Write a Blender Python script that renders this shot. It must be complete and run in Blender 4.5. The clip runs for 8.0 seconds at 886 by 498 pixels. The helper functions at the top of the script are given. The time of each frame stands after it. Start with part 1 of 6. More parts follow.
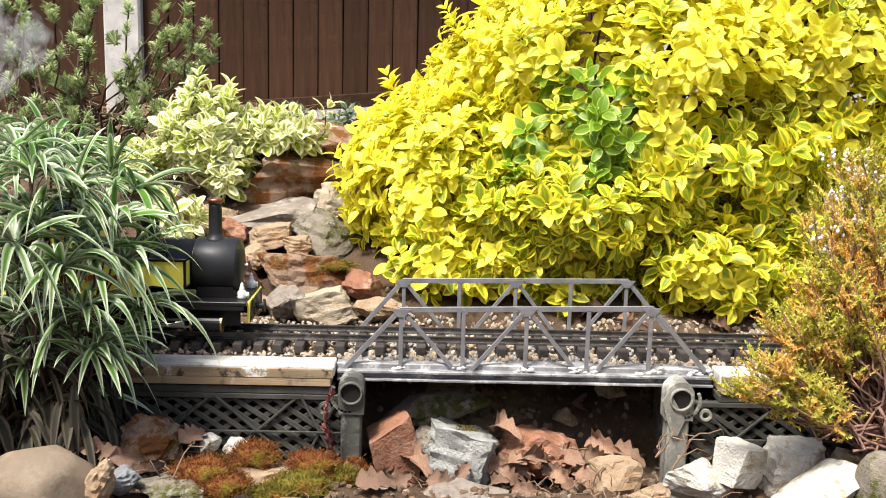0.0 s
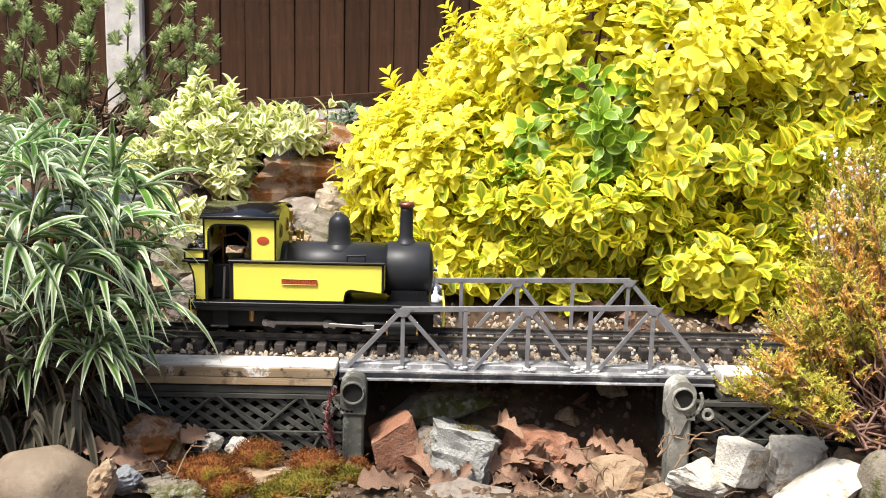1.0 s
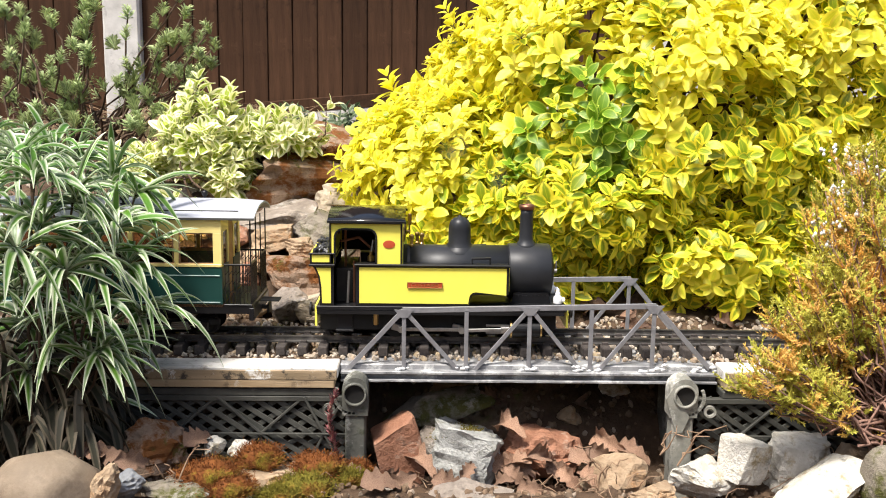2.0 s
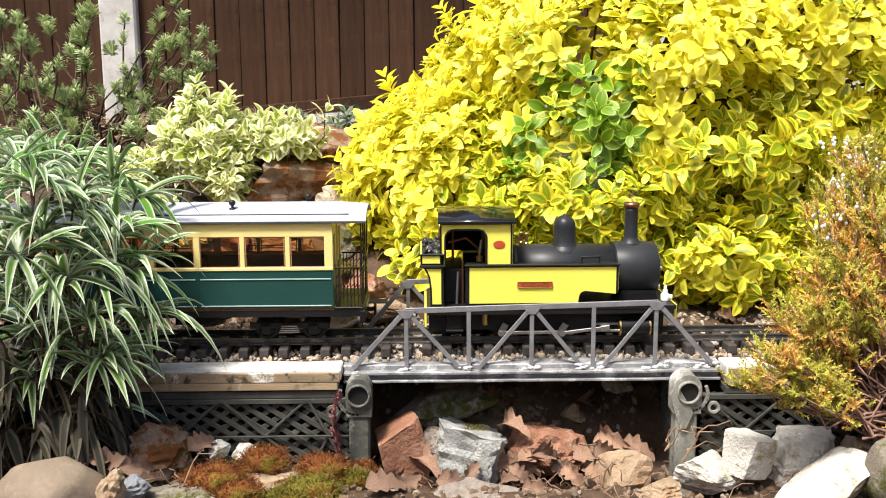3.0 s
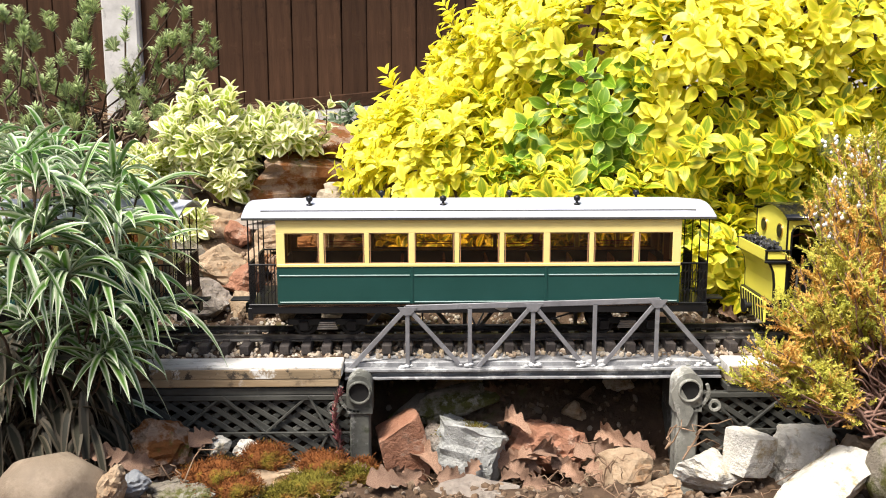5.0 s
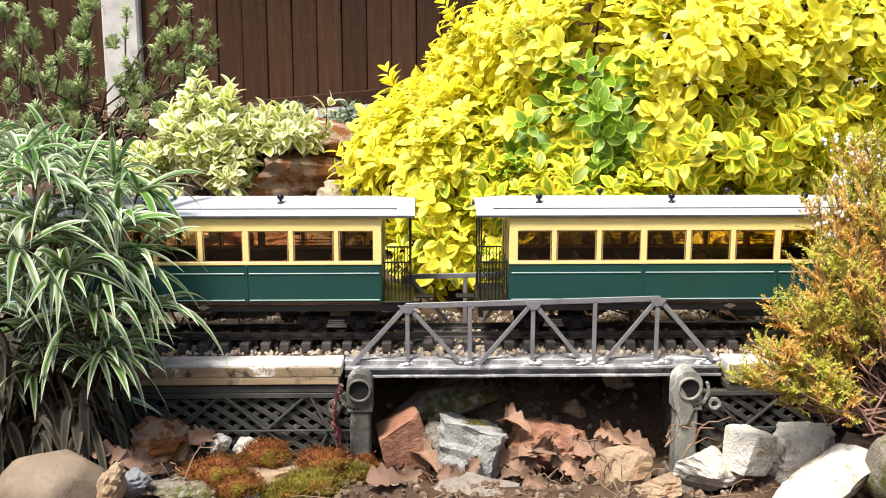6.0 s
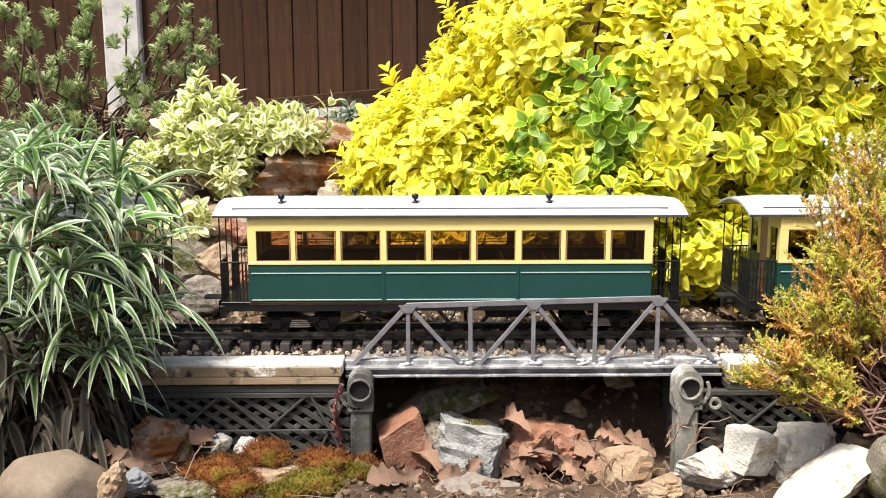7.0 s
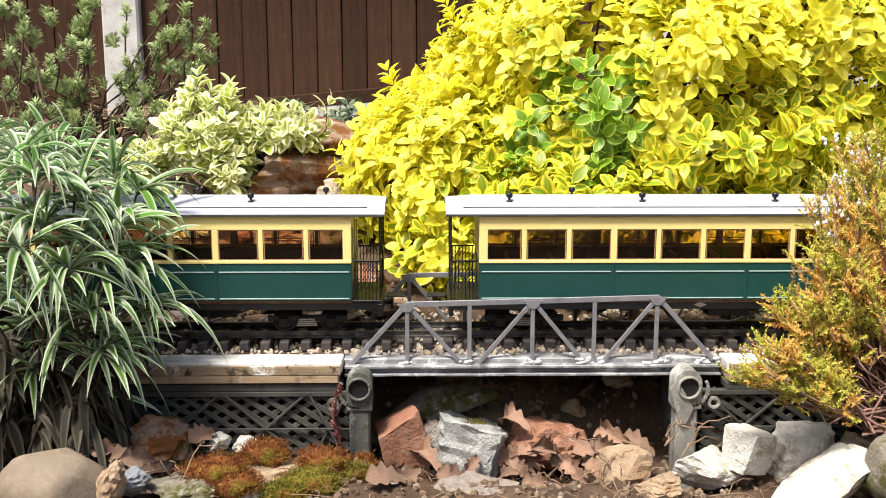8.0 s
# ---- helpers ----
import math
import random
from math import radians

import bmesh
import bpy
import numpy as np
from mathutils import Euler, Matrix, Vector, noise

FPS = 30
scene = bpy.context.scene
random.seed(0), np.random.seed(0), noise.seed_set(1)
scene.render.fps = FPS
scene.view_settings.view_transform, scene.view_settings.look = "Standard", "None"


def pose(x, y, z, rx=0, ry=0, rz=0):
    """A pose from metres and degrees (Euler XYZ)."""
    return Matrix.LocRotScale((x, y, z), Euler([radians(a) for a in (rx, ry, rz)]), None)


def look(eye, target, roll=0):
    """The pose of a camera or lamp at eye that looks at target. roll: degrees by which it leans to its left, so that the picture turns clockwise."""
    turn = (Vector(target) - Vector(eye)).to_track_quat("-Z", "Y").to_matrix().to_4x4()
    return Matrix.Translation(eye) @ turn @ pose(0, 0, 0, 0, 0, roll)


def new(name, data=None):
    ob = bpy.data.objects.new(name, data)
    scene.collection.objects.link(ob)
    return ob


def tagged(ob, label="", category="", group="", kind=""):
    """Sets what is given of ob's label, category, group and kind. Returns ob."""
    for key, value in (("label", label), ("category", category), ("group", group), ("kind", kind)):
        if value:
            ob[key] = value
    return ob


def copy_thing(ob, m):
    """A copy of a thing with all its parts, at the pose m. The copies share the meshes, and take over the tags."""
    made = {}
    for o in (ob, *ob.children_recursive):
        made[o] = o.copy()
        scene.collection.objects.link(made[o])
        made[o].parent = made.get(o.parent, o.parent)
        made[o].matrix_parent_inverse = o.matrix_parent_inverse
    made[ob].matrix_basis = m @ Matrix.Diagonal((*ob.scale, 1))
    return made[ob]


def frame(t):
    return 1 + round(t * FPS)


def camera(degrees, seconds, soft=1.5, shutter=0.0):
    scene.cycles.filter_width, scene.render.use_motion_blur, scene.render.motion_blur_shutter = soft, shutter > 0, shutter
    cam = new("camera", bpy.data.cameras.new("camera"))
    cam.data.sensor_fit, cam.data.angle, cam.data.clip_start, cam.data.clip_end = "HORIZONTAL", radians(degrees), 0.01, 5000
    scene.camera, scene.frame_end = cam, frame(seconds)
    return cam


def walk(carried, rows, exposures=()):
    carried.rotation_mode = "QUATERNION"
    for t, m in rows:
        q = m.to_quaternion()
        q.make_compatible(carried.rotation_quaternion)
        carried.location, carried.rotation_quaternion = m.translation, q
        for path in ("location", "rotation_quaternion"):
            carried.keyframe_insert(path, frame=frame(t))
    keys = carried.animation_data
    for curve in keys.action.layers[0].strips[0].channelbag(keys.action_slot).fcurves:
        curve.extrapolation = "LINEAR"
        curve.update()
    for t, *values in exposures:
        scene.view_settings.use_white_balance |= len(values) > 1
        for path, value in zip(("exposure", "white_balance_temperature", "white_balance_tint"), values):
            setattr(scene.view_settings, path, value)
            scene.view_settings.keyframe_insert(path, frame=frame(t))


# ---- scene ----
# A garden railway: metres, z = 0 at the rail heads, x along the track, y away from the camera.
cam = camera(50, 8.0, soft=1.0)
EYE = Vector((-0.127, -1.204, 0.319))
# seconds, yaw to the right, pitch, roll: a camera held almost still
PATH = [
    (0, 1.306, -9.842, 1.543),
    (0.5, 1.212, -9.840, 1.547),
    (1, 1.201, -9.867, 1.444),
    (1.5, 1.196, -9.835, 1.348),
    (1.7, 1.190, -9.840, 1.200),
    (2.8, 1.140, -9.845, -0.220),
    (3, 1.130, -9.843, -0.234),
    (3.5, 1.078, -9.887, -0.207),
    (4, 1.067, -9.889, -0.094),
    (4.5, 1.048, -9.940, -0.054),
    (6, 1.040, -10.138, -0.005),
    (6.5, 1.006, -10.152, -0.004),
    (7, 1.000, -10.150, -0.000),
    (7.5, 1.010, -10.199, 0.096),
    (8, 1.051, -10.212, 0.073),
]


def aim(yaw, pitch, roll):
    yaw, pitch = radians(yaw), radians(pitch)
    ahead = Vector((math.sin(yaw) * math.cos(pitch), math.cos(yaw) * math.cos(pitch), math.sin(pitch)))
    return look(EYE, EYE + ahead, roll)


walk(cam, [(t, aim(a, b, c)) for t, a, b, c in PATH], [(0, 0.57), (8, 0.57)])

# ---- light ----
SUN_EL, SUN_AZ = 63, 218   # degrees; azimuth counted from +y towards +x
world = bpy.data.worlds.new("world")
scene.world = world
world.use_nodes = True
wn = world.node_tree
sky = wn.nodes.new("ShaderNodeTexSky")
sky.sky_type = "NISHITA"
sky.sun_disc = False
sky.sun_elevation, sky.sun_rotation = radians(SUN_EL), radians(SUN_AZ)
sky.air_density, sky.dust_density, sky.ozone_density = 1.0, 4.0, 0.6
wn.nodes["Background"].inputs["Strength"].default_value = 0.15
wn.links.new(sky.outputs["Color"], wn.nodes["Background"].inputs["Color"])
sun = new("sun", bpy.data.lights.new("sun", "SUN"))
sun.data.energy, sun.data.angle, sun.data.color = 4.6, radians(11), (1.0, 0.96, 0.9)
sd = Vector((math.sin(radians(SUN_AZ)) * math.cos(radians(SUN_EL)), math.cos(radians(SUN_AZ)) * math.cos(radians(SUN_EL)), math.sin(radians(SUN_EL))))
sun.matrix_world = look(sd * 20, (0, 0, 0))


# ---- materials ----
def nodes_of(name):
    m = bpy.data.materials.new(name)
    m.use_nodes = True
    return m, m.node_tree, m.node_tree.nodes["Principled BSDF"]


def add(nt, kind, **values):
    n = nt.nodes.new(kind)
    for key, value in values.items():
        n.inputs[key].default_value = value
    return n


def ramp(nt, source, stops):
    r = nt.nodes.new("ShaderNodeValToRGB")
    while len(r.color_ramp.elements) < len(stops):
        r.color_ramp.elements.new(0.5)
    for e, (p, c) in zip(r.color_ramp.elements, stops):
        e.position, e.color = p, (*c, 1) if len(c) == 3 else c
    nt.links.new(source, r.inputs["Fac"])
    return r.outputs["Color"]


def mixed(nt, factor, a, b, blend="MIX"):
    n = nt.nodes.new("ShaderNodeMix")
    n.data_type, n.blend_type = "RGBA", blend
    for socket, value in ((n.inputs[0], factor), (n.inputs[6], a), (n.inputs[7], b)):
        if isinstance(value, (int, float)):
            socket.default_value = value
        elif isinstance(value, tuple):
            socket.default_value = (*value, 1)
        else:
            nt.links.new(value, socket)
    return n.outputs[2]


def noise_of(nt, scale, detail=6, rough=0.6, coords="Object", stretch=None, out="Fac"):
    tc = nt.nodes.new("ShaderNodeTexCoord")
    n = add(nt, "ShaderNodeTexNoise", Scale=scale, Detail=detail, Roughness=rough)
    if stretch:
        mp = nt.nodes.new("ShaderNodeMapping")
        mp.inputs["Scale"].default_value = stretch
        nt.links.new(tc.outputs[coords], mp.inputs["Vector"])
        nt.links.new(mp.outputs["Vector"], n.inputs["Vector"])
    else:
        nt.links.new(tc.outputs[coords], n.inputs["Vector"])
    return n.outputs[out]


def bumped(nt, bsdf, height, strength=0.3, distance=0.002):
    b = add(nt, "ShaderNodeBump", Strength=strength, Distance=distance)
    nt.links.new(height, b.inputs["Height"])
    nt.links.new(b.outputs["Normal"], bsdf.inputs["Normal"])


def surface(name, dark, light, scale=40, rough=0.7, metal=0.0, bump=0.3, depth=0.001, fine=250, accent=None, accent_scale=12, accent_at=0.6, stretch=None, spread=0.0, soft=0.06):
    """Two-tone grain, patches of an accent colour, and relief at two scales."""
    m, nt, b = nodes_of(name)
    big = noise_of(nt, scale, 8, 0.65, stretch=stretch)
    col = ramp(nt, big, [(0.3, dark), (0.7, light)])
    if accent:
        for k, (c, at) in enumerate([(accent, accent_at)] if not isinstance(accent, list) else accent):
            patch = noise_of(nt, accent_scale * (1 + 0.6 * k), 7, 0.7)
            col = mixed(nt, ramp(nt, patch, [(at - soft, (0, 0, 0)), (at + soft, (1, 1, 1))]), col, c)
    if spread:
        info = nt.nodes.new("ShaderNodeObjectInfo")
        hs = add(nt, "ShaderNodeHueSaturation")
        mr = add(nt, "ShaderNodeMapRange")
        mr.inputs["To Min"].default_value, mr.inputs["To Max"].default_value = 1 - spread, 1 + spread
        nt.links.new(info.outputs["Random"], mr.inputs["Value"])
        nt.links.new(mr.outputs["Result"], hs.inputs["Value"])
        nt.links.new(col, hs.inputs["Color"])
        col = hs.outputs["Color"]
    nt.links.new(col, b.inputs["Base Color"])
    b.inputs["Metallic"].default_value = metal
    if rough >= 0.85:
        b.inputs["Specular IOR Level"].default_value = 0.15
    rr = add(nt, "ShaderNodeMapRange")
    rr.inputs["To Min"].default_value, rr.inputs["To Max"].default_value = max(0.04, rough - 0.12), min(1, rough + 0.12)
    small = noise_of(nt, fine, 4, 0.7, stretch=stretch)
    nt.links.new(big, rr.inputs["Value"])
    nt.links.new(rr.outputs["Result"], b.inputs["Roughness"])
    if bump:
        both = nt.nodes.new("ShaderNodeMath")
        both.operation = "ADD"
        nt.links.new(big, both.inputs[0])
        nt.links.new(small, both.inputs[1])
        bumped(nt, b, both.outputs[0], bump, depth)
    return m


def leaf_material(name, margin, centre, edge=0.55, spread=0.12, rough=0.38, see=0.35, hue=0.03, wobble=0.35, shift=0.3, soft=0.1, rib=0.3):
    """A leaf with a coloured margin round a blotched centre, a paler midrib and veins; uv: x across from -1 to 1, y along."""
    m, nt, b = nodes_of(name)
    def math_node(kind, a, c, d=None):
        n = nt.nodes.new("ShaderNodeMath")
        n.operation = kind
        for socket, value in zip(n.inputs, (a, c, d)):
            if value is None:
                continue
            if isinstance(value, (int, float)):
                socket.default_value = value
            else:
                nt.links.new(value, socket)
        return n.outputs[0]
    uv = nt.nodes.new("ShaderNodeUVMap")
    sep = nt.nodes.new("ShaderNodeSeparateXYZ")
    nt.links.new(uv.outputs["UV"], sep.inputs["Vector"])
    across = math_node("ABSOLUTE", sep.outputs["X"], 0)
    geo = nt.nodes.new("ShaderNodeNewGeometry")
    rand = geo.outputs["Random Per Island"]
    # the margin widens towards the tip and the stalk, unevenly, and differs from leaf to leaf
    ends = math_node("POWER", math_node("ABSOLUTE", math_node("MULTIPLY_ADD", sep.outputs["Y"], 2.0, -0.95), 0), 3.0)
    fac = math_node("MULTIPLY_ADD", noise_of(nt, 130, 3, 0.6), wobble, math_node("MULTIPLY_ADD", ends, 0.45, across))
    fac = math_node("MULTIPLY_ADD", rand, shift, fac)
    at = edge + 0.5 * (wobble + shift)
    col = mixed(nt, ramp(nt, math_node("MULTIPLY", fac, 0.5), [((at - soft) / 2, (0, 0, 0)), ((at + soft) / 2, (1, 1, 1))]), centre, margin)
    col = mixed(nt, ramp(nt, across, [(0.0, (rib, rib, rib)), (0.1, (0, 0, 0))]), col, margin)
    hs = add(nt, "ShaderNodeHueSaturation")
    wn1 = nt.nodes.new("ShaderNodeTexWhiteNoise")
    wn1.noise_dimensions = "1D"
    nt.links.new(rand, wn1.inputs["W"])
    for sock, w, src in (("Value", spread, wn1.outputs["Value"]), ("Hue", hue, noise_of(nt, 30, 2, 0.5))):
        mr = add(nt, "ShaderNodeMapRange")
        c = 0.5 if sock == "Hue" else 1.0
        mr.inputs["To Min"].default_value, mr.inputs["To Max"].default_value = c - w, c + w
        nt.links.new(src, mr.inputs["Value"]); nt.links.new(mr.outputs["Result"], hs.inputs[sock])
    nt.links.new(col, hs.inputs["Color"])
    vein = add(nt, "ShaderNodeTexWave", Scale=7, Distortion=2.0)
    nt.links.new(uv.outputs["UV"], vein.inputs["Vector"])
    nt.links.new(hs.outputs["Color"], b.inputs["Base Color"])
    b.inputs["Roughness"].default_value = rough
    bumped(nt, b, vein.outputs["Fac"], 0.15, 0.0008)
    tr = nt.nodes.new("ShaderNodeBsdfTranslucent")
    nt.links.new(hs.outputs["Color"], tr.inputs["Color"])
    mx = nt.nodes.new("ShaderNodeMixShader")
    mx.inputs[0].default_value = see
    nt.links.new(b.outputs[0], mx.inputs[1]); nt.links.new(tr.outputs[0], mx.inputs[2])
    nt.links.new(mx.outputs[0], nt.nodes["Material Output"].inputs["Surface"])
    return m


def glass_material(name, tint, gloss=0.02):
    m, nt, b = nodes_of(name)
    t = nt.nodes.new("ShaderNodeBsdfTransparent"); t.inputs[0].default_value = (*tint, 1)
    g = nt.nodes.new("ShaderNodeBsdfGlossy"); g.inputs["Roughness"].default_value = gloss
    f = nt.nodes.new("ShaderNodeFresnel"); f.inputs[0].default_value = 1.45
    mx = nt.nodes.new("ShaderNodeMixShader")
    nt.links.new(f.outputs[0], mx.inputs[0]); nt.links.new(t.outputs[0], mx.inputs[1]); nt.links.new(g.outputs[0], mx.inputs[2])
    nt.links.new(mx.outputs[0], nt.nodes["Material Output"].inputs["Surface"])
    return m


M_SOIL = surface("soil", (0.042, 0.026, 0.017), (0.13, 0.085, 0.055), 14, 0.95, bump=0.8, depth=0.006, fine=180, accent=[((0.24, 0.17, 0.11), 0.62), ((0.1, 0.11, 0.03), 0.68)], accent_scale=9)
M_STRAW = surface("dry_straw", (0.3, 0.2, 0.12), (0.5, 0.36, 0.22), 30, 0.9, bump=0.2)
M_STONE_GREY = surface("grey_stone", (0.2, 0.165, 0.135), (0.42, 0.36, 0.3), 30, 0.9, bump=0.9, depth=0.005, accent=[((0.12, 0.1, 0.08), 0.6), ((0.5, 0.47, 0.42), 0.62)], accent_scale=22)
M_STONE_TAN = surface("tan_stone", (0.3, 0.2, 0.12), (0.52, 0.4, 0.27), 26, 0.9, bump=0.9, depth=0.005, accent=[((0.42, 0.24, 0.12), 0.6), ((0.2, 0.15, 0.1), 0.63)], accent_scale=20)
M_STONE_RED = surface("reddish_sandstone", (0.27, 0.12, 0.07), (0.42, 0.22, 0.14), 45, 0.92, bump=0.9, depth=0.005, accent=[((0.5, 0.36, 0.27), 0.62), ((0.16, 0.1, 0.07), 0.64)], accent_scale=28)
M_STONE_WHITE = surface("pale_limestone", (0.5, 0.46, 0.38), (0.82, 0.8, 0.74), 30, 0.88, bump=0.9, depth=0.005, accent=[((0.42, 0.34, 0.21), 0.57), ((0.3, 0.28, 0.22), 0.62)], accent_scale=34)
M_STONE_MOSS = surface("moss_covered_stone", (0.24, 0.16, 0.11), (0.44, 0.33, 0.24), 24, 0.95, bump=0.9, depth=0.005, accent=[((0.19, 0.075, 0.025), 0.5), ((0.1, 0.09, 0.02), 0.62)], accent_scale=24, soft=0.05)
M_STONE_ASH = surface("ash_grey_stone", (0.26, 0.26, 0.24), (0.5, 0.5, 0.47), 34, 0.9, bump=0.9, depth=0.005, accent=[((0.12, 0.12, 0.07), 0.62), ((0.58, 0.57, 0.54), 0.62)], accent_scale=26)
M_STONE_CREAM = surface("cream_sandstone", (0.4, 0.32, 0.22), (0.62, 0.53, 0.4), 22, 0.9, bump=0.9, depth=0.005, accent=[((0.3, 0.2, 0.11), 0.6), ((0.7, 0.64, 0.52), 0.62)], accent_scale=26, stretch=(1, 1, 3))
M_STONE_GREEN = surface("algae_stone", (0.2, 0.17, 0.13), (0.36, 0.32, 0.26), 24, 0.95, bump=0.9, depth=0.005, accent=[((0.1, 0.1, 0.03), 0.52), ((0.45, 0.42, 0.38), 0.64)], accent_scale=20)
M_BOULDER = surface("smooth_boulder", (0.16, 0.12, 0.08), (0.25, 0.19, 0.13), 18, 0.75, bump=0.5, depth=0.002, accent=[((0.3, 0.24, 0.17), 0.6), ((0.12, 0.085, 0.055), 0.62)], accent_scale=14, soft=0.12)
M_SLATE = surface("blue_grey_slate", (0.16, 0.17, 0.18), (0.28, 0.29, 0.3), 30, 0.85, bump=0.5, depth=0.002)
M_FENCE = surface("stained_fence_board", (0.034, 0.017, 0.009), (0.074, 0.037, 0.02), 5, 0.95, bump=0.5, depth=0.002, fine=40, stretch=(9, 9, 0.8), spread=0.22, accent=[((0.022, 0.012, 0.007), 0.62), ((0.1, 0.052, 0.028), 0.66)], accent_scale=7)
M_CONCRETE = surface("weathered_concrete", (0.4, 0.38, 0.35), (0.62, 0.6, 0.56), 14, 0.9, bump=0.5, depth=0.002, fine=140, accent=(0.25, 0.24, 0.22), accent_scale=16, accent_at=0.64)
M_STEEL = surface("grey_painted_steel", (0.18, 0.178, 0.186), (0.31, 0.307, 0.316), 40, 0.5, metal=0.35, bump=0.25, depth=0.0006, fine=400, accent=(0.36, 0.36, 0.36), accent_scale=55, accent_at=0.66)
M_STEEL_DIRT = surface("grey_steel_with_white_deposits", (0.15, 0.15, 0.155), (0.34, 0.34, 0.34), 45, 0.6, metal=0.2, bump=0.4, depth=0.0008, fine=400, accent=[((0.62, 0.62, 0.6), 0.57), ((0.05, 0.05, 0.05), 0.64)], accent_scale=38)
M_SOLDER = surface("white_filler", (0.55, 0.55, 0.55), (0.8, 0.8, 0.79), 120, 0.5, metal=0.2, bump=0.6, depth=0.001, accent=(0.25, 0.25, 0.25), accent_scale=140)
M_WHITEWOOD = surface("peeling_white_timber", (0.5, 0.47, 0.42), (0.78, 0.76, 0.71), 20, 0.8, bump=0.5, depth=0.001, fine=160, stretch=(0.5, 3, 3), accent=[((0.28, 0.24, 0.19), 0.62), ((0.11, 0.09, 0.07), 0.68)], accent_scale=30)
M_WOOD = surface("bare_weathered_timber", (0.3, 0.21, 0.12), (0.5, 0.39, 0.25), 30, 0.85, bump=0.5, depth=0.001, fine=200, stretch=(0.25, 3, 3), accent=[((0.12, 0.09, 0.06), 0.6), ((0.56, 0.52, 0.46), 0.64)], accent_scale=26)
M_PLANKEDGE = surface("worn_painted_edge", (0.2, 0.15, 0.09), (0.4, 0.3, 0.19), 30, 0.85, bump=0.5, depth=0.001, fine=200, stretch=(0.3, 3, 3), accent=[((0.7, 0.68, 0.63), 0.56), ((0.06, 0.05, 0.04), 0.58)], accent_scale=22, soft=0.03)
M_PIER = surface("weathered_grey_casting", (0.05, 0.05, 0.042), (0.15, 0.15, 0.125), 28, 0.75, bump=0.6, depth=0.001, fine=300, accent=[((0.42, 0.42, 0.38), 0.6), ((0.05, 0.055, 0.03), 0.62)], accent_scale=34)
M_PIER_PALE = surface("pale_weathered_casting", (0.13, 0.13, 0.11), (0.36, 0.35, 0.3), 28, 0.75, bump=0.6, depth=0.001, fine=300, accent=[((0.6, 0.59, 0.54), 0.6), ((0.09, 0.09, 0.07), 0.64)], accent_scale=34)
M_LATTICE = surface("dark_grey_lattice", (0.028, 0.028, 0.023), (0.075, 0.074, 0.062), 30, 0.7, bump=0.4, depth=0.0006, fine=300, accent=(0.17, 0.16, 0.14), accent_scale=28, accent_at=0.64)
M_RAIL = surface("tarnished_rail", (0.07, 0.065, 0.06), (0.16, 0.15, 0.14), 60, 0.45, metal=0.7, bump=0.2, depth=0.0003, accent=(0.3, 0.28, 0.26), accent_scale=40, accent_at=0.64)
M_SLEEPER = surface("dark_brown_sleeper", (0.03, 0.024, 0.021), (0.08, 0.065, 0.057), 80, 0.8, bump=0.5, depth=0.0008, stretch=(4, 0.4, 4), spread=0.25)
M_BALLAST = surface("ballast_stone", (0.2, 0.155, 0.11), (0.55, 0.47, 0.37), 60, 0.9, bump=0.4, spread=0.0)
M_OAK = surface("dry_oak_leaf", (0.14, 0.075, 0.045), (0.32, 0.2, 0.13), 40, 0.8, bump=0.4, depth=0.001, accent=(0.14, 0.06, 0.035), accent_scale=30, accent_at=0.6, spread=0.3)
M_MOSS = surface("russet_moss", (0.12, 0.042, 0.014), (0.28, 0.1, 0.028), 60, 0.95, bump=0.9, depth=0.003, accent=[((0.2, 0.16, 0.02), 0.58), ((0.08, 0.05, 0.015), 0.62)], accent_scale=26)
M_MOSS_GREEN = surface("olive_moss", (0.09, 0.08, 0.012), (0.24, 0.2, 0.03), 60, 0.95, bump=0.9, depth=0.003, accent=((0.2, 0.08, 0.02)), accent_scale=30, accent_at=0.58)
M_TWIG = surface("dead_twig", (0.2, 0.12, 0.075), (0.42, 0.29, 0.19), 60, 0.85, bump=0.4, spread=0.25)
M_BARK = surface("brown_bark", (0.05, 0.032, 0.022), (0.14, 0.095, 0.065), 60, 0.9, bump=0.6, depth=0.001, stretch=(2, 2, 0.5))
M_BARK_RED = surface("reddish_heather_bark", (0.14, 0.075, 0.055), (0.34, 0.21, 0.16), 70, 0.85, bump=0.5, depth=0.001, stretch=(2, 2, 0.6))
# train paints
M_YELLOW = surface("yellow_enamel", (0.85, 0.76, 0.1), (0.87, 0.79, 0.13), 12, 0.32, bump=0.03, depth=0.0003)
M_BLACK = surface("black_enamel", (0.008, 0.008, 0.009), (0.016, 0.016, 0.017), 20, 0.32, bump=0.05, depth=0.0003)
M_BLACK_GLOSS = surface("glossy_black_enamel", (0.006, 0.006, 0.007), (0.01, 0.01, 0.011), 20, 0.04, bump=0.0, depth=0.0003)
M_BLACK_MATT = surface("satin_black_boiler", (0.016, 0.017, 0.019), (0.028, 0.029, 0.032), 30, 0.42, bump=0.06, depth=0.0003)
M_BLACK_DEEP = surface("grimy_black_metal", (0.006, 0.006, 0.006), (0.02, 0.019, 0.018), 60, 0.6, bump=0.2, depth=0.0004)
for m in (M_BLACK, M_BLACK_MATT, M_BLACK_DEEP):
    m.node_tree.nodes["Principled BSDF"].inputs["Specular IOR Level"].default_value = 0.28
M_BRASS = surface("brass", (0.5, 0.33, 0.12), (0.65, 0.46, 0.2), 50, 0.32, metal=1.0, bump=0.05)
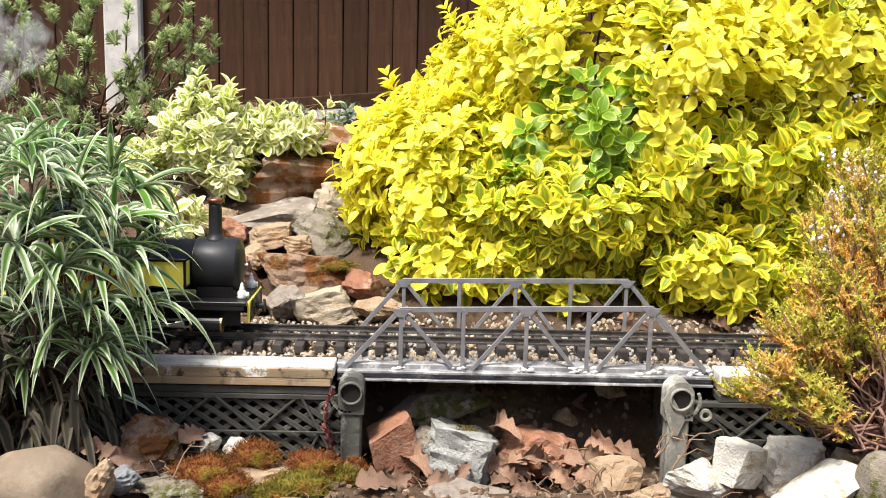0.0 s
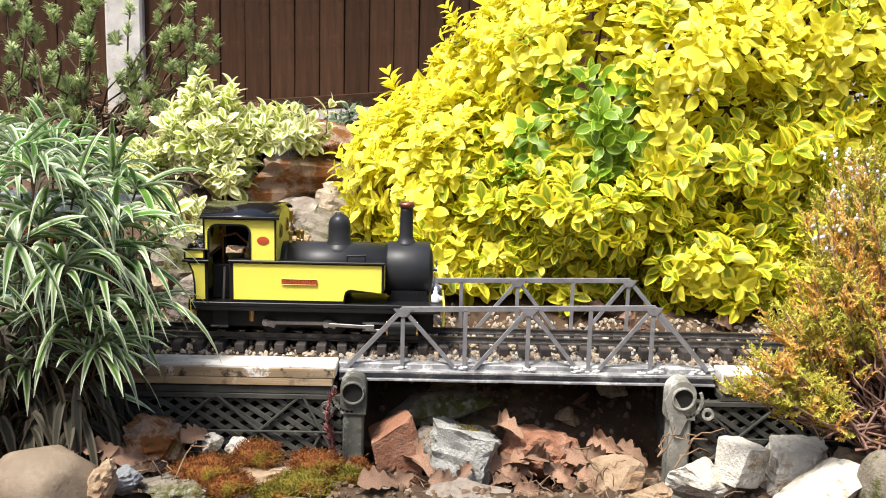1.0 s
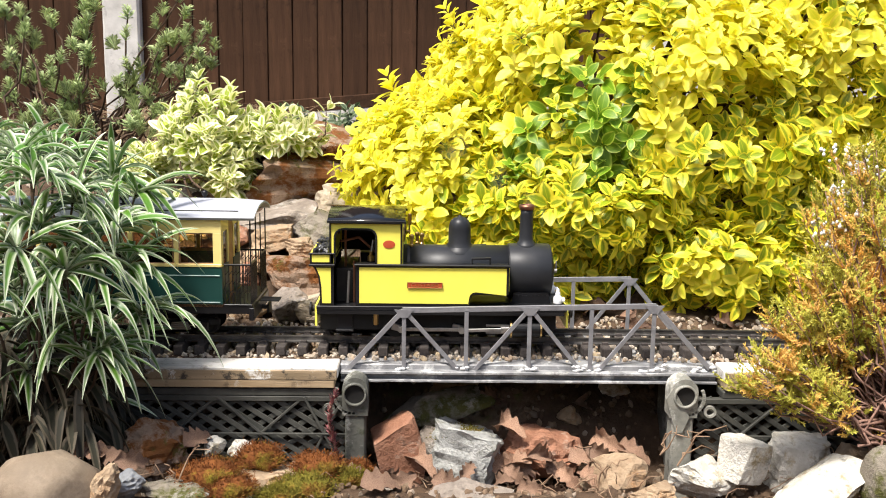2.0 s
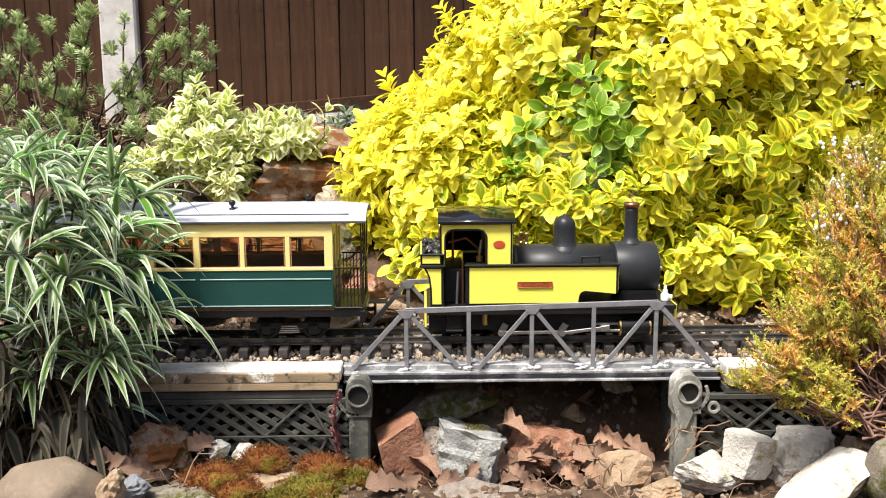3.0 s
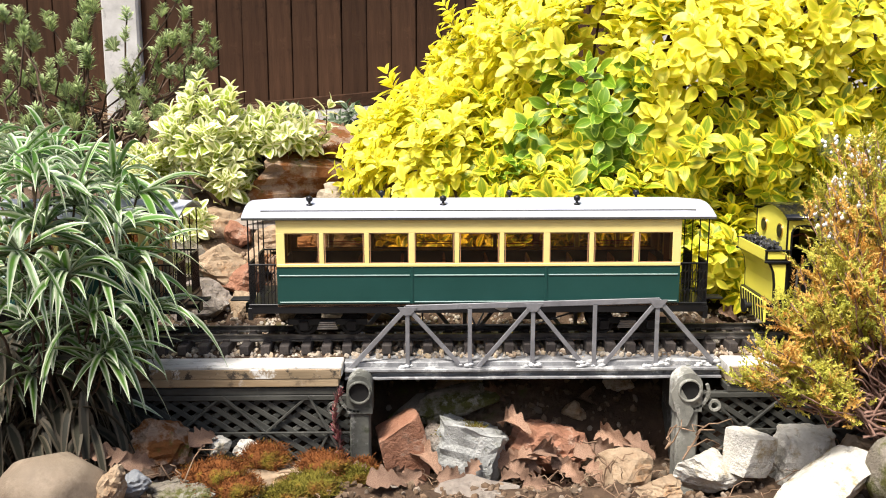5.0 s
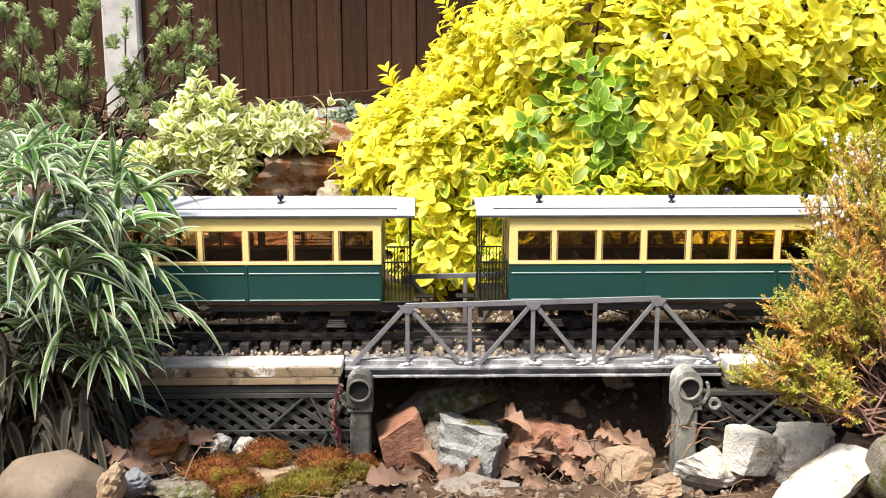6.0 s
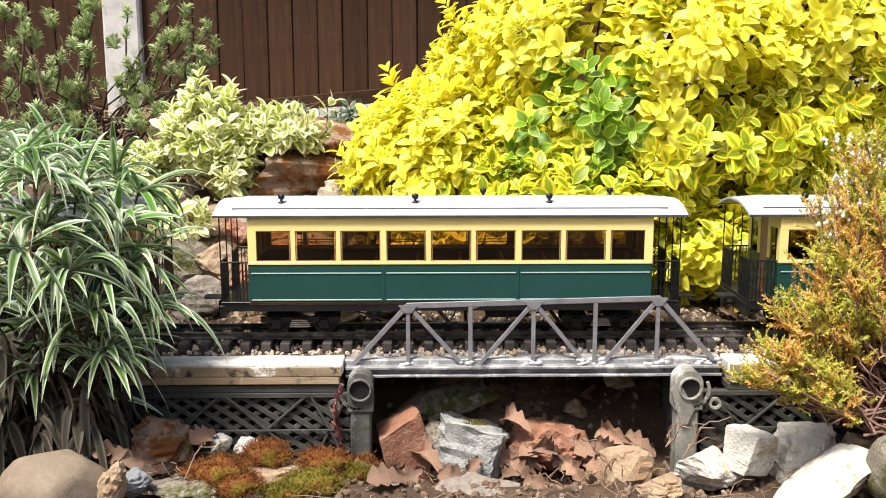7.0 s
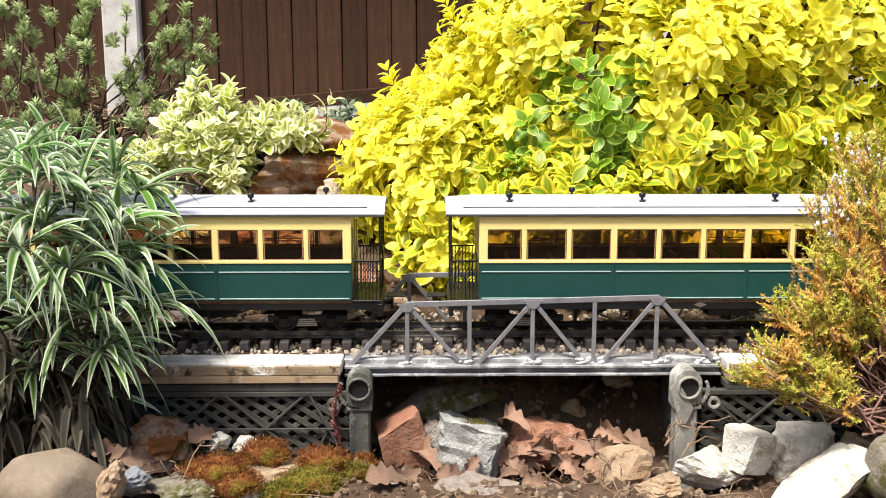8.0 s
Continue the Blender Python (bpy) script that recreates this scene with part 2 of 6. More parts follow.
M_COPPER = surface("dull_copper", (0.22, 0.1, 0.06), (0.36, 0.17, 0.1), 60, 0.4, metal=0.9, bump=0.05)
M_BRIGHT = surface("worn_bright_steel", (0.3, 0.29, 0.28), (0.5, 0.49, 0.47), 60, 0.4, metal=0.9, bump=0.1)
M_LAMPWHITE = surface("white_lamp_paint", (0.78, 0.78, 0.78), (0.84, 0.84, 0.84), 40, 0.4, bump=0.03)
M_PLATE = surface("red_enamel_plate", (0.4, 0.06, 0.02), (0.52, 0.09, 0.035), 60, 0.4, bump=0.05)
M_COAL = surface("coal", (0.008, 0.008, 0.01), (0.05, 0.05, 0.055), 120, 0.35, bump=0.5, depth=0.001)
M_GREEN = surface("dark_green_coach_paint", (0.009, 0.05, 0.042), (0.013, 0.064, 0.054), 14, 0.38, bump=0.04, depth=0.0003)
M_CREAM = surface("cream_coach_paint", (0.84, 0.68, 0.24), (0.87, 0.72, 0.28), 14, 0.42, bump=0.03, depth=0.0003)
M_ROOF = surface("pale_grey_roof_paint", (0.36, 0.37, 0.41), (0.42, 0.43, 0.47), 14, 0.5, bump=0.05, depth=0.0003, accent=(0.33, 0.34, 0.37), accent_scale=18, accent_at=0.68)
M_SILVERLINE = surface("pale_lining", (0.3, 0.42, 0.38), (0.4, 0.52, 0.47), 60, 0.4, bump=0.0)
M_INTERIOR = surface("brown_panelling", (0.32, 0.16, 0.08), (0.46, 0.25, 0.13), 30, 0.6, bump=0.2, stretch=(0.4, 3, 3))
M_REDBAR = surface("dark_red_bar", (0.22, 0.03, 0.03), (0.3, 0.05, 0.045), 40, 0.5, bump=0.0)
M_GLASS = glass_material("tinted_window_glass", (0.86, 0.74, 0.62))
# leaves
L_GOLD = leaf_material("golden_leaf", (0.94, 0.85, 0.09), (0.72, 0.72, 0.045), edge=0.4, see=0.36, hue=0.012, spread=0.14, shift=0.5, soft=0.2)
# Greener variegated leaf, used mostly low down where it also paints the shade.
L_GOLD_GREEN = leaf_material("green_centred_golden_leaf", (0.91, 0.79, 0.05), (0.27, 0.36, 0.012), edge=0.52, see=0.33, hue=0.016, spread=0.22, shift=0.6, soft=0.15)
L_GREEN = leaf_material("green_shoot_leaf", (0.52, 0.62, 0.08), (0.17, 0.31, 0.014), edge=0.84, see=0.32, hue=0.014, spread=0.25, shift=0.15, wobble=0.2, soft=0.15)
L_WHITE = leaf_material("cream_edged_leaf", (0.96, 0.94, 0.6), (0.36, 0.46, 0.04), edge=0.44, see=0.3, hue=0.012, shift=0.5, spread=0.12, soft=0.12)
# The wide pale margin is cream edge plus a painted silvery sheen.
L_STRAP = leaf_material("cream_edged_sheen_strap_leaf", (0.58, 0.64, 0.44), (0.085, 0.2, 0.022), edge=0.62, see=0.2, hue=0.02, rough=0.32, spread=0.35, shift=0.7, wobble=0.15, soft=0.3, rib=0.0)
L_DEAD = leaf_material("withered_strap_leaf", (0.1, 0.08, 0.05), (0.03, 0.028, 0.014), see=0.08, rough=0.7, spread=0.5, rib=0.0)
L_SAGE = leaf_material("grey_green_leaf", (0.5, 0.57, 0.28), (0.2, 0.3, 0.1), edge=0.4, see=0.3, rough=0.75, spread=0.35)
L_WEED = leaf_material("dark_weed_leaf", (0.2, 0.26, 0.14), (0.07, 0.11, 0.05), see=0.2, rough=0.6, spread=0.3)
L_HEATH = leaf_material("olive_heather_leaf", (0.6, 0.55, 0.09), (0.36, 0.38, 0.05), edge=0.2, see=0.25, rough=0.7, spread=0.35, hue=0.04)
L_HEATH_TIP = leaf_material("orange_heather_leaf", (0.78, 0.48, 0.12), (0.6, 0.42, 0.08), edge=0.2, see=0.25, rough=0.7, spread=0.3, hue=0.03)
L_SEDUM = leaf_material("red_succulent_leaf", (0.3, 0.1, 0.1), (0.22, 0.08, 0.08), see=0.1, rough=0.5, spread=0.3)


# ---- building blocks ----
def part(name, bm, material, parent=None, label="", smooth=False):
    me = bpy.data.meshes.new(name)
    bm.to_mesh(me)
    bm.free()
    me.materials.append(material)
    if smooth:
        for p in me.polygons:
            p.use_smooth = True
    ob = new(name, me)
    if parent is not None:
        ob.parent = parent
    return tagged(ob, label)


def sheet(name, verts, faces, material, parent=None, uvs=None, smooth=False):
    me = bpy.data.meshes.new(name)
    me.from_pydata(verts, [], faces)
    me.materials.append(material)
    if uvs is not None:
        layer = me.uv_layers.new(name="UVMap")
        idx = np.empty(len(me.loops), dtype=np.int32)
        me.loops.foreach_get("vertex_index", idx)
        layer.data.foreach_set("uv", np.asarray(uvs, dtype=np.float32)[idx].ravel())
    if smooth:
        me.polygons.foreach_set("use_smooth", [True] * len(me.polygons))
    ob = new(name, me)
    if parent is not None:
        ob.parent = parent
    return ob


def thing(name, m=None, **tags):
    ob = new(name)
    ob.empty_display_size = 0.02
    if m is not None:
        ob.matrix_world = m
    return tagged(ob, **tags)


def box(bm, lo, hi, bevel=0.0, m=None):
    lo, hi = Vector(lo), Vector(hi)
    r = bmesh.ops.create_cube(bm, size=1.0)
    vs = r["verts"]
    for v in vs:
        v.co = Vector((lo[i] + (v.co[i] + 0.5) * (hi[i] - lo[i]) for i in range(3)))
    if bevel:
        es = list({e for v in vs for e in v.link_edges})
        out = bmesh.ops.bevel(bm, geom=es, offset=bevel, segments=1, affect="EDGES", profile=0.5)
        vs = list({v for f in out["faces"] for v in f.verts} | {v for v in vs if v.is_valid})
    if m is not None:
        bmesh.ops.transform(bm, matrix=m, verts=vs)
    return vs


def boxed(lo, hi, bevel=0.0006):
    bm = bmesh.new()
    box(bm, lo, hi, bevel)
    return bm


def bar(bm, a, b, w, h, up=(0, 0, 1)):
    """A square bar from a to b: w across, h along up."""
    a, b = Vector(a), Vector(b)
    d = (b - a)
    n = d.length
    x = d.normalized()
    y = Vector(up).cross(x).normalized()
    z = x.cross(y)
    m = Matrix.Translation((a + b) / 2) @ Matrix((x, y, z)).transposed().to_4x4()
    box(bm, (-n / 2, -w / 2, -h / 2), (n / 2, w / 2, h / 2), min(w, h) * 0.15, m)


def rod(bm, a, b, r, seg=10, r2=None):
    a, b = Vector(a), Vector(b)
    d = b - a
    m = Matrix.Translation((a + b) / 2) @ d.to_track_quat("Z", "Y").to_matrix().to_4x4()
    bmesh.ops.create_cone(bm, cap_ends=True, segments=seg, radius1=r, radius2=r if r2 is None else r2, depth=d.length, matrix=m)


def turned(bm, profile, m=None, seg=20, caps=True):
    """A lathe form about z from (radius, height) pairs."""
    rings = []
    for r, z in profile:
        rings.append([bm.verts.new((max(r, 1e-5) * math.cos(k * math.tau / seg), max(r, 1e-5) * math.sin(k * math.tau / seg), z)) for k in range(seg)])
    for a, b in zip(rings, rings[1:]):
        for k in range(seg):
            bm.faces.new((a[k], a[(k + 1) % seg], b[(k + 1) % seg], b[k]))
    if caps:
        bm.faces.new(rings[0][::-1])
        bm.faces.new(rings[-1])
    if m is not None:
        bmesh.ops.transform(bm, matrix=m, verts=[v for r in rings for v in r])


def prism(bm, outline, y0, y1, holes=()):
    """An upright slab: an outline in x and z, drawn out from y0 to y1."""
    a = [bm.verts.new((x, y0, z)) for x, z in outline]
    b = [bm.verts.new((x, y1, z)) for x, z in outline]
    n = len(a)
    bm.faces.new(a)
    bm.faces.new(b[::-1])
    for k in range(n):
        bm.faces.new((a[k], b[k], b[(k + 1) % n], a[(k + 1) % n]))
    bmesh.ops.recalc_face_normals(bm, faces=bm.faces)


def arc(cx, cz, r, a0, a1, n=8):
    return [(cx + r * math.cos(radians(a0 + (a1 - a0) * k / n)), cz + r * math.sin(radians(a0 + (a1 - a0) * k / n))) for k in range(n + 1)]


# ---- the ground ----
def smooth(a, b, v):
    v = min(1.0, max(0.0, (v - a) / (b - a)))
    return v * v * (3 - 2 * v)


def height(x, y):
    """The ground: low before the viaduct, a gully under the bridge, a rockery bank behind, level lawn edge at the fence."""
    gully = smooth(0.26, 0.2, abs(x - 0.005))
    front = -0.145 + 0.025 * smooth(-0.3, -0.6, x) + 0.012 * smooth(0.3, 0.5, x)
    front -= 0.03 * smooth(-0.25, -0.7, y)
    front -= 0.036 * smooth(0.23, 0.19, abs(x - 0.005)) * smooth(-0.2, -0.12, y)
    bed = -0.026
    edge = -0.034 + 0.006 * gully
    h = front + (bed - front) * smooth(edge - 0.012, edge + 0.02 + 0.06 * gully, y) * (1 - 0.55 * gully * smooth(0.12, 0.03, y))
    h += (0.165 * smooth(0.1, 0.62, y) + 0.03 * smooth(0.7, 2.2, y))
    n = Vector((x, y, 0.3))
    rough = 0.016 * noise.fractal(n * 9, 1.0, 2.0, 4) + 0.004 * noise.noise(n * 70)
    keep = smooth(-0.06, -0.11, y) + smooth(0.1, 0.16, y) + 0.6 * gully
    return h + rough * min(1.0, keep)


def ground():
    def steps(lo, hi, fine, far):
        v = [lo]
        while v[-1] < hi:
            d = max(0.0, -0.75 - v[-1], v[-1] - 0.85)
            v.append(v[-1] + fine * (1 + d * far))
        return v
    xs = steps(-60, 60, 0.0125, 9)
    ys = steps(-60, 60, 0.0125, 9)
    verts = [(x, y, height(x, y)) for y in ys for x in xs]
    w = len(xs)
    faces = [(j * w + i, j * w + i + 1, (j + 1) * w + i + 1, (j + 1) * w + i) for j in range(len(ys) - 1) for i in range(w - 1)]
    ob = sheet("ground", verts, faces, M_SOIL, smooth=True)
    tagged(ob, "brown garden soil rising as a bank behind the track", "ground", kind="structure")


ground()


# ---- fence ----
FENCE_Y = 2.4


fence = thing("fence", label="dark brown featheredge timber fence with concrete posts", category="fence")


FENCE_RISE = 0.088   # the garden climbs along the fence


def fence_foot(x):
    return 0.2563 + FENCE_RISE * (x + 0.56)


def sloped(x0, x1, y0, y1, z0, z1):
    """A board that climbs with the fence: z0 and z1 counted from the panels' foot."""
    bm = bmesh.new()
    prism(bm, [(x0, fence_foot(x0) + z0), (x1, fence_foot(x1) + z0), (x1, fence_foot(x1) + z1), (x0, fence_foot(x0) + z1)], FENCE_Y + y0, FENCE_Y + y1)
    bmesh.ops.bevel(bm, geom=list(bm.edges), offset=0.003, segments=1, affect="EDGES")
    return bm


def fence_panel(x0, x1):
    f = new("panel")
    f.parent = fence
    tagged(f, "dark brown stained featheredge panel")
    n = round((x1 - x0) / 0.09)
    bm = bmesh.new()
    prism(bm, [(0, 0), (0.0888, 0), (0.0888, 1.55), (0, 1.55)], -0.006, 0.006)
    bmesh.ops.bevel(bm, geom=list(bm.edges), offset=0.002, segments=1, affect="EDGES")
    base = part("board", bm, M_FENCE, f)
    for k in range(n):
        b = base if k == 0 else new("board", base.data)
        b.parent = f
        x = x0 + k * (x1 - x0) / n
        b.matrix_local = pose(x, FENCE_Y + 0.004 * (k % 2) - 0.002 * random.random(), fence_foot(x) + random.uniform(-0.003, 0.003), 0, random.uniform(-0.3, 0.3), random.uniform(-1.5, 1.5))
    # Added sheet that stops light behind the gaps, so the seams stay dark.
    part("backing", sloped(x0, x1, 0.03, 0.036, 0.0, 1.54), M_FENCE, f)
    part("rail", sloped(x0, x1, 0.012, 0.029, 1.15, 1.22), M_FENCE, f)
    part("kickboard", sloped(x0, x1, -0.022, 0.012, -0.046, 0.004), M_FENCE, f, "dark weathered kickboard")


POST_X = -1.235
for k in range(-1, 3):
    a = POST_X + 0.068 + k * 1.97
    fence_panel(a, a + 1.834)
    part("gravel_board", sloped(a - 0.02, a + 1.854, -0.02, 0.03, -0.26, -0.048), M_CONCRETE, fence, "grey concrete gravel board")
    bm = boxed((-0.067, -0.045, 0), (0.067, 0.08, 1.75), 0.008)
    p = part("post", bm, M_CONCRETE, fence, "pale grey weathered concrete post")
    p.location = (POST_X + k * 1.97, FENCE_Y, 0.05)
# plain boundary behind the viewpoint
for nm, lo, hi in (("wall_south", (-6, -5.1, -0.3), (6, -5.0, 1.7)), ("wall_west", (-6.1, -5, -0.3), (-6, 2.4, 1.7)), ("wall_east", (6, -5, -0.3), (6.1, 2.4, 1.7))):
    tagged(part(nm, boxed(lo, hi, 0.01), M_FENCE), "plain dark timber boundary", "wall", kind="structure")


# ---- track ----
RAIL_Y = 0.0225
track = thing("track", pose(0, 0, 0), label="45 mm gauge garden track with dark sleepers in pale ballast", category="railway track")
for s in (-1, 1):
    bm = bmesh.new()
    prof = [(-0.0045, -0.008), (0.0045, -0.008), (0.0045, -0.0068), (0.0008, -0.0058), (0.0008, -0.0022), (0.0016, -0.0015), (0.0016, 0), (-0.0016, 0), (-0.0016, -0.0015), (-0.0008, -0.0022), (-0.0008, -0.0058), (-0.0045, -0.0068)]
    a = [bm.verts.new((-2.9, s * RAIL_Y + u, v)) for u, v in prof]
    b = [bm.verts.new((2.1, s * RAIL_Y + u, v)) for u, v in prof]
    for k in range(len(prof)):
        bm.faces.new((a[k], a[(k + 1) % len(prof)], b[(k + 1) % len(prof)], b[k]))
    bmesh.ops.recalc_face_normals(bm, faces=bm.faces)
    part("rail", bm, M_RAIL, track, "tarnished steel rail")
bm = boxed((-0.006, -0.0475, -0.0205), (0.006, 0.0475, -0.0078), 0.0012)
for s in (-1, 1):
    for q in (-1, 1):
        box(bm, (-0.004, s * RAIL_Y + q * 0.006 - 0.0022, -0.0085), (0.004, s * RAIL_Y + q * 0.006 + 0.0022, -0.0045), 0.0005)
base = None
PITCH = 0.0257
for k in range(-112, 82):
    if base is None:
        base = part("sleeper", bm, M_SLEEPER, track)
        ob = base
    else:
        ob = new("sleeper", base.data)
        ob.parent = track
    ob.matrix_local = pose(k * PITCH + 0.004 + random.uniform(-0.001, 0.001), random.uniform(-0.001, 0.001), 0, 0, 0, random.uniform(-1.2, 1.2))


def pebbles(name, spots, material, label, category, lo=0.003, hi=0.007, parent=None):
    """Loose stones: one mesh of small faceted lumps."""
    ico = bmesh.new()
    bmesh.ops.create_icosphere(ico, subdivisions=1, radius=1.0)
    bv = np.array([v.co[:] for v in ico.verts])
    bf = np.array([[v.index for v in f.verts] for f in ico.faces])
    ico.free()
    rng = np.random.default_rng(5)
    vs, fs = [], []
    for k, (x, y, z) in enumerate(spots):
        r = rng.uniform(lo, hi) * np.array([1, rng.uniform(0.6, 1), rng.uniform(0.45, 0.8)])
        q = Euler(rng.uniform(-3, 3, 3)).to_matrix()
        v = (bv * (1 + rng.uniform(-0.22, 0.22, (len(bv), 1))) * r) @ np.array(q).T + (x, y, z)
        vs.append(v)
        fs.append(bf + k * len(bv))
    ob = sheet(name, np.concatenate(vs).tolist(), np.concatenate(fs).tolist(), material, parent)
    return tagged(ob, label, category, kind="stuff")


def island_tint(m, tints):
    nt = m.node_tree
    geo = nt.nodes.new("ShaderNodeNewGeometry")
    b = nt.nodes["Principled BSDF"]
    other = b.inputs["Base Color"].links[0].from_socket
    c = ramp(nt, geo.outputs["Random Per Island"], [(k / (len(tints) - 1), t) for k, t in enumerate(tints)])
    nt.links.new(mixed(nt, 0.75, other, c), b.inputs["Base Color"])


island_tint(M_BALLAST, [(0.12, 0.09, 0.065), (0.5, 0.43, 0.34), (0.26, 0.17, 0.1), (0.56, 0.51, 0.43), (0.3, 0.26, 0.22), (0.45, 0.34, 0.2)])
rng = np.random.default_rng(2)
spots = [(x, y, -0.0212 + 0.003 * smooth(0.03, 0.0, abs(y)) + rng.uniform(-0.002, 0.002)) for x, y in zip(rng.uniform(-0.95, 0.95, 5200), rng.uniform(-0.056, 0.068, 5200))]
spots += [(x, y, height(x, y) + 0.002) for x, y in zip(rng.uniform(-0.8, 0.9, 1500), rng.uniform(0.06, 0.16, 1500))]
pebbles("ballast", spots, M_BALLAST, "pale and brown ballast stones round the sleepers", "ballast", 0.0026, 0.0052)

# ---- viaduct decks ----
def side_deck(x0, x1, label):
    d = thing("viaduct_deck", pose(0, 0, 0), label=label, category="deck", group="viaduct decks")
    part("trackbed", boxed((x0, -0.06, -0.05), (x1, 0.07, -0.021), 0.002), M_SOIL, d)
    w = boxed((x0, -0.099, -0.033), (x1, -0.0605, -0.0195), 0.0015)
    bmesh.ops.subdivide_edges(w, edges=[e for e in w.edges if e.calc_length() > 0.1], cuts=60)
    for v in w.verts:
        v.co += Vector((0, 0.0012 * noise.noise(v.co * 60), 0.0012 * noise.noise(v.co * 45 + Vector((5, 0, 0)))))
    part("painted_plank", w, M_WHITEWOOD, d, "peeling white-painted plank")
    part("plank_edge", boxed((x0 + 0.001, -0.1015, -0.0343), (x1 - 0.001, -0.0992, -0.0225), 0.0006), M_PLANKEDGE, d, "worn plank edge with patches of white paint")
    part("timber_strip", boxed((x0 + 0.002, -0.101, -0.0445), (x1 - 0.004, -0.061, -0.0345), 0.001), M_WOOD, d, "bare weathered timber strip")
    part("beam", boxed((x0, -0.098, -0.0555), (x1, -0.07, -0.0465), 0.001), M_LATTICE, d, "dark grey beam")
    return d


side_deck(-2.9, -0.229, "white-painted timber viaduct deck beside the truss bridge")
side_deck(0.240, 2.1, "white-painted timber viaduct deck under the heather")


def lattice(x0, x1):
    """A cast lattice screen with diagonal mesh and raised cross braces."""
    t = thing("lattice_screen", pose(0, 0, 0), label="dark grey plastic lattice screen below the viaduct deck", category="lattice", group="lattice screens")
    z0, z1, y = -0.15, -0.0565, -0.092
    bm = bmesh.new()
    step = 0.0245
    n = int((x1 - x0 + (z1 - z0)) / step) + 1
    for s in (1, -1):
        for k in range(-10, n + 10):
            c = x0 + k * step
            pts = []
            for z in (z0, z1):
                pts.append(Vector((c + s * (z - z0) * 1.5 - (0 if s > 0 else -(z1 - z0) * 1.5), y + 0.001 * s, z)))
            a, b = pts
            if a.x > b.x:
                a, b = b, a
            if b.x < x0 or a.x > x1:
                continue
            d = b - a
            lo, hi = max(0, (x0 - a.x) / d.x), min(1, (x1 - a.x) / d.x)
            if hi - lo < 0.05:
                continue
            bar(bm, a + d * lo, a + d * hi, 0.0024, 0.0062, up=d.cross(Vector((0, 1, 0))))
    part("mesh", bm, M_LATTICE, t)
    w = 0.105
    k = x0
    while k < x1 - 0.02:
        e = min(k + w, x1)
        for za, zb, dy in ((z0, z1, 0.004), (z1, z0, 0.0055)):
            bm = bmesh.new()
            bar(bm, (k, y - dy, za), (e, y - dy, zb), 0.003, 0.0035, up=(0, 1, 0))
            part("cross_brace", bm, M_LATTICE, t)
        bm = bmesh.new()
        bar(bm, (k + w / 2, y - 0.0065, (z0 + z1) / 2), (min(k + 1.5 * w, x1), y - 0.0065, (z0 + z1) / 2), 0.002, 0.003, up=(0, 1, 0))
        part("tie_bar", bm, M_LATTICE, t)
        k = e
    part("top_rail", boxed((x0, y - 0.006, z1 - 0.006), (x1, y + 0.003, z1 + 0.0006), 0.0008), M_LATTICE, t)


lattice(-0.9, -0.222)
lattice(0.212, 0.92)


def pier(x, w, material, label, flip):
    p = thing("bridge_pier", pose(x, -0.098, 0.015), label=label, category="pier", group="bridge piers")
    h = w / 2
    part("column", boxed((-h * 0.8, -0.012, -0.21), (h * 0.8, 0.012, -0.085), 0.002), material, p)
    part("leg", boxed((-h * 0.8 if flip > 0 else h * 0.25, 0.02, -0.2), (-h * 0.25 if flip > 0 else h * 0.8, 0.13, -0.0435), 0.002), M_PIER, p)
    bm = bmesh.new()
    prism(bm, [(-h, -0.09), (h, -0.09), (h, -0.058)] + arc(0, -0.058, h, 0, 180, 10), -0.014, 0.014)
    part("head", bm, material, p)
    bm = bmesh.new()
    turned(bm, [(0.0118, -0.001), (0.0142, -0.001), (0.0142, 0.004), (0.0137, 0.005), (0.0124, 0.005), (0.0118, 0.004), (0.0118, -0.001)], pose(0, -0.014, -0.0625, 90, 0, 0), 28, False)
    part("ring", bm, material, p)
    # A flat black disc stands in for the shade of a deep bore.
    bm = bmesh.new()
    turned(bm, [(0.0001, 0), (0.0117, 0), (0.0117, 0.001), (0.0001, 0.001)], pose(0, -0.0142, -0.0625, 90, 0, 0), 20)
    part("bore", bm, M_BLACK_DEEP, p, "flat black disc painting the shade inside the bore")
    bm = bmesh.new()
    s = -flip
    for k in range(10):
        a0, a1 = radians(-100 + 13 * k), radians(-100 + 13 * (k + 1))
        bar(bm, (s * (h * 0.2 + 0.021 * math.cos(a0)), -0.012, -0.066 + 0.021 * math.sin(a0)), (s * (h * 0.2 + 0.021 * math.cos(a1)), -0.012, -0.066 + 0.021 * math.sin(a1)), 0.004, 0.004, up=(0, 1, 0))
    part("scroll_bracket", bm, material, p)
    if flip < 0:
        bm = bmesh.new()
        prism(bm, [(-h - 0.006, -0.066), (-h * 0.55, -0.108), (-h * 0.1, -0.108), (h * 0.4, -0.088), (-h * 0.9, -0.052)], -0.0165, -0.0125)
        part("corbel", bm, material, p, "pointed cast corbel")
    bm = bmesh.new()
    turned(bm, [(0.0045, 0), (0.0075, 0), (0.0075, 0.004), (0.0045, 0.004), (0.0045, 0)], pose(s * (h + 0.016), -0.009, -0.083, 90, 0, 0), 18, False)
    part("rosette", bm, material, p)


pier(-0.2075, 0.031, M_PIER, "grey weathered cast bridge pier with a round bore", 1)
pier(0.1895, 0.033, M_PIER_PALE, "pale weathered cast bridge pier with scroll bracket", -1)


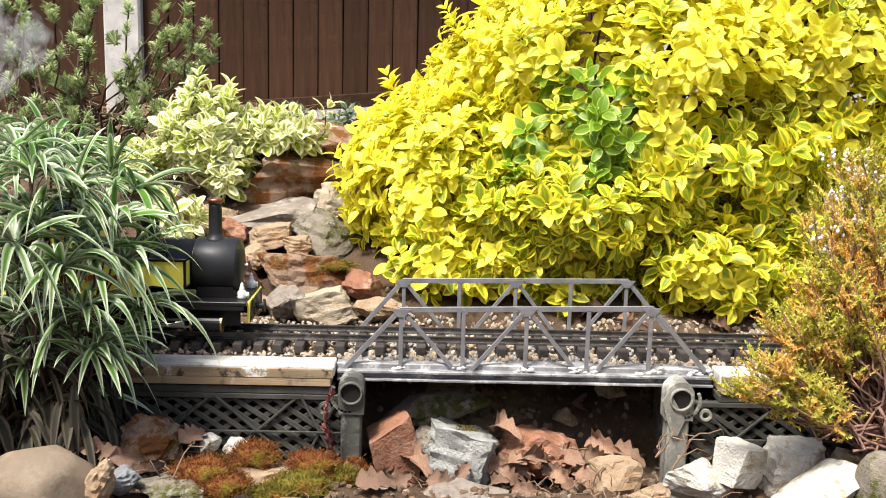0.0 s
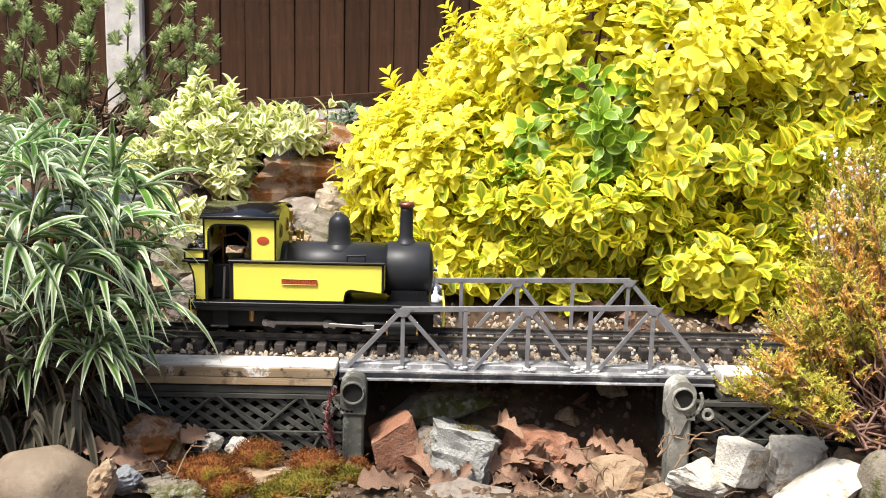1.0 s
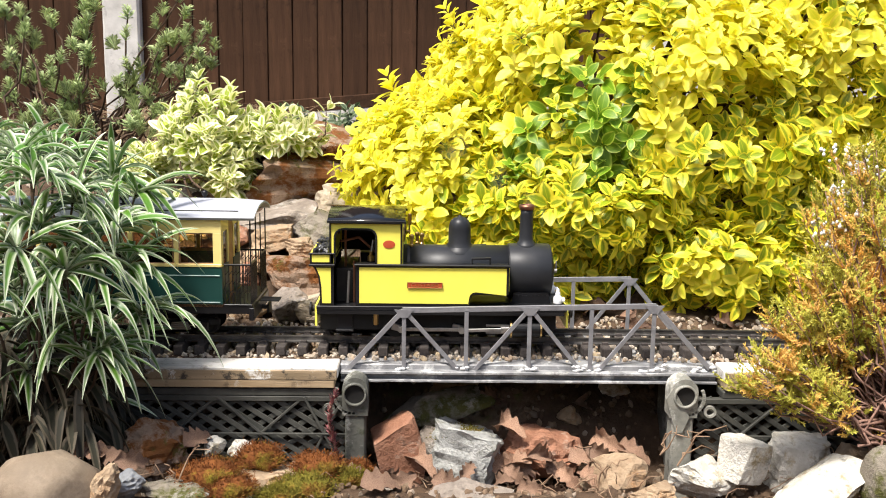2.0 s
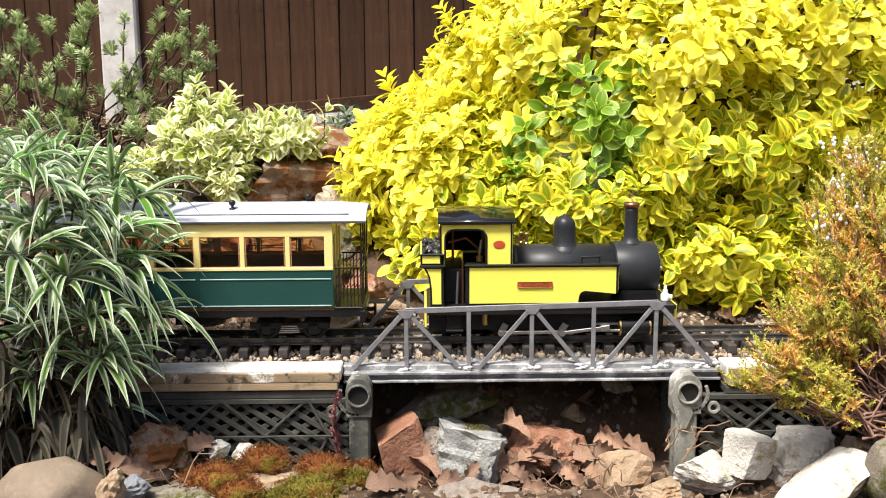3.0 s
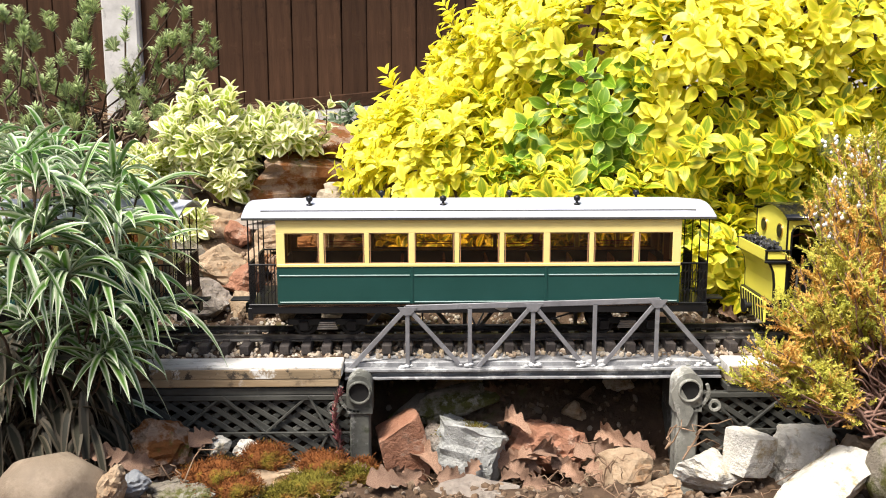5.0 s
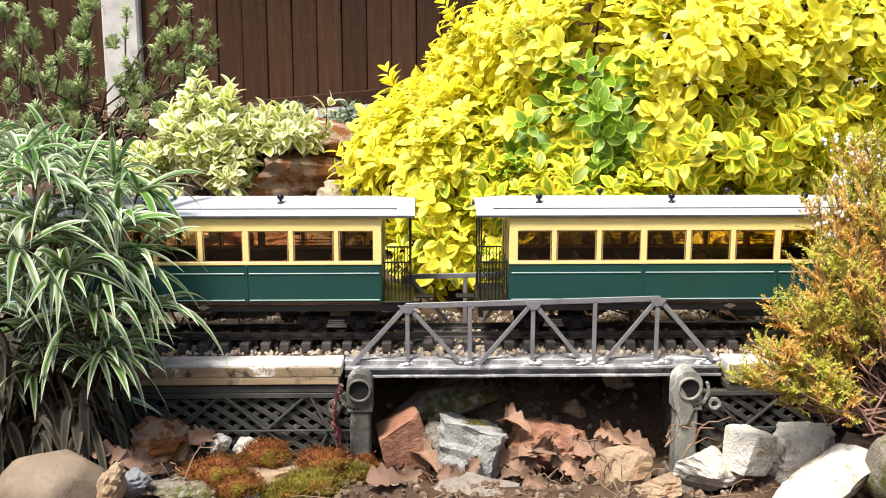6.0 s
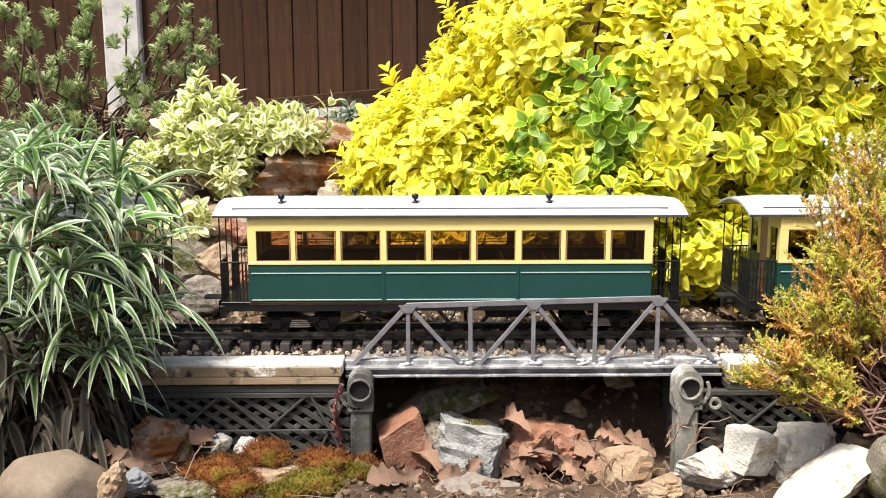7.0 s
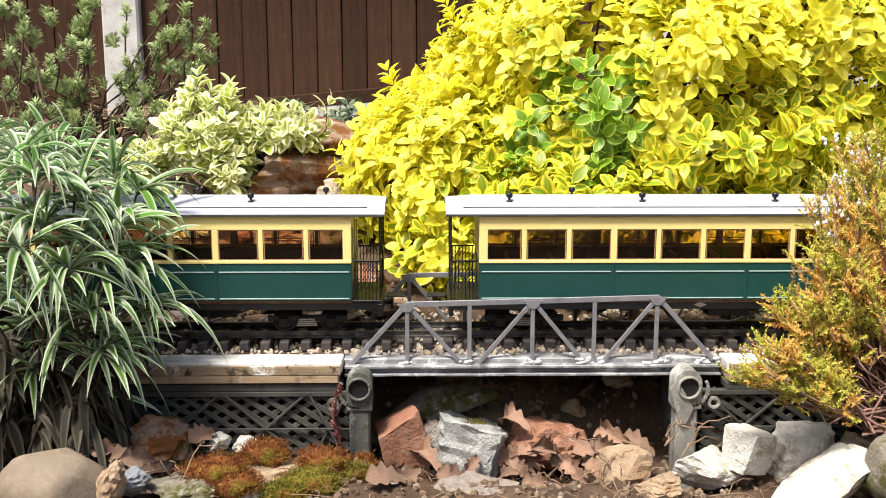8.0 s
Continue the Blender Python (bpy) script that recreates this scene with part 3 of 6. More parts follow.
# ---- truss bridge ----
bridge = thing("truss_bridge", pose(0, 0, 0), label="grey metal truss bridge carrying the garden track", category="bridge")
part("deck", boxed((-0.2285, -0.072, -0.036), (0.2395, 0.075, -0.0225), 0.001), M_STEEL_DIRT, bridge)


def truss(y, zl, zr, near):
    t = new("truss")
    t.parent = bridge
    x0, x1, xs = -0.2272, 0.2372, [-0.150, -0.0735, 0.004, 0.080, 0.157]
    zb = -0.029
    top = lambda x: zl + (zr - zl) * (x - xs[0]) / (xs[-1] - xs[0])
    up = (0, 1, 0)
    def member(name, a, b, w=0.0052):
        bm = bmesh.new()
        a, b = Vector((a[0], y, a[1])), Vector((b[0], y, b[1]))
        bar(bm, a, b, w, 0.0026, up)
        d = Vector((0, 0.0022, 0))
        bar(bm, a + d, b + d, 0.0016, 0.004, up)
        part(name, bm, M_STEEL, t)
    member("top_chord", (xs[0] - 0.002, top(xs[0])), (xs[-1] + 0.002, top(xs[-1])), 0.0068)
    member("end_post", (x0 + 0.006, zb - 0.002), (xs[0] - 0.001, top(xs[0])), 0.006)
    member("end_post", (xs[-1] + 0.001, top(xs[-1])), (x1 - 0.008, zb + 0.004), 0.006)
    for x in xs:
        member("upright", (x, zb), (x, top(x) - 0.002))
    for a, b in (((xs[0], top(xs[0])), (-0.083, zb)), ((-0.063, zb), (xs[2], top(xs[2]))), ((xs[2], top(xs[2])), (0.069, zb)), ((0.09, zb), (xs[4], top(xs[4])))):
        member("diagonal", a, b)
    for x in (xs[0], xs[2], xs[4]):
        bm = bmesh.new()
        prism(bm, [(x - 0.012, top(x) + 0.001), (x + 0.012, top(x) + 0.001), (x + 0.004, top(x) - 0.009), (x - 0.004, top(x) - 0.009)], y - 0.0024, y - 0.0012)
        part("gusset", bm, M_STEEL, t)
    for nm, dy, z, w, h in (("upper_flange", -0.003, -0.0305, 0.012, 0.0035), ("web", 0, -0.0355, 0.0025, 0.007), ("lower_flange", -0.003, -0.0405, 0.012, 0.003)):
        bm = bmesh.new()
        bar(bm, (x0, y + dy, z), (x1, y + dy, z), w, h)
        bmesh.ops.subdivide_edges(bm, edges=[e for e in bm.edges if e.calc_length() > 0.1], cuts=30)
        for v in bm.verts:
            v.co += Vector((0, 0.0006 * noise.noise(v.co * 70), 0.0007 * noise.noise(v.co * 55 + Vector((3, 0, 0)))))
        part(nm, bm, M_STEEL_DIRT, t)
    r = random.Random(4)
    for x in (-0.15, -0.079, 0.004, 0.075, 0.157, 0.222) if near else ():
        bm = bmesh.new()
        for k in range(15 if x > 0.05 else 9 if x > 0 else 4):
            c = (x + r.uniform(-0.009, 0.009) * (1.8 if x > 0.05 else 1), y - 0.003 + r.uniform(-0.002, 0.001), -0.028 + abs(r.gauss(0, 0.0035)))
            bmesh.ops.create_icosphere(bm, subdivisions=1, radius=r.uniform(0.0013, 0.0036), matrix=Matrix.Translation(c) @ Matrix.Diagonal((1.5, 0.8, 0.8, 1)))
        tagged(part("filler", bm, M_SOLDER, t, "white lumpy filler at a joint", smooth=True), "white lumpy filler at a joint", kind="stuff")


truss(-0.074, 0.0465, 0.0545, True)
truss(0.074, 0.052, 0.058, False)


# ---- locomotive ----
def locomotive():
    """x forward, z = 0 at the rail heads."""
    lo = thing("steam_locomotive", label="yellow and black model tank locomotive running on the track", category="locomotive")
    def P(name, bm, m, label="", parent=None, smooth=False):
        return part(name, bm, m, parent or lo, label, smooth)
    P("footplate", boxed((-0.1455, -0.055, 0.0415), (0.166, 0.055, 0.0465), 0.0006), M_BLACK)
    for s in (-1, 1):
        P("frame", boxed((-0.143, s * 0.034 - 0.002, 0.012), (0.155, s * 0.034 + 0.002, 0.0412), 0.0006), M_BLACK_DEEP)
        P("valance", boxed((-0.145, s * 0.0535 - 0.001, 0.036), (0.163, s * 0.0535 + 0.001, 0.0413), 0.0003), M_BLACK)
        P("step", boxed((-0.122, s * 0.05 - 0.004, 0.014), (-0.1, s * 0.05 + 0.004, 0.016), 0.0003), M_BLACK)
        P("step_hanger", boxed((-0.12, s * 0.0465 - 0.0007, 0.0161), (-0.102, s * 0.0465 + 0.0007, 0.0412), 0.0002), M_BLACK)
        # side tank with stepped front corner
        y0, y1 = sorted((s * 0.054, s * 0.0335))
        out = [(-0.097, 0.0467), (0.044, 0.0467), (0.044, 0.055)] + [(0.052 + 0.008 * math.cos(radians(a)), 0.0545 + 0.008 * math.sin(radians(a))) for a in (180, 150, 120, 90)] + [(0.0925, 0.0625), (0.0925, 0.0985), (-0.097, 0.0985)]
        bm = bmesh.new()
        prism(bm, out, y0, y1)
        tank = P("side_tank", bm, M_BLACK)
        # yellow panel, 2 mm inside the border
        out = [(-0.0925, 0.0505), (0.0425, 0.0505)] + [(0.0515 + 0.008 * math.cos(radians(a)), 0.0575 + 0.008 * math.sin(radians(a))) for a in (180, 150, 120, 90)] + [(0.0895, 0.0615), (0.0895, 0.0955), (-0.0925, 0.0955)]
        bm = bmesh.new()
        prism(bm, out, *sorted((s * 0.0546, s * 0.0539)))
        P("yellow_panel", bm, M_YELLOW, "glossy yellow panel", tank)
        P("tank_beading", boxed((-0.099, s * 0.0555 - 0.002, 0.0975), (0.094, s * 0.0555 + 0.002, 0.1), 0.0008), M_BLACK, "", tank)
        bm = boxed((0.0928, s * 0.045 - 0.0075, 0.066), (0.0933, s * 0.045 + 0.0075, 0.0955), 0.0)
        P("front_panel", bm, M_YELLOW, "yellow tank front", tank)
        # handle on the tank top
        bm = bmesh.new()
        bar(bm, (0.046, s * 0.05, 0.1065), (0.07, s * 0.05, 0.1075), 0.0025, 0.0025)
        for x in (0.047, 0.069):
            bar(bm, (x, s * 0.05, 0.1), (x, s * 0.05, 0.107), 0.002, 0.002, (0, 1, 0))
        P("lifting_handle", bm, M_BLACK)
        # name plate
        pl = P("name_plate", boxed((-0.0115 - 0.0215, s * 0.0554 - 0.0007, 0.0705), (-0.0115 + 0.0215, s * 0.0554 + 0.0007, 0.0775), 0.0003), M_PLATE, "red name plate with brass letters", tank)
        bm = bmesh.new()
        for a, b in (((-0.033, 0.0705), (0.01, 0.0705)), ((-0.033, 0.0775), (0.01, 0.0775)), ((-0.033, 0.0705), (-0.033, 0.0775)), ((0.01, 0.0705), (0.01, 0.0775))):
            bar(bm, (a[0], s * 0.0562, a[1]), (b[0], s * 0.0562, b[1]), 0.0007, 0.0007, (0, 1, 0))
        P("plate_rim", bm, M_BRASS, "", tank)
        cu = bpy.data.curves.new("lettering", "FONT")
        cu.body, cu.size, cu.extrude, cu.align_x, cu.align_y = "CUSTARD", 0.0066, 0.0002, "CENTER", "CENTER"
        tx = new("lettering", cu)
        tx.matrix_world = pose(-0.0115, s * 0.0563, 0.0738, 90, 0, 0 if s < 0 else 180) @ Matrix.Diagonal((1.18, 1, 1, 1))
        dep = bpy.context.evaluated_depsgraph_get()
        me = bpy.data.meshes.new_from_object(tx.evaluated_get(dep))
        me.materials.clear()
        me.materials.append(M_BRASS)
        mt = tx.matrix_world.copy()
        bpy.data.objects.remove(tx)
        me.transform(mt)
        ob = new("lettering", me)
        ob.parent = tank
        tagged(ob, "raised brass letters")
        # bunker side with flared back
        y0, y1 = sorted((s * 0.054, s * 0.051))
        out = [(-0.124, 0.0467), (-0.141, 0.0467), (-0.1415, 0.07), (-0.1435, 0.085), (-0.148, 0.094), (-0.153, 0.0995), (-0.153, 0.1125), (-0.124, 0.1125)]
        bm = bmesh.new()
        prism(bm, out, y0, y1)
        bk = P("bunker_side", bm, M_BLACK)
        out = [(-0.1275, 0.05), (-0.1385, 0.05), (-0.139, 0.07), (-0.141, 0.084), (-0.1455, 0.0945), (-0.1275, 0.0945)]
        bm = bmesh.new()
        prism(bm, out, *sorted((s * 0.0546, s * 0.0539)))
        P("yellow_panel", bm, M_YELLOW, "glossy yellow panel", bk)
        P("upper_panel", boxed((-0.1505, *sorted((s * 0.0546, s * 0.0539))[:1], 0.1015), (-0.1275, sorted((s * 0.0546, s * 0.0539))[1], 0.1105), 0.0), M_YELLOW, "yellow coal rail panel", bk)
        P("bunker_beading", boxed((-0.1545, s * 0.0555 - 0.0018, 0.0965), (-0.122, s * 0.0555 + 0.0018, 0.0992), 0.0006), M_BLACK, "", bk)
        P("coal_rail_cap", boxed((-0.1545, s * 0.0545 - 0.002, 0.1112), (-0.122, s * 0.0545 + 0.002, 0.1132), 0.0006), M_BLACK, "", bk)
        # cab side with rounded opening
        y0, y1 = sorted((s * 0.054, s * 0.052))
        bm = bmesh.new()
        opening = [(-0.072, 0.1), (-0.072, 0.132)] + arc(-0.082, 0.1325, 0.0105, 0, 90, 5)[1:] + arc(-0.112, 0.1325, 0.0105, 90, 180, 5) + [(-0.1225, 0.1)]
        outer = [(-0.041, 0.1), (-0.041, 0.151), (-0.082, 0.151), (-0.112, 0.151), (-0.128, 0.151), (-0.128, 0.1)]
        sides = []
        for y in (y0, y1):
            o = [bm.verts.new((x, y, z)) for x, z in outer]
            i = [bm.verts.new((x, y, z)) for x, z in opening]
            bm.faces.new((o[0], o[1], *i[1::-1]))
            bm.faces.new((o[1], o[2], *i[6:0:-1]))
            bm.faces.new((o[2], o[3], i[7], i[6]))
            bm.faces.new((o[3], o[4], *i[12:6:-1]))
            bm.faces.new((o[4], o[5], *i[:11:-1]))
            sides.append((o, i))
        for ring in (0, 1):
            a, b = sides[0][ring], sides[1][ring]
            for k in range(len(a) - 1):
                bm.faces.new((a[k], a[k + 1], b[k + 1], b[k]))
        bmesh.ops.recalc_face_normals(bm, faces=bm.faces)
        cs = P("cab_side", bm, M_YELLOW, "yellow cab side with a rounded opening")
        bm = bmesh.new()
        for a, b in zip(opening, opening[1:]):
            bar(bm, (a[0], s * 0.0545, a[1]), (b[0], s * 0.0545, b[1]), 0.0024, 0.0022, (0, 1, 0))
        P("opening_beading", bm, M_BLACK, "", cs)
        bm = bmesh.new()
        for a, b in (((-0.041, 0.1), (-0.041, 0.151)), ((-0.128, 0.1), (-0.128, 0.151)), ((-0.041, 0.1505), (-0.128, 0.1505))):
            bar(bm, (a[0], s * 0.0545, a[1]), (b[0], s * 0.0545, b[1]), 0.002, 0.0016, (0, 1, 0))
        P("edge_lining", bm, M_BLACK, "", cs)
        bm = bmesh.new()
        turned(bm, [(0.0001, 0), (0.0062, 0), (0.0062, 0.0012), (0.0001, 0.0014)], pose(-0.056, s * 0.0535, 0.1245, 90 if s < 0 else -90, 0, 0) @ Matrix.Diagonal((1.2, 0.8, 1, 1)), 20)
        P("works_plate", bm, M_PLATE, "oval red works plate", cs)
        # lamps on the front of the footplate
        lamp_profile = [(0.0001, 0), (0.0052, 0), (0.0056, 0.0015), (0.0056, 0.008), (0.0048, 0.0095), (0.003, 0.011), (0.0032, 0.0125), (0.003, 0.0145), (0.0018, 0.016), (0.0022, 0.0175), (0.0016, 0.0195), (0.0001, 0.0205)]
        bm = bmesh.new()
        turned(bm, lamp_profile, pose(0.157, s * 0.032, 0.0466), 16)
        la = P("lamp", bm, M_LAMPWHITE, "white painted lamp", smooth=True)
        bm = bmesh.new()
        rod(bm, (0.162, s * 0.032, 0.0515), (0.1655, s * 0.032, 0.0515), 0.0034, 14)
        P("lens_rim", bm, M_LAMPWHITE, "", la)
        # cylinder
        bm = bmesh.new()
        rod(bm, (0.0985, s * 0.045, 0.0165), (0.134, s * 0.045, 0.0165), 0.0098, 20)
        cy = P("cylinder", bm, M_BLACK, smooth=False)
        for x in (0.097, 0.1345):
            bm = bmesh.new()
            rod(bm, (x - 0.001, s * 0.045, 0.0165), (x + 0.001, s * 0.045, 0.0165), 0.0108, 20)
            P("cylinder_cover", bm, M_BRASS, "polished brass cover", cy)
        bm = bmesh.new()
        bar(bm, (0.066, s * 0.045, 0.021), (0.0965, s * 0.045, 0.021), 0.004, 0.0025)
        bar(bm, (0.066, s * 0.045, 0.012), (0.0965, s * 0.045, 0.012), 0.004, 0.0025)
        P("slide_bar", bm, M_BRIGHT, "worn bright slide bars")
        bm = bmesh.new()
        box(bm, (-0.075, s * 0.04 - 0.004, 0.023), (-0.07, s * 0.04 + 0.004, 0.038), 0.0006)
        rod(bm, (-0.0725, s * 0.045, 0.021), (-0.0725, s * 0.045, 0.036), 0.0035, 10)
        P("drain_valve", bm, M_BRASS)
    # cab front and back plates
    for x, nm in ((-0.0405, "cab_front"), (-0.127, "cab_back")):
        bm = bmesh.new()
        zb = 0.1 if nm == "cab_back" else 0.0467
        out = [(-0.052, zb), (0.052, zb), (0.052, 0.15)] + [(0.052 - 0.104 * k / 10, 0.15 + 0.0115 * math.sin(math.pi * k / 10)) for k in range(1, 10)] + [(-0.052, 0.15)]
        a = [bm.verts.new((x, y, z)) for y, z in out]
        b = [bm.verts.new((x + 0.0015, y, z)) for y, z in out]
        bm.faces.new(a); bm.faces.new(b[::-1])
        for k in range(len(a)):
            bm.faces.new((a[k], a[(k + 1) % len(a)], b[(k + 1) % len(a)], b[k]))
        bmesh.ops.recalc_face_normals(bm, faces=bm.faces)
        cp = P(nm, bm, M_YELLOW, "yellow cab sheet")
        for s in (-1, 1):
            bm = bmesh.new()
            rod(bm, (x - 0.0015, s * 0.028, 0.133), (x + 0.003, s * 0.028, 0.133), 0.0095, 18)
            w = P("spectacle", bm, M_BRASS, "round spectacle window", cp)
            bm = bmesh.new()
            rod(bm, (x - 0.0022, s * 0.028, 0.133), (x + 0.0037, s * 0.028, 0.133), 0.0078, 18)
            P("spectacle_glass", bm, M_BLACK, "dark glass", cp)
    # roof: an arched sheet
    bm = bmesh.new()
    rows = []
    for k in range(15):
        y = -0.0585 + 0.117 * k / 14
        z = 0.1525 + 0.0105 * (1 - (abs(y) / 0.0585) ** 2.0)
        rows.append([bm.verts.new((x, y, z + dz)) for x, dz in ((-0.131, 0), (-0.036, 0), (-0.036, 0.0016), (-0.131, 0.0016))])
    for a, b in zip(rows, rows[1:]):
        for k in range(4):
            bm.faces.new((a[k], a[(k + 1) % 4], b[(k + 1) % 4], b[k]))
    bm.faces.new(rows[0]); bm.faces.new(rows[-1][::-1])
    bmesh.ops.recalc_face_normals(bm, faces=bm.faces)
    P("cab_roof", bm, M_BLACK_GLOSS, "glossy black arched roof", smooth=True)
    for y in (-0.0585, 0.0585):
        bm = bmesh.new()
        bar(bm, (-0.1315, y, 0.1525), (-0.0355, y, 0.1525), 0.002, 0.003)
        P("gutter", bm, M_BLACK)
    # boiler, smokebox, chimney, dome
    bm = bmesh.new()
    rod(bm, (-0.06, 0, 0.083), (0.0965, 0, 0.083), 0.0325, 40)
    boiler = P("boiler", bm, M_BLACK_MATT, "satin black boiler", smooth=False)
    bm = bmesh.new()
    turned(bm, [(0.0001, 0), (0.0348, 0), (0.0352, 0.0006), (0.0352, 0.052), (0.0338, 0.0535), (0.0275, 0.0545), (0.027, 0.0555), (0.015, 0.058), (0.0001, 0.0588)], pose(0.0955, 0, 0.083, 0, 90, 0), 44)
    sb = P("smokebox", bm, M_BLACK_MATT, "satin black smokebox", smooth=False)
    for p in list(boiler.data.polygons) + list(sb.data.polygons):
        p.use_smooth = len(p.vertices) == 4
    for x in (-0.034, 0.0945):
        bm = bmesh.new()
        turned(bm, [(0.0325, 0), (0.0334, 0), (0.0334, 0.0035), (0.0325, 0.0035)], pose(x, 0, 0.083, 0, 90, 0), 44, False)
        P("boiler_band", bm, M_BLACK, "", boiler)
    bm = bmesh.new()
    rod(bm, (0.154, 0, 0.083), (0.159, 0, 0.083), 0.003, 10)
    bar(bm, (0.158, 0, 0.083), (0.158, 0, 0.096), 0.0016, 0.0016, (0, 1, 0))
    P("door_dart", bm, M_BRIGHT, "", sb)
    bm = bmesh.new()
    prism(bm, [(0.098, 0.0466), (0.148, 0.0466), (0.145, 0.06), (0.101, 0.06)], -0.03, 0.03)
    for s in (-1, 1):
        for k in range(9):
            bmesh.ops.create_icosphere(bm, subdivisions=1, radius=0.0008, matrix=Matrix.Translation((0.102 + 0.0052 * k, s * 0.0302, 0.0565)))
    P("saddle", bm, M_BLACK)
    bm = bmesh.new()
    turned(bm, [(0.0185, -0.006), (0.0165, 0.0), (0.0145, 0.004), (0.0142, 0.021), (0.0136, 0.027), (0.0115, 0.032), (0.0075, 0.0355), (0.0025, 0.0372), (0.0018, 0.0385), (0.0001, 0.039)], pose(0.0325, 0, 0.1155), 28)
    turned(bm, [(0.0225, -0.0105), (0.0228, -0.0088), (0.0195, -0.0045), (0.017, -0.001)], pose(0.0325, 0, 0.1155), 28, False)
    P("dome", bm, M_BLACK_MATT, "glossy black steam dome", smooth=True)
    bm = bmesh.new()
    turned(bm, [(0.0155, -0.004), (0.0125, 0.0005), (0.0098, 0.004), (0.0088, 0.008), (0.0082, 0.04), (0.0082, 0.0445)], pose(0.118, 0, 0.1175), 24)
    ch = P("chimney", bm, M_BLACK_MATT, "black chimney", smooth=True)
    bm = bmesh.new()
    turned(bm, [(0.0084, 0), (0.0098, 0.0015), (0.0102, 0.004), (0.0098, 0.0065), (0.0078, 0.007), (0.007, 0.003)], pose(0.118, 0, 0.162), 24)
    P("chimney_cap", bm, M_COPPER, "dull copper cap", ch, smooth=True)
    # whistle and safety valves before the cab
    for x, y in ((-0.029, -0.006), (-0.016, 0.006), (-0.022, 0.014)):
        bm = bmesh.new()
        turned(bm, [(0.003, 0), (0.003, 0.003), (0.0022, 0.004), (0.0024, 0.011), (0.0034, 0.0125), (0.0034, 0.015), (0.0015, 0.0165)], pose(x, y, 0.1135), 12)
        P("safety_valve", bm, M_BRASS)
    bm = bmesh.new()
    rod(bm, (-0.036, 0.02, 0.13), (-0.0325, 0.02, 0.13), 0.0012, 8)
    turned(bm, [(0.001, 0), (0.001, 0.012), (0.0026, 0.013), (0.0026, 0.026), (0.0001, 0.028)], pose(-0.032, 0.02, 0.126), 10)
    P("whistle", bm, M_BRASS)
    # cab inside: backhead, pipes, lever
    bm = bmesh.new()
    rod(bm, (-0.068, 0, 0.086), (-0.06, 0, 0.086), 0.03, 28)
    P("backhead", bm, M_BLACK_DEEP)
    bm = bmesh.new()
    for a, b in (((-0.07, -0.02, 0.105), (-0.095, -0.022, 0.128)), ((-0.095, -0.022, 0.128), (-0.118, -0.02, 0.122)), ((-0.07, 0.01, 0.09), (-0.115, -0.03, 0.082)), ((-0.1, -0.035, 0.047), (-0.1, -0.035, 0.1)), ((-0.112, -0.02, 0.085), (-0.112, -0.02, 0.14))):
        rod(bm, a, b, 0.0016, 8)
    P("pipework", bm, M_COPPER)
    bm = bmesh.new()
    rod(bm, (-0.08, -0.03, 0.1), (-0.076, -0.03, 0.126), 0.0022, 8)
    rod(bm, (-0.108, -0.04, 0.047), (-0.106, -0.04, 0.088), 0.0016, 8)
    P("lever", bm, M_BRIGHT)
    bm = bmesh.new()
    turned(bm, [(0.0045, 0), (0.0045, 0.006), (0.002, 0.0075), (0.002, 0.012)], pose(-0.079, -0.034, 0.1), 12)
    P("lubricator", bm, M_BRASS)
    # Black sheet and doorway box, added so the cab inside looks dark.
    P("cab_shutter", boxed((-0.1225, 0.0495, 0.1), (-0.0715, 0.0508, 0.1325), 0.0), M_BLACK_DEEP, "black sheet added in the far cab opening for a dark inside")
    P("cab_floor_tank", boxed((-0.123, -0.0335, 0.047), (-0.0985, 0.05, 0.09), 0.001), M_BLACK_DEEP)
    # bunker back, floor, coal
    bm = bmesh.new()
    prof = [(-0.141, 0.0467), (-0.1415, 0.07), (-0.1435, 0.085), (-0.148, 0.094), (-0.153, 0.0995), (-0.153, 0.1125)]
    a = [[bm.verts.new((x + dx, y, z)) for x, z in prof] for dx in (0, 0.002) for y in (-0.0505, 0.0505)]
    for k in range(len(prof) - 1):
        bm.faces.new((a[0][k], a[0][k + 1], a[1][k + 1], a[1][k]))
        bm.faces.new((a[2][k], a[3][k], a[3][k + 1], a[2][k + 1]))
    bm.faces.new((a[0][-1], a[2][-1], a[3][-1], a[1][-1]))
    bmesh.ops.recalc_face_normals(bm, faces=bm.faces)
    P("bunker_back", bm, M_YELLOW, "yellow flared bunker back")
    P("bunker_floor", boxed((-0.151, -0.0505, 0.1), (-0.1245, 0.0505, 0.104), 0.0), M_BLACK_DEEP)
    r = random.Random(3)
    bm = bmesh.new()
    for k in range(150):
        c = Vector((r.uniform(-0.149, -0.128), r.uniform(-0.048, 0.048), 0.106 + r.uniform(0, 0.011)))
        q = Euler((r.uniform(0, 6), r.uniform(0, 6), r.uniform(0, 6))).to_matrix().to_4x4()
        bmesh.ops.create_icosphere(bm, subdivisions=1, radius=r.uniform(0.003, 0.0055), matrix=Matrix.Translation(c) @ q @ Matrix.Diagonal((1, 0.75, 0.6, 1)))
    tagged(P("coal", bm, M_COAL, "shiny black coal heap"), kind="stuff")
    # buffer beams with warning stripes, coupler
    for x, d in ((0.166, 1), (-0.1455, -1)):
        bb = P("buffer_beam", boxed((min(x, x + d * 0.003), -0.046, 0.0185), (max(x, x + d * 0.003), 0.046, 0.0455), 0.0005), M_YELLOW, "yellow buffer beam with black stripes")
        for k in range(9):
            bm = bmesh.new()
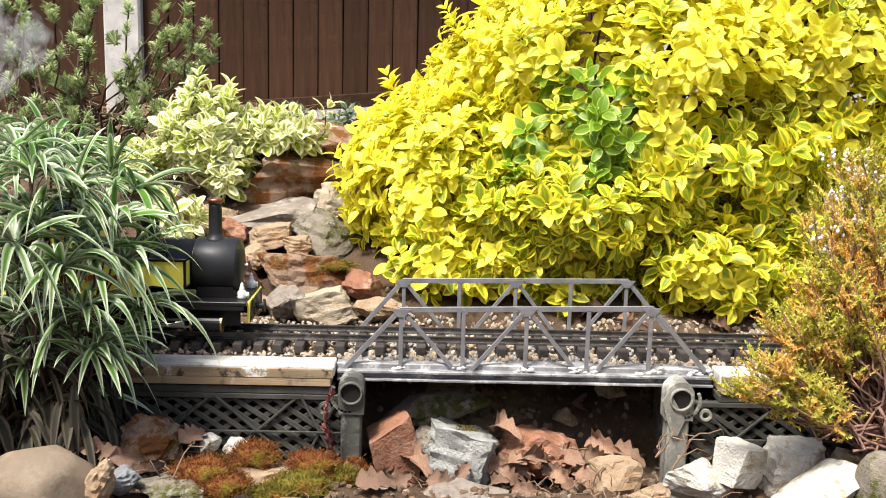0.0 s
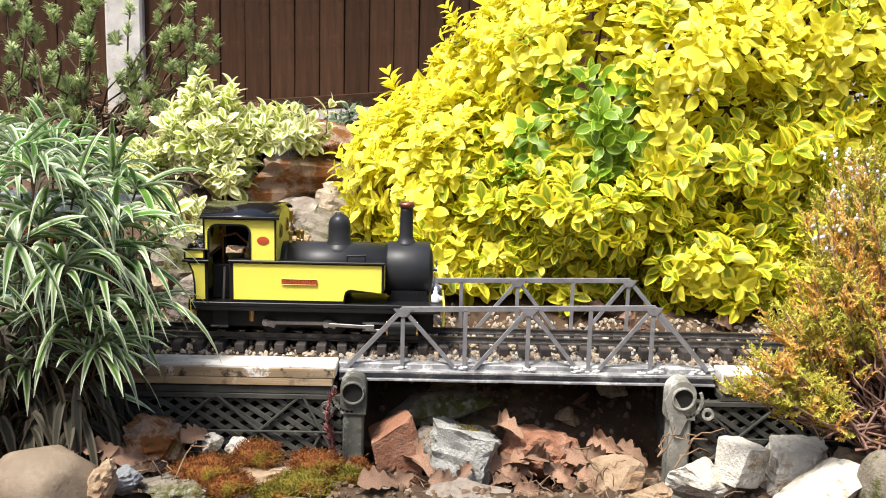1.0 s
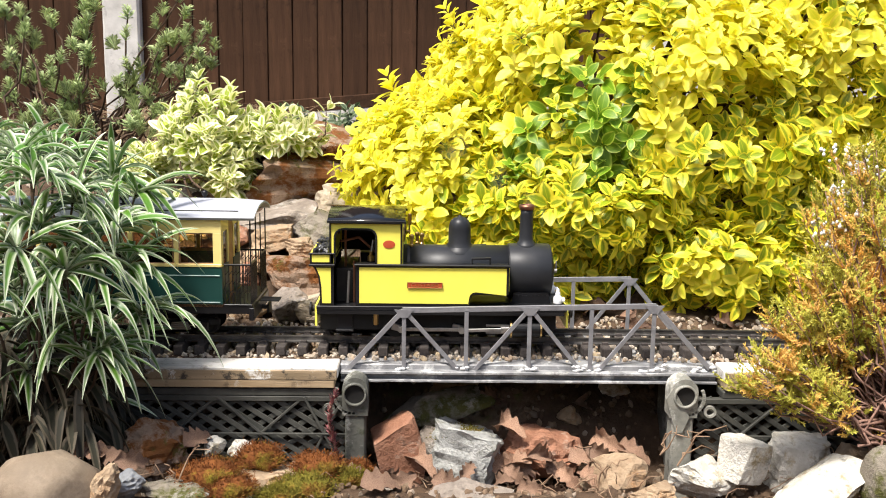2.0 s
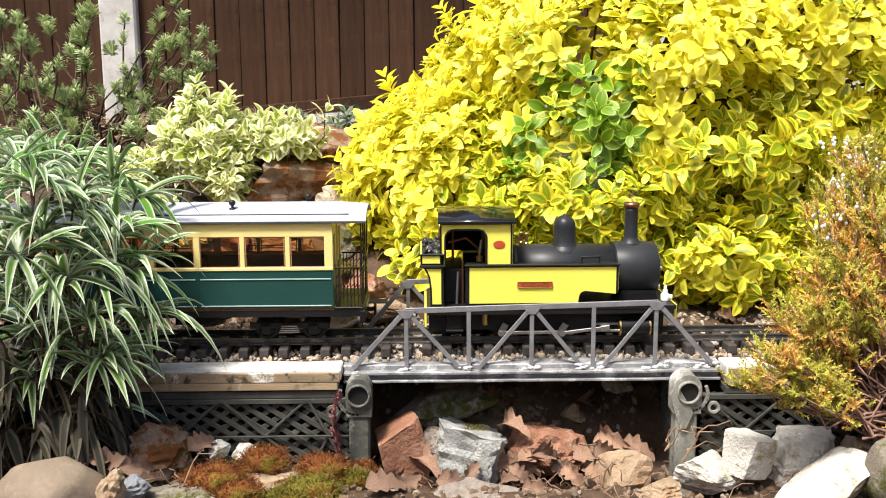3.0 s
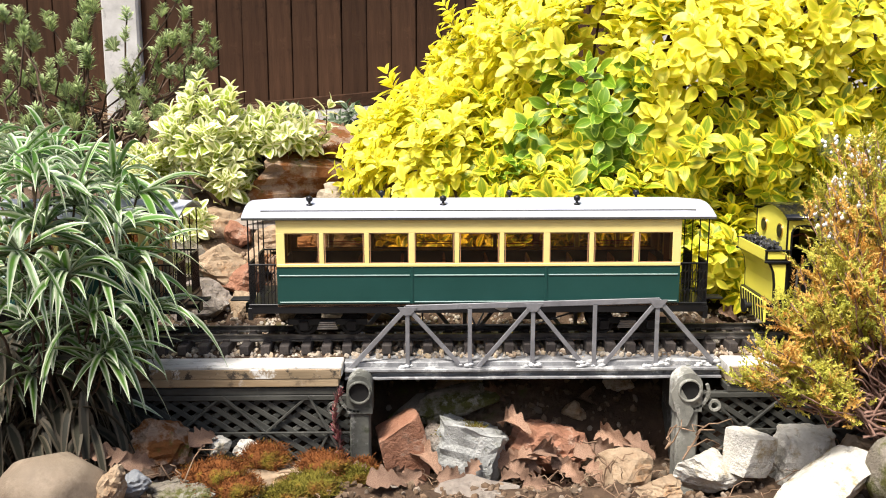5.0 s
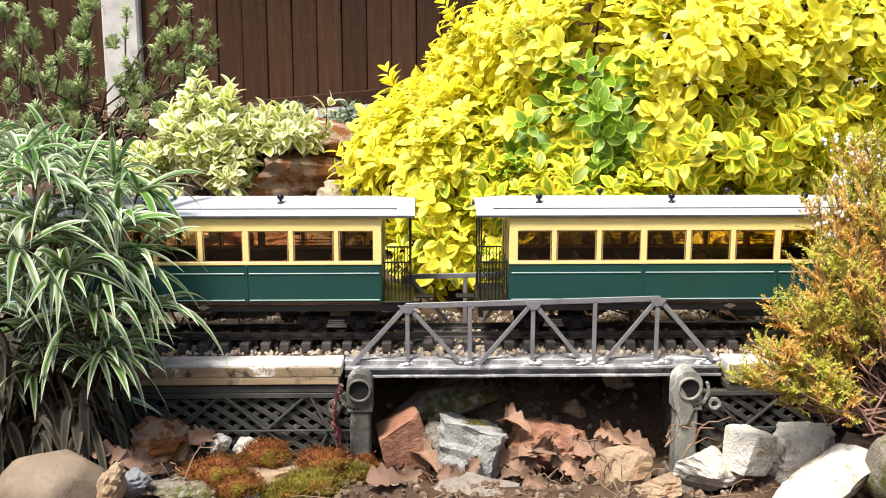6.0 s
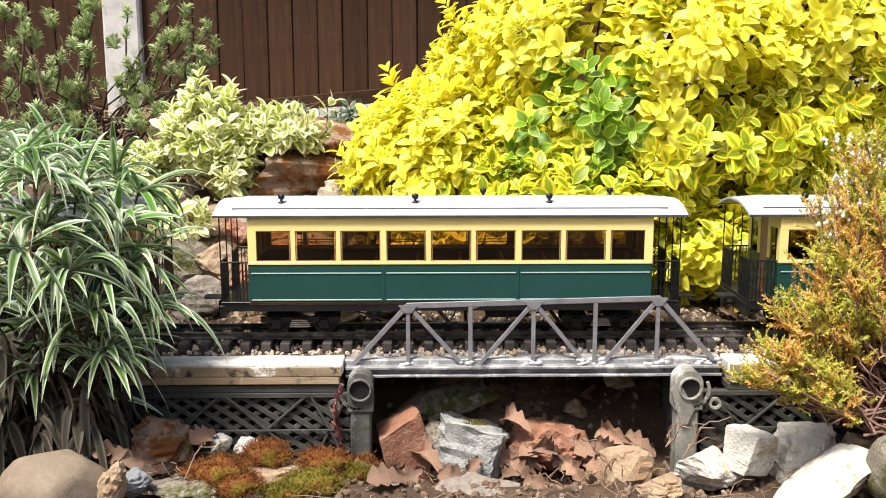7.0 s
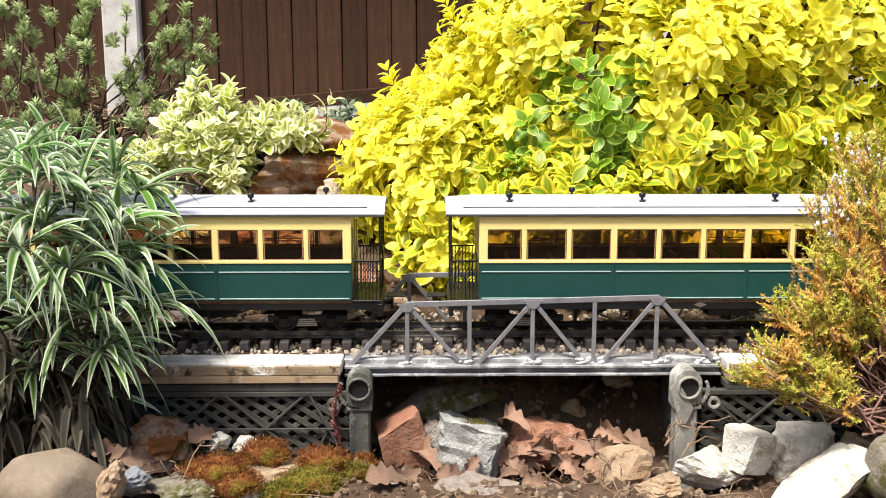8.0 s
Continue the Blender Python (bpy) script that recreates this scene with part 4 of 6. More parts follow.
            y = -0.04 + k * 0.01
            bar(bm, (x + d * 0.0034, y - 0.004, 0.0195), (x + d * 0.0034, y + 0.004, 0.0455), 0.0008, 0.0045, (0, 1, -0.3))
            P("stripe", bm, M_BLACK, "", bb)
        bm = bmesh.new()
        rod(bm, (x, 0, 0.03), (x + d * 0.012, 0, 0.03), 0.004, 12)
        rod(bm, (x + d * 0.012, 0, 0.03), (x + d * 0.0145, 0, 0.03), 0.009, 16)
        P("centre_buffer", bm, M_BLACK_DEEP)
    # wheels with cranks, rods
    moving = []
    for x in (-0.048, 0.028):
        w = new("wheelset")
        w.parent = lo
        w.location = (x, 0, 0.0165)
        for s in (-1, 1):
            bm = bmesh.new()
            turned(bm, [(0.012, -0.002), (0.0165, -0.002), (0.0165, 0.003), (0.0185, 0.0035), (0.0185, 0.005), (0.012, 0.005)], pose(0, s * 0.0235, 0, 90 * s, 0, 0), 28)
            part("tyre", bm, M_BLACK_DEEP, w)
            bm = bmesh.new()
            turned(bm, [(0.0001, -0.001), (0.0122, -0.001), (0.0122, 0.0035), (0.0001, 0.0035)], pose(0, s * 0.0235, 0, 90 * s, 0, 0), 28)
            part("wheel_centre", bm, M_BLACK, w)
            q = 0 if s < 0 else 90
            c, sn = 0.0075 * math.cos(radians(q)), 0.0075 * math.sin(radians(q))
            bm = bmesh.new()
            bar(bm, (-c * 0.6, s * 0.0395, -sn * 0.6), (c * 1.35, s * 0.0395, sn * 1.35), 0.0035, 0.0085, Vector((c, 0, sn)).cross(Vector((0, 1, 0))))
            rod(bm, (c, s * 0.038, sn), (c, s * 0.049, sn), 0.0028, 12)
            part("crank", bm, M_BRIGHT, w)
        bm = bmesh.new()
        rod(bm, (0, -0.041, 0), (0, 0.041, 0), 0.0028, 12)
        part("axle", bm, M_BRIGHT, w)
        moving.append((w, x))
    rods = []
    for s in (-1, 1):
        bm = bmesh.new()
        bar(bm, (-0.038, 0, 0), (0.038, 0, 0), 0.0028, 0.0042)
        for x in (-0.038, 0.038):
            rod(bm, (x, -0.002, 0), (x, 0.002, 0), 0.0046, 14)
        cr = part("coupling_rod", bm, M_BRIGHT, lo, "worn bright coupling rod")
        bm = bmesh.new()
        bar(bm, (0, 0, 0), (0.055, 0, 0), 0.0026, 0.004)
        rod(bm, (0, -0.002, 0), (0, 0.002, 0), 0.0042, 14)
        box(bm, (0.049, -0.004, -0.0035), (0.06, 0.004, 0.0035), 0.0006)
        con = part("connecting_rod", bm, M_BRIGHT, lo, "worn bright connecting rod")
        rods.append((s, cr, con))
    return lo, moving, rods


LOCO, LOCO_WHEELS, LOCO_RODS = locomotive()


# ---- coaches ----
BODY, HALF = 0.2485, 0.058


def coach():
    co = thing("passenger_coach", label="dark green and cream model coach with pale roof and end balconies", category="coach", group="coaches of the train")
    def P(name, bm, m, label="", parent=None, smooth=False):
        return part(name, bm, m, parent or co, label, smooth)
    P("floor", boxed((-BODY, -0.056, 0.044), (BODY, 0.056, 0.048), 0.0), M_INTERIOR)
    wins = 9
    pitch = 2 * BODY / wins
    for s in (-1, 1):
        ya, yb = sorted((s * HALF, s * (HALF - 0.0025)))
        side = P("lower_side", boxed((-BODY, ya, 0.0475), (BODY, yb, 0.0945), 0.0006), M_GREEN, "dark green lower side")
        for k in range(3):
            a, b = -BODY + k * 2 * BODY / 3 + 0.003, -BODY + (k + 1) * 2 * BODY / 3 - 0.003
            for z in (0.0505, 0.084):
                bm = bmesh.new()
                bar(bm, (a, s * (HALF + 0.0003), z), (b, s * (HALF + 0.0003), z), 0.0014, 0.0013)
                P("moulding", bm, M_SILVERLINE, "thin pale moulding", side)
        for k in (1, 2):
            x = -BODY + k * 2 * BODY / 3
            P("panel_strip", boxed((x - 0.0014, *[sorted((s * (HALF + 0.0008), s * (HALF - 0.001)))[0]], 0.048), (x + 0.0014, sorted((s * (HALF + 0.0008), s * (HALF - 0.001)))[1], 0.094), 0.0003), M_GREEN, "", side)
        top = P("upper_side", boxed((-BODY, ya, 0.1365), (BODY, yb, 0.1525), 0.0004), M_CREAM, "cream upper side")
        P("waist_rail", boxed((-BODY, *[sorted((s * (HALF + 0.001), s * (HALF - 0.0025)))[0]], 0.0947), (BODY, sorted((s * (HALF + 0.001), s * (HALF - 0.0025)))[1], 0.0985), 0.0005), M_CREAM, "", top)
        P("cornice", boxed((-BODY, *[sorted((s * (HALF + 0.0012), s * (HALF - 0.001)))[0]], 0.1495), (BODY, sorted((s * (HALF + 0.0012), s * (HALF - 0.001)))[1], 0.1528), 0.0004), M_CREAM, "", top)
        for k in range(wins + 1):
            x = -BODY + k * pitch
            w = 0.0052 if k in (0, wins) else (0.0037 if k in (3, 6) else 0.0028)
            c = min(max(x, -BODY + w), BODY - w)
            P("window_pillar", boxed((c - w, ya, 0.0984), (c + w, yb, 0.1366), 0.0004), M_CREAM, "", top)
        for k in range(wins):
            x0, x1 = -BODY + k * pitch + 0.0035, -BODY + (k + 1) * pitch - 0.0035
            win = P("window", boxed((x0, s * (HALF - 0.002) - 0.0003, 0.098), (x1, s * (HALF - 0.002) + 0.0003, 0.137), 0.0), M_GLASS, "brown tinted pane")
            bm = bmesh.new()
            y = s * (HALF - 0.0016)
            for a, b in (((x0, 0.099), (x1, 0.099)), ((x0, 0.1358), (x1, 0.1358)), ((x0 + 0.0007, 0.099), (x0 + 0.0007, 0.1358)), ((x1 - 0.0007, 0.099), (x1 - 0.0007, 0.1358))):
                bar(bm, (a[0], y, a[1]), (b[0], y, b[1]), 0.0012, 0.0012, (0, 1, 0))
            P("window_frame", bm, M_INTERIOR, "brown frame", win)
            if k % 2 == 1:
                bm = bmesh.new()
                for z in (0.1225, 0.1255):
                    bar(bm, (x0, s * (HALF - 0.004), z), (x1, s * (HALF - 0.004), z), 0.001, 0.001)
                P("window_bar", bm, M_REDBAR, "dark red bars", win)
    # seats along the inside
    for k in range(wins):
        x = -BODY + (k + 0.5) * pitch
        for s in (-1, 1):
            bm = boxed((x - 0.018, s * 0.03 - 0.02, 0.049), (x + 0.012, s * 0.03 + 0.02, 0.073), 0.002)
            box(bm, (x + 0.012, s * 0.03 - 0.02, 0.049), (x + 0.015, s * 0.03 + 0.02, 0.093), 0.002)
            P("seat", bm, M_INTERIOR, "brown bench seat")
    # ends
    for d in (-1, 1):
        xa, xb = sorted((d * BODY, d * (BODY - 0.003)))
        for y0, y1 in ((-0.0553, -0.014), (0.014, 0.0553)):
            P("end_lower", boxed((xa, y0, 0.0478), (xb, y1, 0.0945), 0.0), M_GREEN)
            P("end_upper", boxed((xa, y0, 0.1365), (xb, y1, 0.1525), 0.0), M_CREAM)
            for y in (y0, y1 - 0.008):
                P("end_pillar", boxed((xa, y, 0.0948), (xb, y + 0.008, 0.1362), 0.0), M_CREAM)
            P("end_window", boxed((d * (BODY - 0.0015) - 0.0003, y0 + 0.008, 0.0955), (d * (BODY - 0.0015) + 0.0003, y1 - 0.008, 0.136), 0.0), M_GLASS)
        P("end_door", boxed((d * (BODY - 0.002) - 0.0012, -0.0138, 0.0478), (d * (BODY - 0.002) + 0.0012, 0.0138, 0.148), 0.0004), M_INTERIOR, "brown end door")
        xa, xb = sorted((d * (BODY + 0.0005), d * 0.2845))
        ba = P("balcony", boxed((xa, -0.056, 0.043), (xb, 0.056, 0.0475), 0.0005), M_BLACK, "black end balcony")
        xe = d * 0.283
        P("headstock", boxed((xe - 0.003, -0.056, 0.027), (xe + 0.003, 0.056, 0.0428), 0.0006), M_BLACK, "", ba)
        for s in (-1, 1):
            bm = bmesh.new()
            bar(bm, (d * (BODY + 0.001), s * 0.0545, 0.097), (xe, s * 0.0545, 0.097), 0.0022, 0.002)
            n = 8
            for k in range(n):
                x = d * (BODY + 0.003) + (xe - d * (BODY + 0.003)) * k / (n - 1)
                bar(bm, (x, s * 0.0545, 0.0475), (x, s * 0.0545, 0.097), 0.0011, 0.0011, (0, 1, 0))
            for k in range(n - 1):
                x = d * (BODY + 0.003) + (xe - d * (BODY + 0.003)) * (k + 0.5) / (n - 1)
                for z in (0.06, 0.072, 0.084):
                    bar(bm, (x - 0.0024, s * 0.0545, z), (x + 0.0024, s * 0.0545, z + 0.006), 0.0009, 0.0009, (0, 1, 0))
            P("side_railing", bm, M_BLACK, "black lattice railing", ba)
        for s in (-1, 1):
            bm = bmesh.new()
            bar(bm, (xe, s * 0.0545, 0.098), (xe, s * 0.016, 0.098), 0.0022, 0.002)
            P("end_rail", bm, M_BLACK, "", ba)
            bm = bmesh.new()
            bar(bm, (0, 0, 0.0475), (0, 0, 0.097), 0.0013, 0.0013, (1, 0, 0))
            first = P("baluster", bm, M_BLACK, "", ba)
            for k in range(9):
                ob = first if k == 0 else new("baluster", first.data)
                ob.parent = ba
                ob.location = (xe, s * (0.0545 - 0.0385 * k / 8), 0)
        for s in (-1, 1):
            bm = bmesh.new()
            rod(bm, (xe, s * 0.0545, 0.097), (xe, s * 0.0545, 0.1535), 0.0009, 8)
            P("roof_post", bm, M_BLACK, "thin black post", ba)
            bm = bmesh.new()
            rod(bm, (xe, s * 0.017, 0.0475), (xe, s * 0.017, 0.152), 0.0008, 8)
            P("hand_pole", bm, M_BLACK, "", ba)
        bm = bmesh.new()
        rod(bm, (xe, 0, 0.032), (xe + d * 0.013, 0, 0.032), 0.003, 10)
        box(bm, (xe + d * 0.013 - 0.0015, -0.01, 0.0255), (xe + d * 0.013 + 0.0015, 0.01, 0.0385), 0.0008)
        bar(bm, (xe + d * 0.006, -0.018, 0.0462), (xe + d * 0.03, -0.018, 0.0462), 0.02, 0.002)
        P("coupler", bm, M_BLACK_DEEP)
    # roof: a shallow arch drawn in at the ends
    bm = bmesh.new()
    xs = [-0.2895, -0.2895 + 0.004, -0.255, -0.1, 0.1, 0.255, 0.2895 - 0.004, 0.2895]
    grid = []
    for u in range(21):
        y = -0.0615 + 0.123 * u / 20
        z = 0.1535 + 0.016 * (1 - (abs(y) / 0.0615) ** 1.9)
        grid.append([bm.verts.new((x, y, z + 0.0026)) for x in xs] + [bm.verts.new((x, y, z)) for x in reversed(xs)])
    n = len(grid[0])
    for a, b in zip(grid, grid[1:]):
        for k in range(n):
            bm.faces.new((a[k], a[(k + 1) % n], b[(k + 1) % n], b[k]))
    bm.faces.new(grid[0]); bm.faces.new(grid[-1][::-1])
    bmesh.ops.recalc_face_normals(bm, faces=bm.faces)
    for v in bm.verts:
        t = max(0.0, (abs(v.co.x) - 0.25) / 0.04)
        v.co.z -= 0.004 * t * t * (1 - abs(v.co.y) / 0.0615)
    roof = P("roof", bm, M_ROOF, "pale grey arched roof")
    for s in (-1, 1):
        bm = bmesh.new()
        y = s * 0.0475
        z = 0.1563 + 0.016 * (1 - (0.0475 / 0.0615) ** 1.9)
        bar(bm, (-0.268, y, z), (0.268, y, z), 0.0014, 0.0016)
        P("rain_strip", bm, M_LATTICE, "dark rain strip", roof)
        bm = bmesh.new()
        bar(bm, (-0.2893, s * 0.0617, 0.1545), (0.2893, s * 0.0617, 0.1545), 0.0012, 0.0028)
        P("roof_edge", bm, M_LATTICE, "dark roof edge", roof)
        for x in (-0.21, -0.044, 0.123):
            x = x if s < 0 else -x
            z = 0.1555 + 0.016 * (1 - (0.03 / 0.0615) ** 1.9)
            bm = bmesh.new()
            turned(bm, [(0.0042, 0), (0.0042, 0.0012), (0.0016, 0.002), (0.0016, 0.0042), (0.0036, 0.0055), (0.0044, 0.008), (0.0038, 0.0105), (0.0001, 0.012)], pose(x, s * 0.03, z), 14)
            P("roof_vent", bm, M_BLACK, "black mushroom vent", roof, smooth=True)
    # underframe
    for s in (-1, 1):
        ya, yb = sorted((s * 0.056, s * 0.052))
        P("solebar", boxed((-0.2805, ya, 0.0355), (0.2805, yb, 0.0472), 0.0005), M_BLACK)
        bm = bmesh.new()
        for a, b in (((-0.12, 0.035), (-0.07, 0.0185)), ((-0.07, 0.0185), (0.07, 0.0185)), ((0.07, 0.0185), (0.12, 0.035)), ((-0.07, 0.0185), (-0.07, 0.035)), ((0.07, 0.0185), (0.07, 0.035))):
            bar(bm, (a[0], s * 0.05, a[1]), (b[0], s * 0.05, b[1]), 0.002, 0.002, (0, 1, 0))
        P("truss_rod", bm, M_BLACK_DEEP)
        bm = bmesh.new()
        for a, b in (((-0.012, 0.0355), (-0.003, 0.017)), ((0.006, 0.0355), (-0.003, 0.017))):
            bar(bm, (a[0], s * 0.0545, a[1]), (b[0], s * 0.0545, b[1]), 0.002, 0.003, (0, 1, 0))
        P("brake_hanger", bm, M_BLACK)
        bm = bmesh.new()
        prism(bm, [(0.02, 0.041), (0.028, 0.0445), (0.036, 0.041), (0.028, 0.0375)], *sorted((s * 0.0568, s * 0.0559)))
        P("badge", bm, M_BRIGHT, "small diamond badge")
        for x in (-0.19, 0.19):
            bg = P("bogie_frame", boxed((x - 0.05, s * 0.035 - 0.002, 0.016), (x + 0.05, s * 0.035 + 0.002, 0.024), 0.0008), M_BLACK_DEEP)
            for dx in (-0.03, 0.03):
                P("axle_box", boxed((x + dx - 0.006, s * 0.0385 - 0.003, 0.0095), (x + dx + 0.006, s * 0.0385 + 0.003, 0.0215), 0.0012), M_BLACK, "", bg)
            bm = bmesh.new()
            for k in range(4):
                bar(bm, (x - 0.013 + 0.001 * k, s * 0.0385, 0.012 + 0.0026 * k), (x + 0.013 - 0.001 * k, s * 0.0385, 0.012 + 0.0026 * k), 0.004, 0.002)
            P("leaf_spring", bm, M_BRIGHT, "grey leaf spring", bg)
    P("battery_box", boxed((0.045, -0.03, 0.02), (0.1, 0.03, 0.0434), 0.001), M_BLACK_DEEP)
    wheels = []
    for x in (-0.22, -0.16, 0.16, 0.22):
        w = new("wheelset")
        w.parent = co
        w.location = (x, 0, 0.0145)
        for s in (-1, 1):
            bm = bmesh.new()
            turned(bm, [(0.003, -0.001), (0.0105, -0.0005), (0.0115, -0.002), (0.0145, -0.002), (0.0145, 0.0025), (0.0162, 0.003), (0.0162, 0.0042), (0.003, 0.003)], pose(0, s * 0.0235, 0, 90 * s, 0, 0), 24)
            for k in range(5):
                a = k * math.tau / 5
                bmesh.ops.create_icosphere(bm, subdivisions=1, radius=0.0015, matrix=Matrix.Translation((0.0068 * math.cos(a), s * 0.0245, 0.0068 * math.sin(a))))
            part("wheel", bm, M_BLACK_DEEP, w)
        bm = bmesh.new()
        rod(bm, (0, -0.036, 0), (0, 0.036, 0), 0.0022, 10)
        part("axle", bm, M_BLACK_DEEP, w)
    return co


COACHES = [coach()]
for k in range(2):
    COACHES.append(copy_thing(COACHES[0], Matrix.Identity(4)))


# ---- rocks ----
def rock(name, at, size, material, label, seed, category="rock", turn=0.0, facets=16, cut=(0.5, 0.82), rough=0.13, detail=4, tilt=0.0, block=False):
    """A stone of about that size (width, depth, height), cut by random planes and roughened, centred at a place."""
    r = random.Random(seed)
    bm = bmesh.new()
    bmesh.ops.create_icosphere(bm, subdivisions=detail, radius=1.0)
    planes = [(Vector((r.gauss(0, 1), r.gauss(0, 1), r.gauss(0, 0.8))).normalized(), r.uniform(*cut)) for _ in range(facets)]
    if block:
        planes = [(Vector(n) + Vector((r.gauss(0, 0.16), r.gauss(0, 0.16), r.gauss(0, 0.16))), r.uniform(0.5, 0.7)) for n in ((1, 0, 0), (-1, 0, 0), (0, 1, 0), (0, -1, 0), (0, 0, 1), (0, 0, -1))] + planes[:1]
        planes = [(n.normalized(), d) for n, d in planes]
    off = Vector((seed * 3.7, seed * 1.3, 0))
    m = pose(0, 0, 0, 0, tilt, turn)
    for v in bm.verts:
        p = v.co * 1.08
        for n, d in planes:
            k = p.dot(n) - d
            if k > 0:
                p -= n * k * (0.97 if block else 0.93)
        p *= 1 + rough * noise.fractal(p * 2.2 + off, 1.0, 2.0, 5) + 0.3 * rough * noise.noise(p * 14 + off) + 0.22 * rough * math.sin(p.z * 21 + 3 * noise.noise(p * 2 + off))
        v.co = p
    spans = [(min(v.co[i] for v in bm.verts), max(v.co[i] for v in bm.verts)) for i in range(3)]
    for v in bm.verts:
        v.co = m @ Vector([((v.co[i] - lo) / (hi - lo) - 0.5) * size[i] * 1.06 for i, (lo, hi) in enumerate(spans)])
    ob = part(name, bm, material, smooth=False)
    for p in ob.data.polygons:
        p.use_smooth = rough < 0.03
    ob.location = at
    return tagged(ob, label, category)


BANK = "rocks of the bank behind the track"


def bank_rock(k, at, size, m, label, turn, tilt):
    tagged(rock("rock", at, size, m, label, 11 + k, turn=turn, tilt=tilt, block=k in (0, 1, 4, 8)), group=BANK).rotation_euler.x = radians({0: 24, 1: 10}.get(k, 0))


bank_rock(0, (-0.32, 0.6, 0.14), (0.32, 0.24, 0.17), M_STONE_MOSS, "large brown rock covered in russet moss", 8, 4)
bank_rock(1, (-0.3806, 0.43, 0.08), (0.14, 0.13, 0.062), M_STONE_GREY, "flat grey layered rock on the bank", -5, 3)
bank_rock(2, (-0.27, 0.44, 0.1103), (0.097, 0.1, 0.078), M_STONE_CREAM, "pale cream rounded rock on the bank", 20, -12)
bank_rock(3, (-0.2885, 0.37, 0.0618), (0.124, 0.13, 0.09), M_STONE_GREEN, "grey-green algae-covered rock on the bank", -12, 10)
bank_rock(4, (-0.3726, 0.33, 0.0634), (0.07, 0.07, 0.044), M_STONE_TAN, "tan angular rock on the bank", 10, -8)
bank_rock(5, (-0.3209, 0.3, 0.0544), (0.045, 0.05, 0.036), M_STONE_TAN, "small tan rock on the bank", 30, 0)
bank_rock(6, (-0.3905, 0.29, 0.042), (0.05, 0.06, 0.04), M_STONE_TAN, "brown angular rock on the bank", -30, 15)
bank_rock(7, (-0.3018, 0.24, 0.0194), (0.147, 0.13, 0.084), M_STONE_MOSS, "rounded brown rock with moss on top", 4, 0)
bank_rock(8, (-0.2609, 0.155, -0.0075), (0.088, 0.08, 0.055), M_STONE_CREAM, "pale cream angular rock beside the track", -8, -14)
bank_rock(9, (-0.2136, 0.2, 0.0144), (0.062, 0.06, 0.05), M_STONE_RED, "reddish rock under the golden bush", 14, 5)
bank_rock(10, (-0.3229, 0.145, -0.004), (0.062, 0.06, 0.054), M_STONE_GREY, "grey rough rock beside the track", 40, 0)
bank_rock(11, (-0.1825, 0.14, -0.0048), (0.08, 0.06, 0.032), M_STONE_TAN, "tan flat rock beside the track", -20, 0)
bank_rock(12, (-0.4887, 0.4200, 0.0634), (0.11, 0.1, 0.08), M_STONE_TAN, "brown rock under the variegated shrub", 25, 8)
bank_rock(13, (-0.5614, 0.5000, 0.0957), (0.12, 0.1, 0.08), M_STONE_GREY, "grey rock under the variegated shrub", -15, 0)
bank_rock(14, (-0.4063, 0.2400, 0.0177), (0.075, 0.07, 0.06), M_STONE_RED, "brown rock beside the track", 15, 10)
bank_rock(15, (-0.3830, 0.1600, -0.0120), (0.07, 0.06, 0.055), M_STONE_TAN, "tan rock beside the track", -35, 0)
bank_rock(16, (-0.4430, 0.2500, 0.0327), (0.08, 0.08, 0.07), M_STONE_TAN, "tan rough rock on the bank", 60, 6)
bank_rock(17, (-0.4529, 0.1600, -0.0008), (0.09, 0.07, 0.07), M_STONE_GREY, "grey rough rock beside the track", 12, 0)
bank_rock(18, (-0.5198, 0.2600, 0.0290), (0.11, 0.09, 0.09), M_STONE_GREEN, "grey-green rock on the bank", 33, 0)
bank_rock(19, (-0.5545, 0.1700, 0.0032), (0.1, 0.09, 0.08), M_STONE_TAN, "brown rock beside the track", -22, 0)
bank_rock(20, (-0.4401, 0.3700, 0.0626), (0.06, 0.06, 0.05), M_STONE_RED, "small reddish rock on the bank", -22, 0)
bank_rock(21, (-0.2545, 0.7500, 0.1792), (0.12, 0.1, 0.06), M_STONE_TAN, "tan stone at the top of the bank", -22, 0)
bank_rock(22, (-0.1885, 0.8500, 0.1957), (0.1, 0.1, 0.06), M_STONE_GREY, "grey stone at the top of the bank", 22, 0)

FRONT = "stones before the viaduct"


def front_stone(k, nm, at, size, m, label, turn, tilt, rough, cut, block=False):
    tagged(rock(nm, at, size, m, label, 60 + k, "stone", turn, 14, cut, rough, 4, tilt, block), group=FRONT)


front_stone(0, "boulder", (-0.5143, -0.2700, -0.1026), (0.105, 0.09, 0.085), M_BOULDER, "smooth rounded tan boulder on the soil", 10, 8, 0.02, (0.93, 1.05))
front_stone(1, "stone", (-0.4418, -0.24, -0.1112), (0.038, 0.035, 0.036), M_SLATE, "small blue-grey slate stone", 10, 0, 0.16, (0.5, 0.82))
front_stone(2, "stone", (-0.4453, -0.14, -0.108), (0.082, 0.07, 0.075), M_STONE_MOSS, "brown lichen-spotted stone before the lattice", 30, 0, 0.19, (0.5, 0.82))
front_stone(3, "stone", (-0.4554, -0.2700, -0.0953), (0.03, 0.03, 0.05), M_STONE_TAN, "tan broken stone beside the boulder", 30, 20, 0.19, (0.5, 0.82))
front_stone(4, "stone", (-0.1585, -0.07, -0.136), (0.056, 0.06, 0.092), M_STONE_RED, "upright reddish sandstone block in the gully", 12, -8, 0.03, (0.5, 0.75), True)
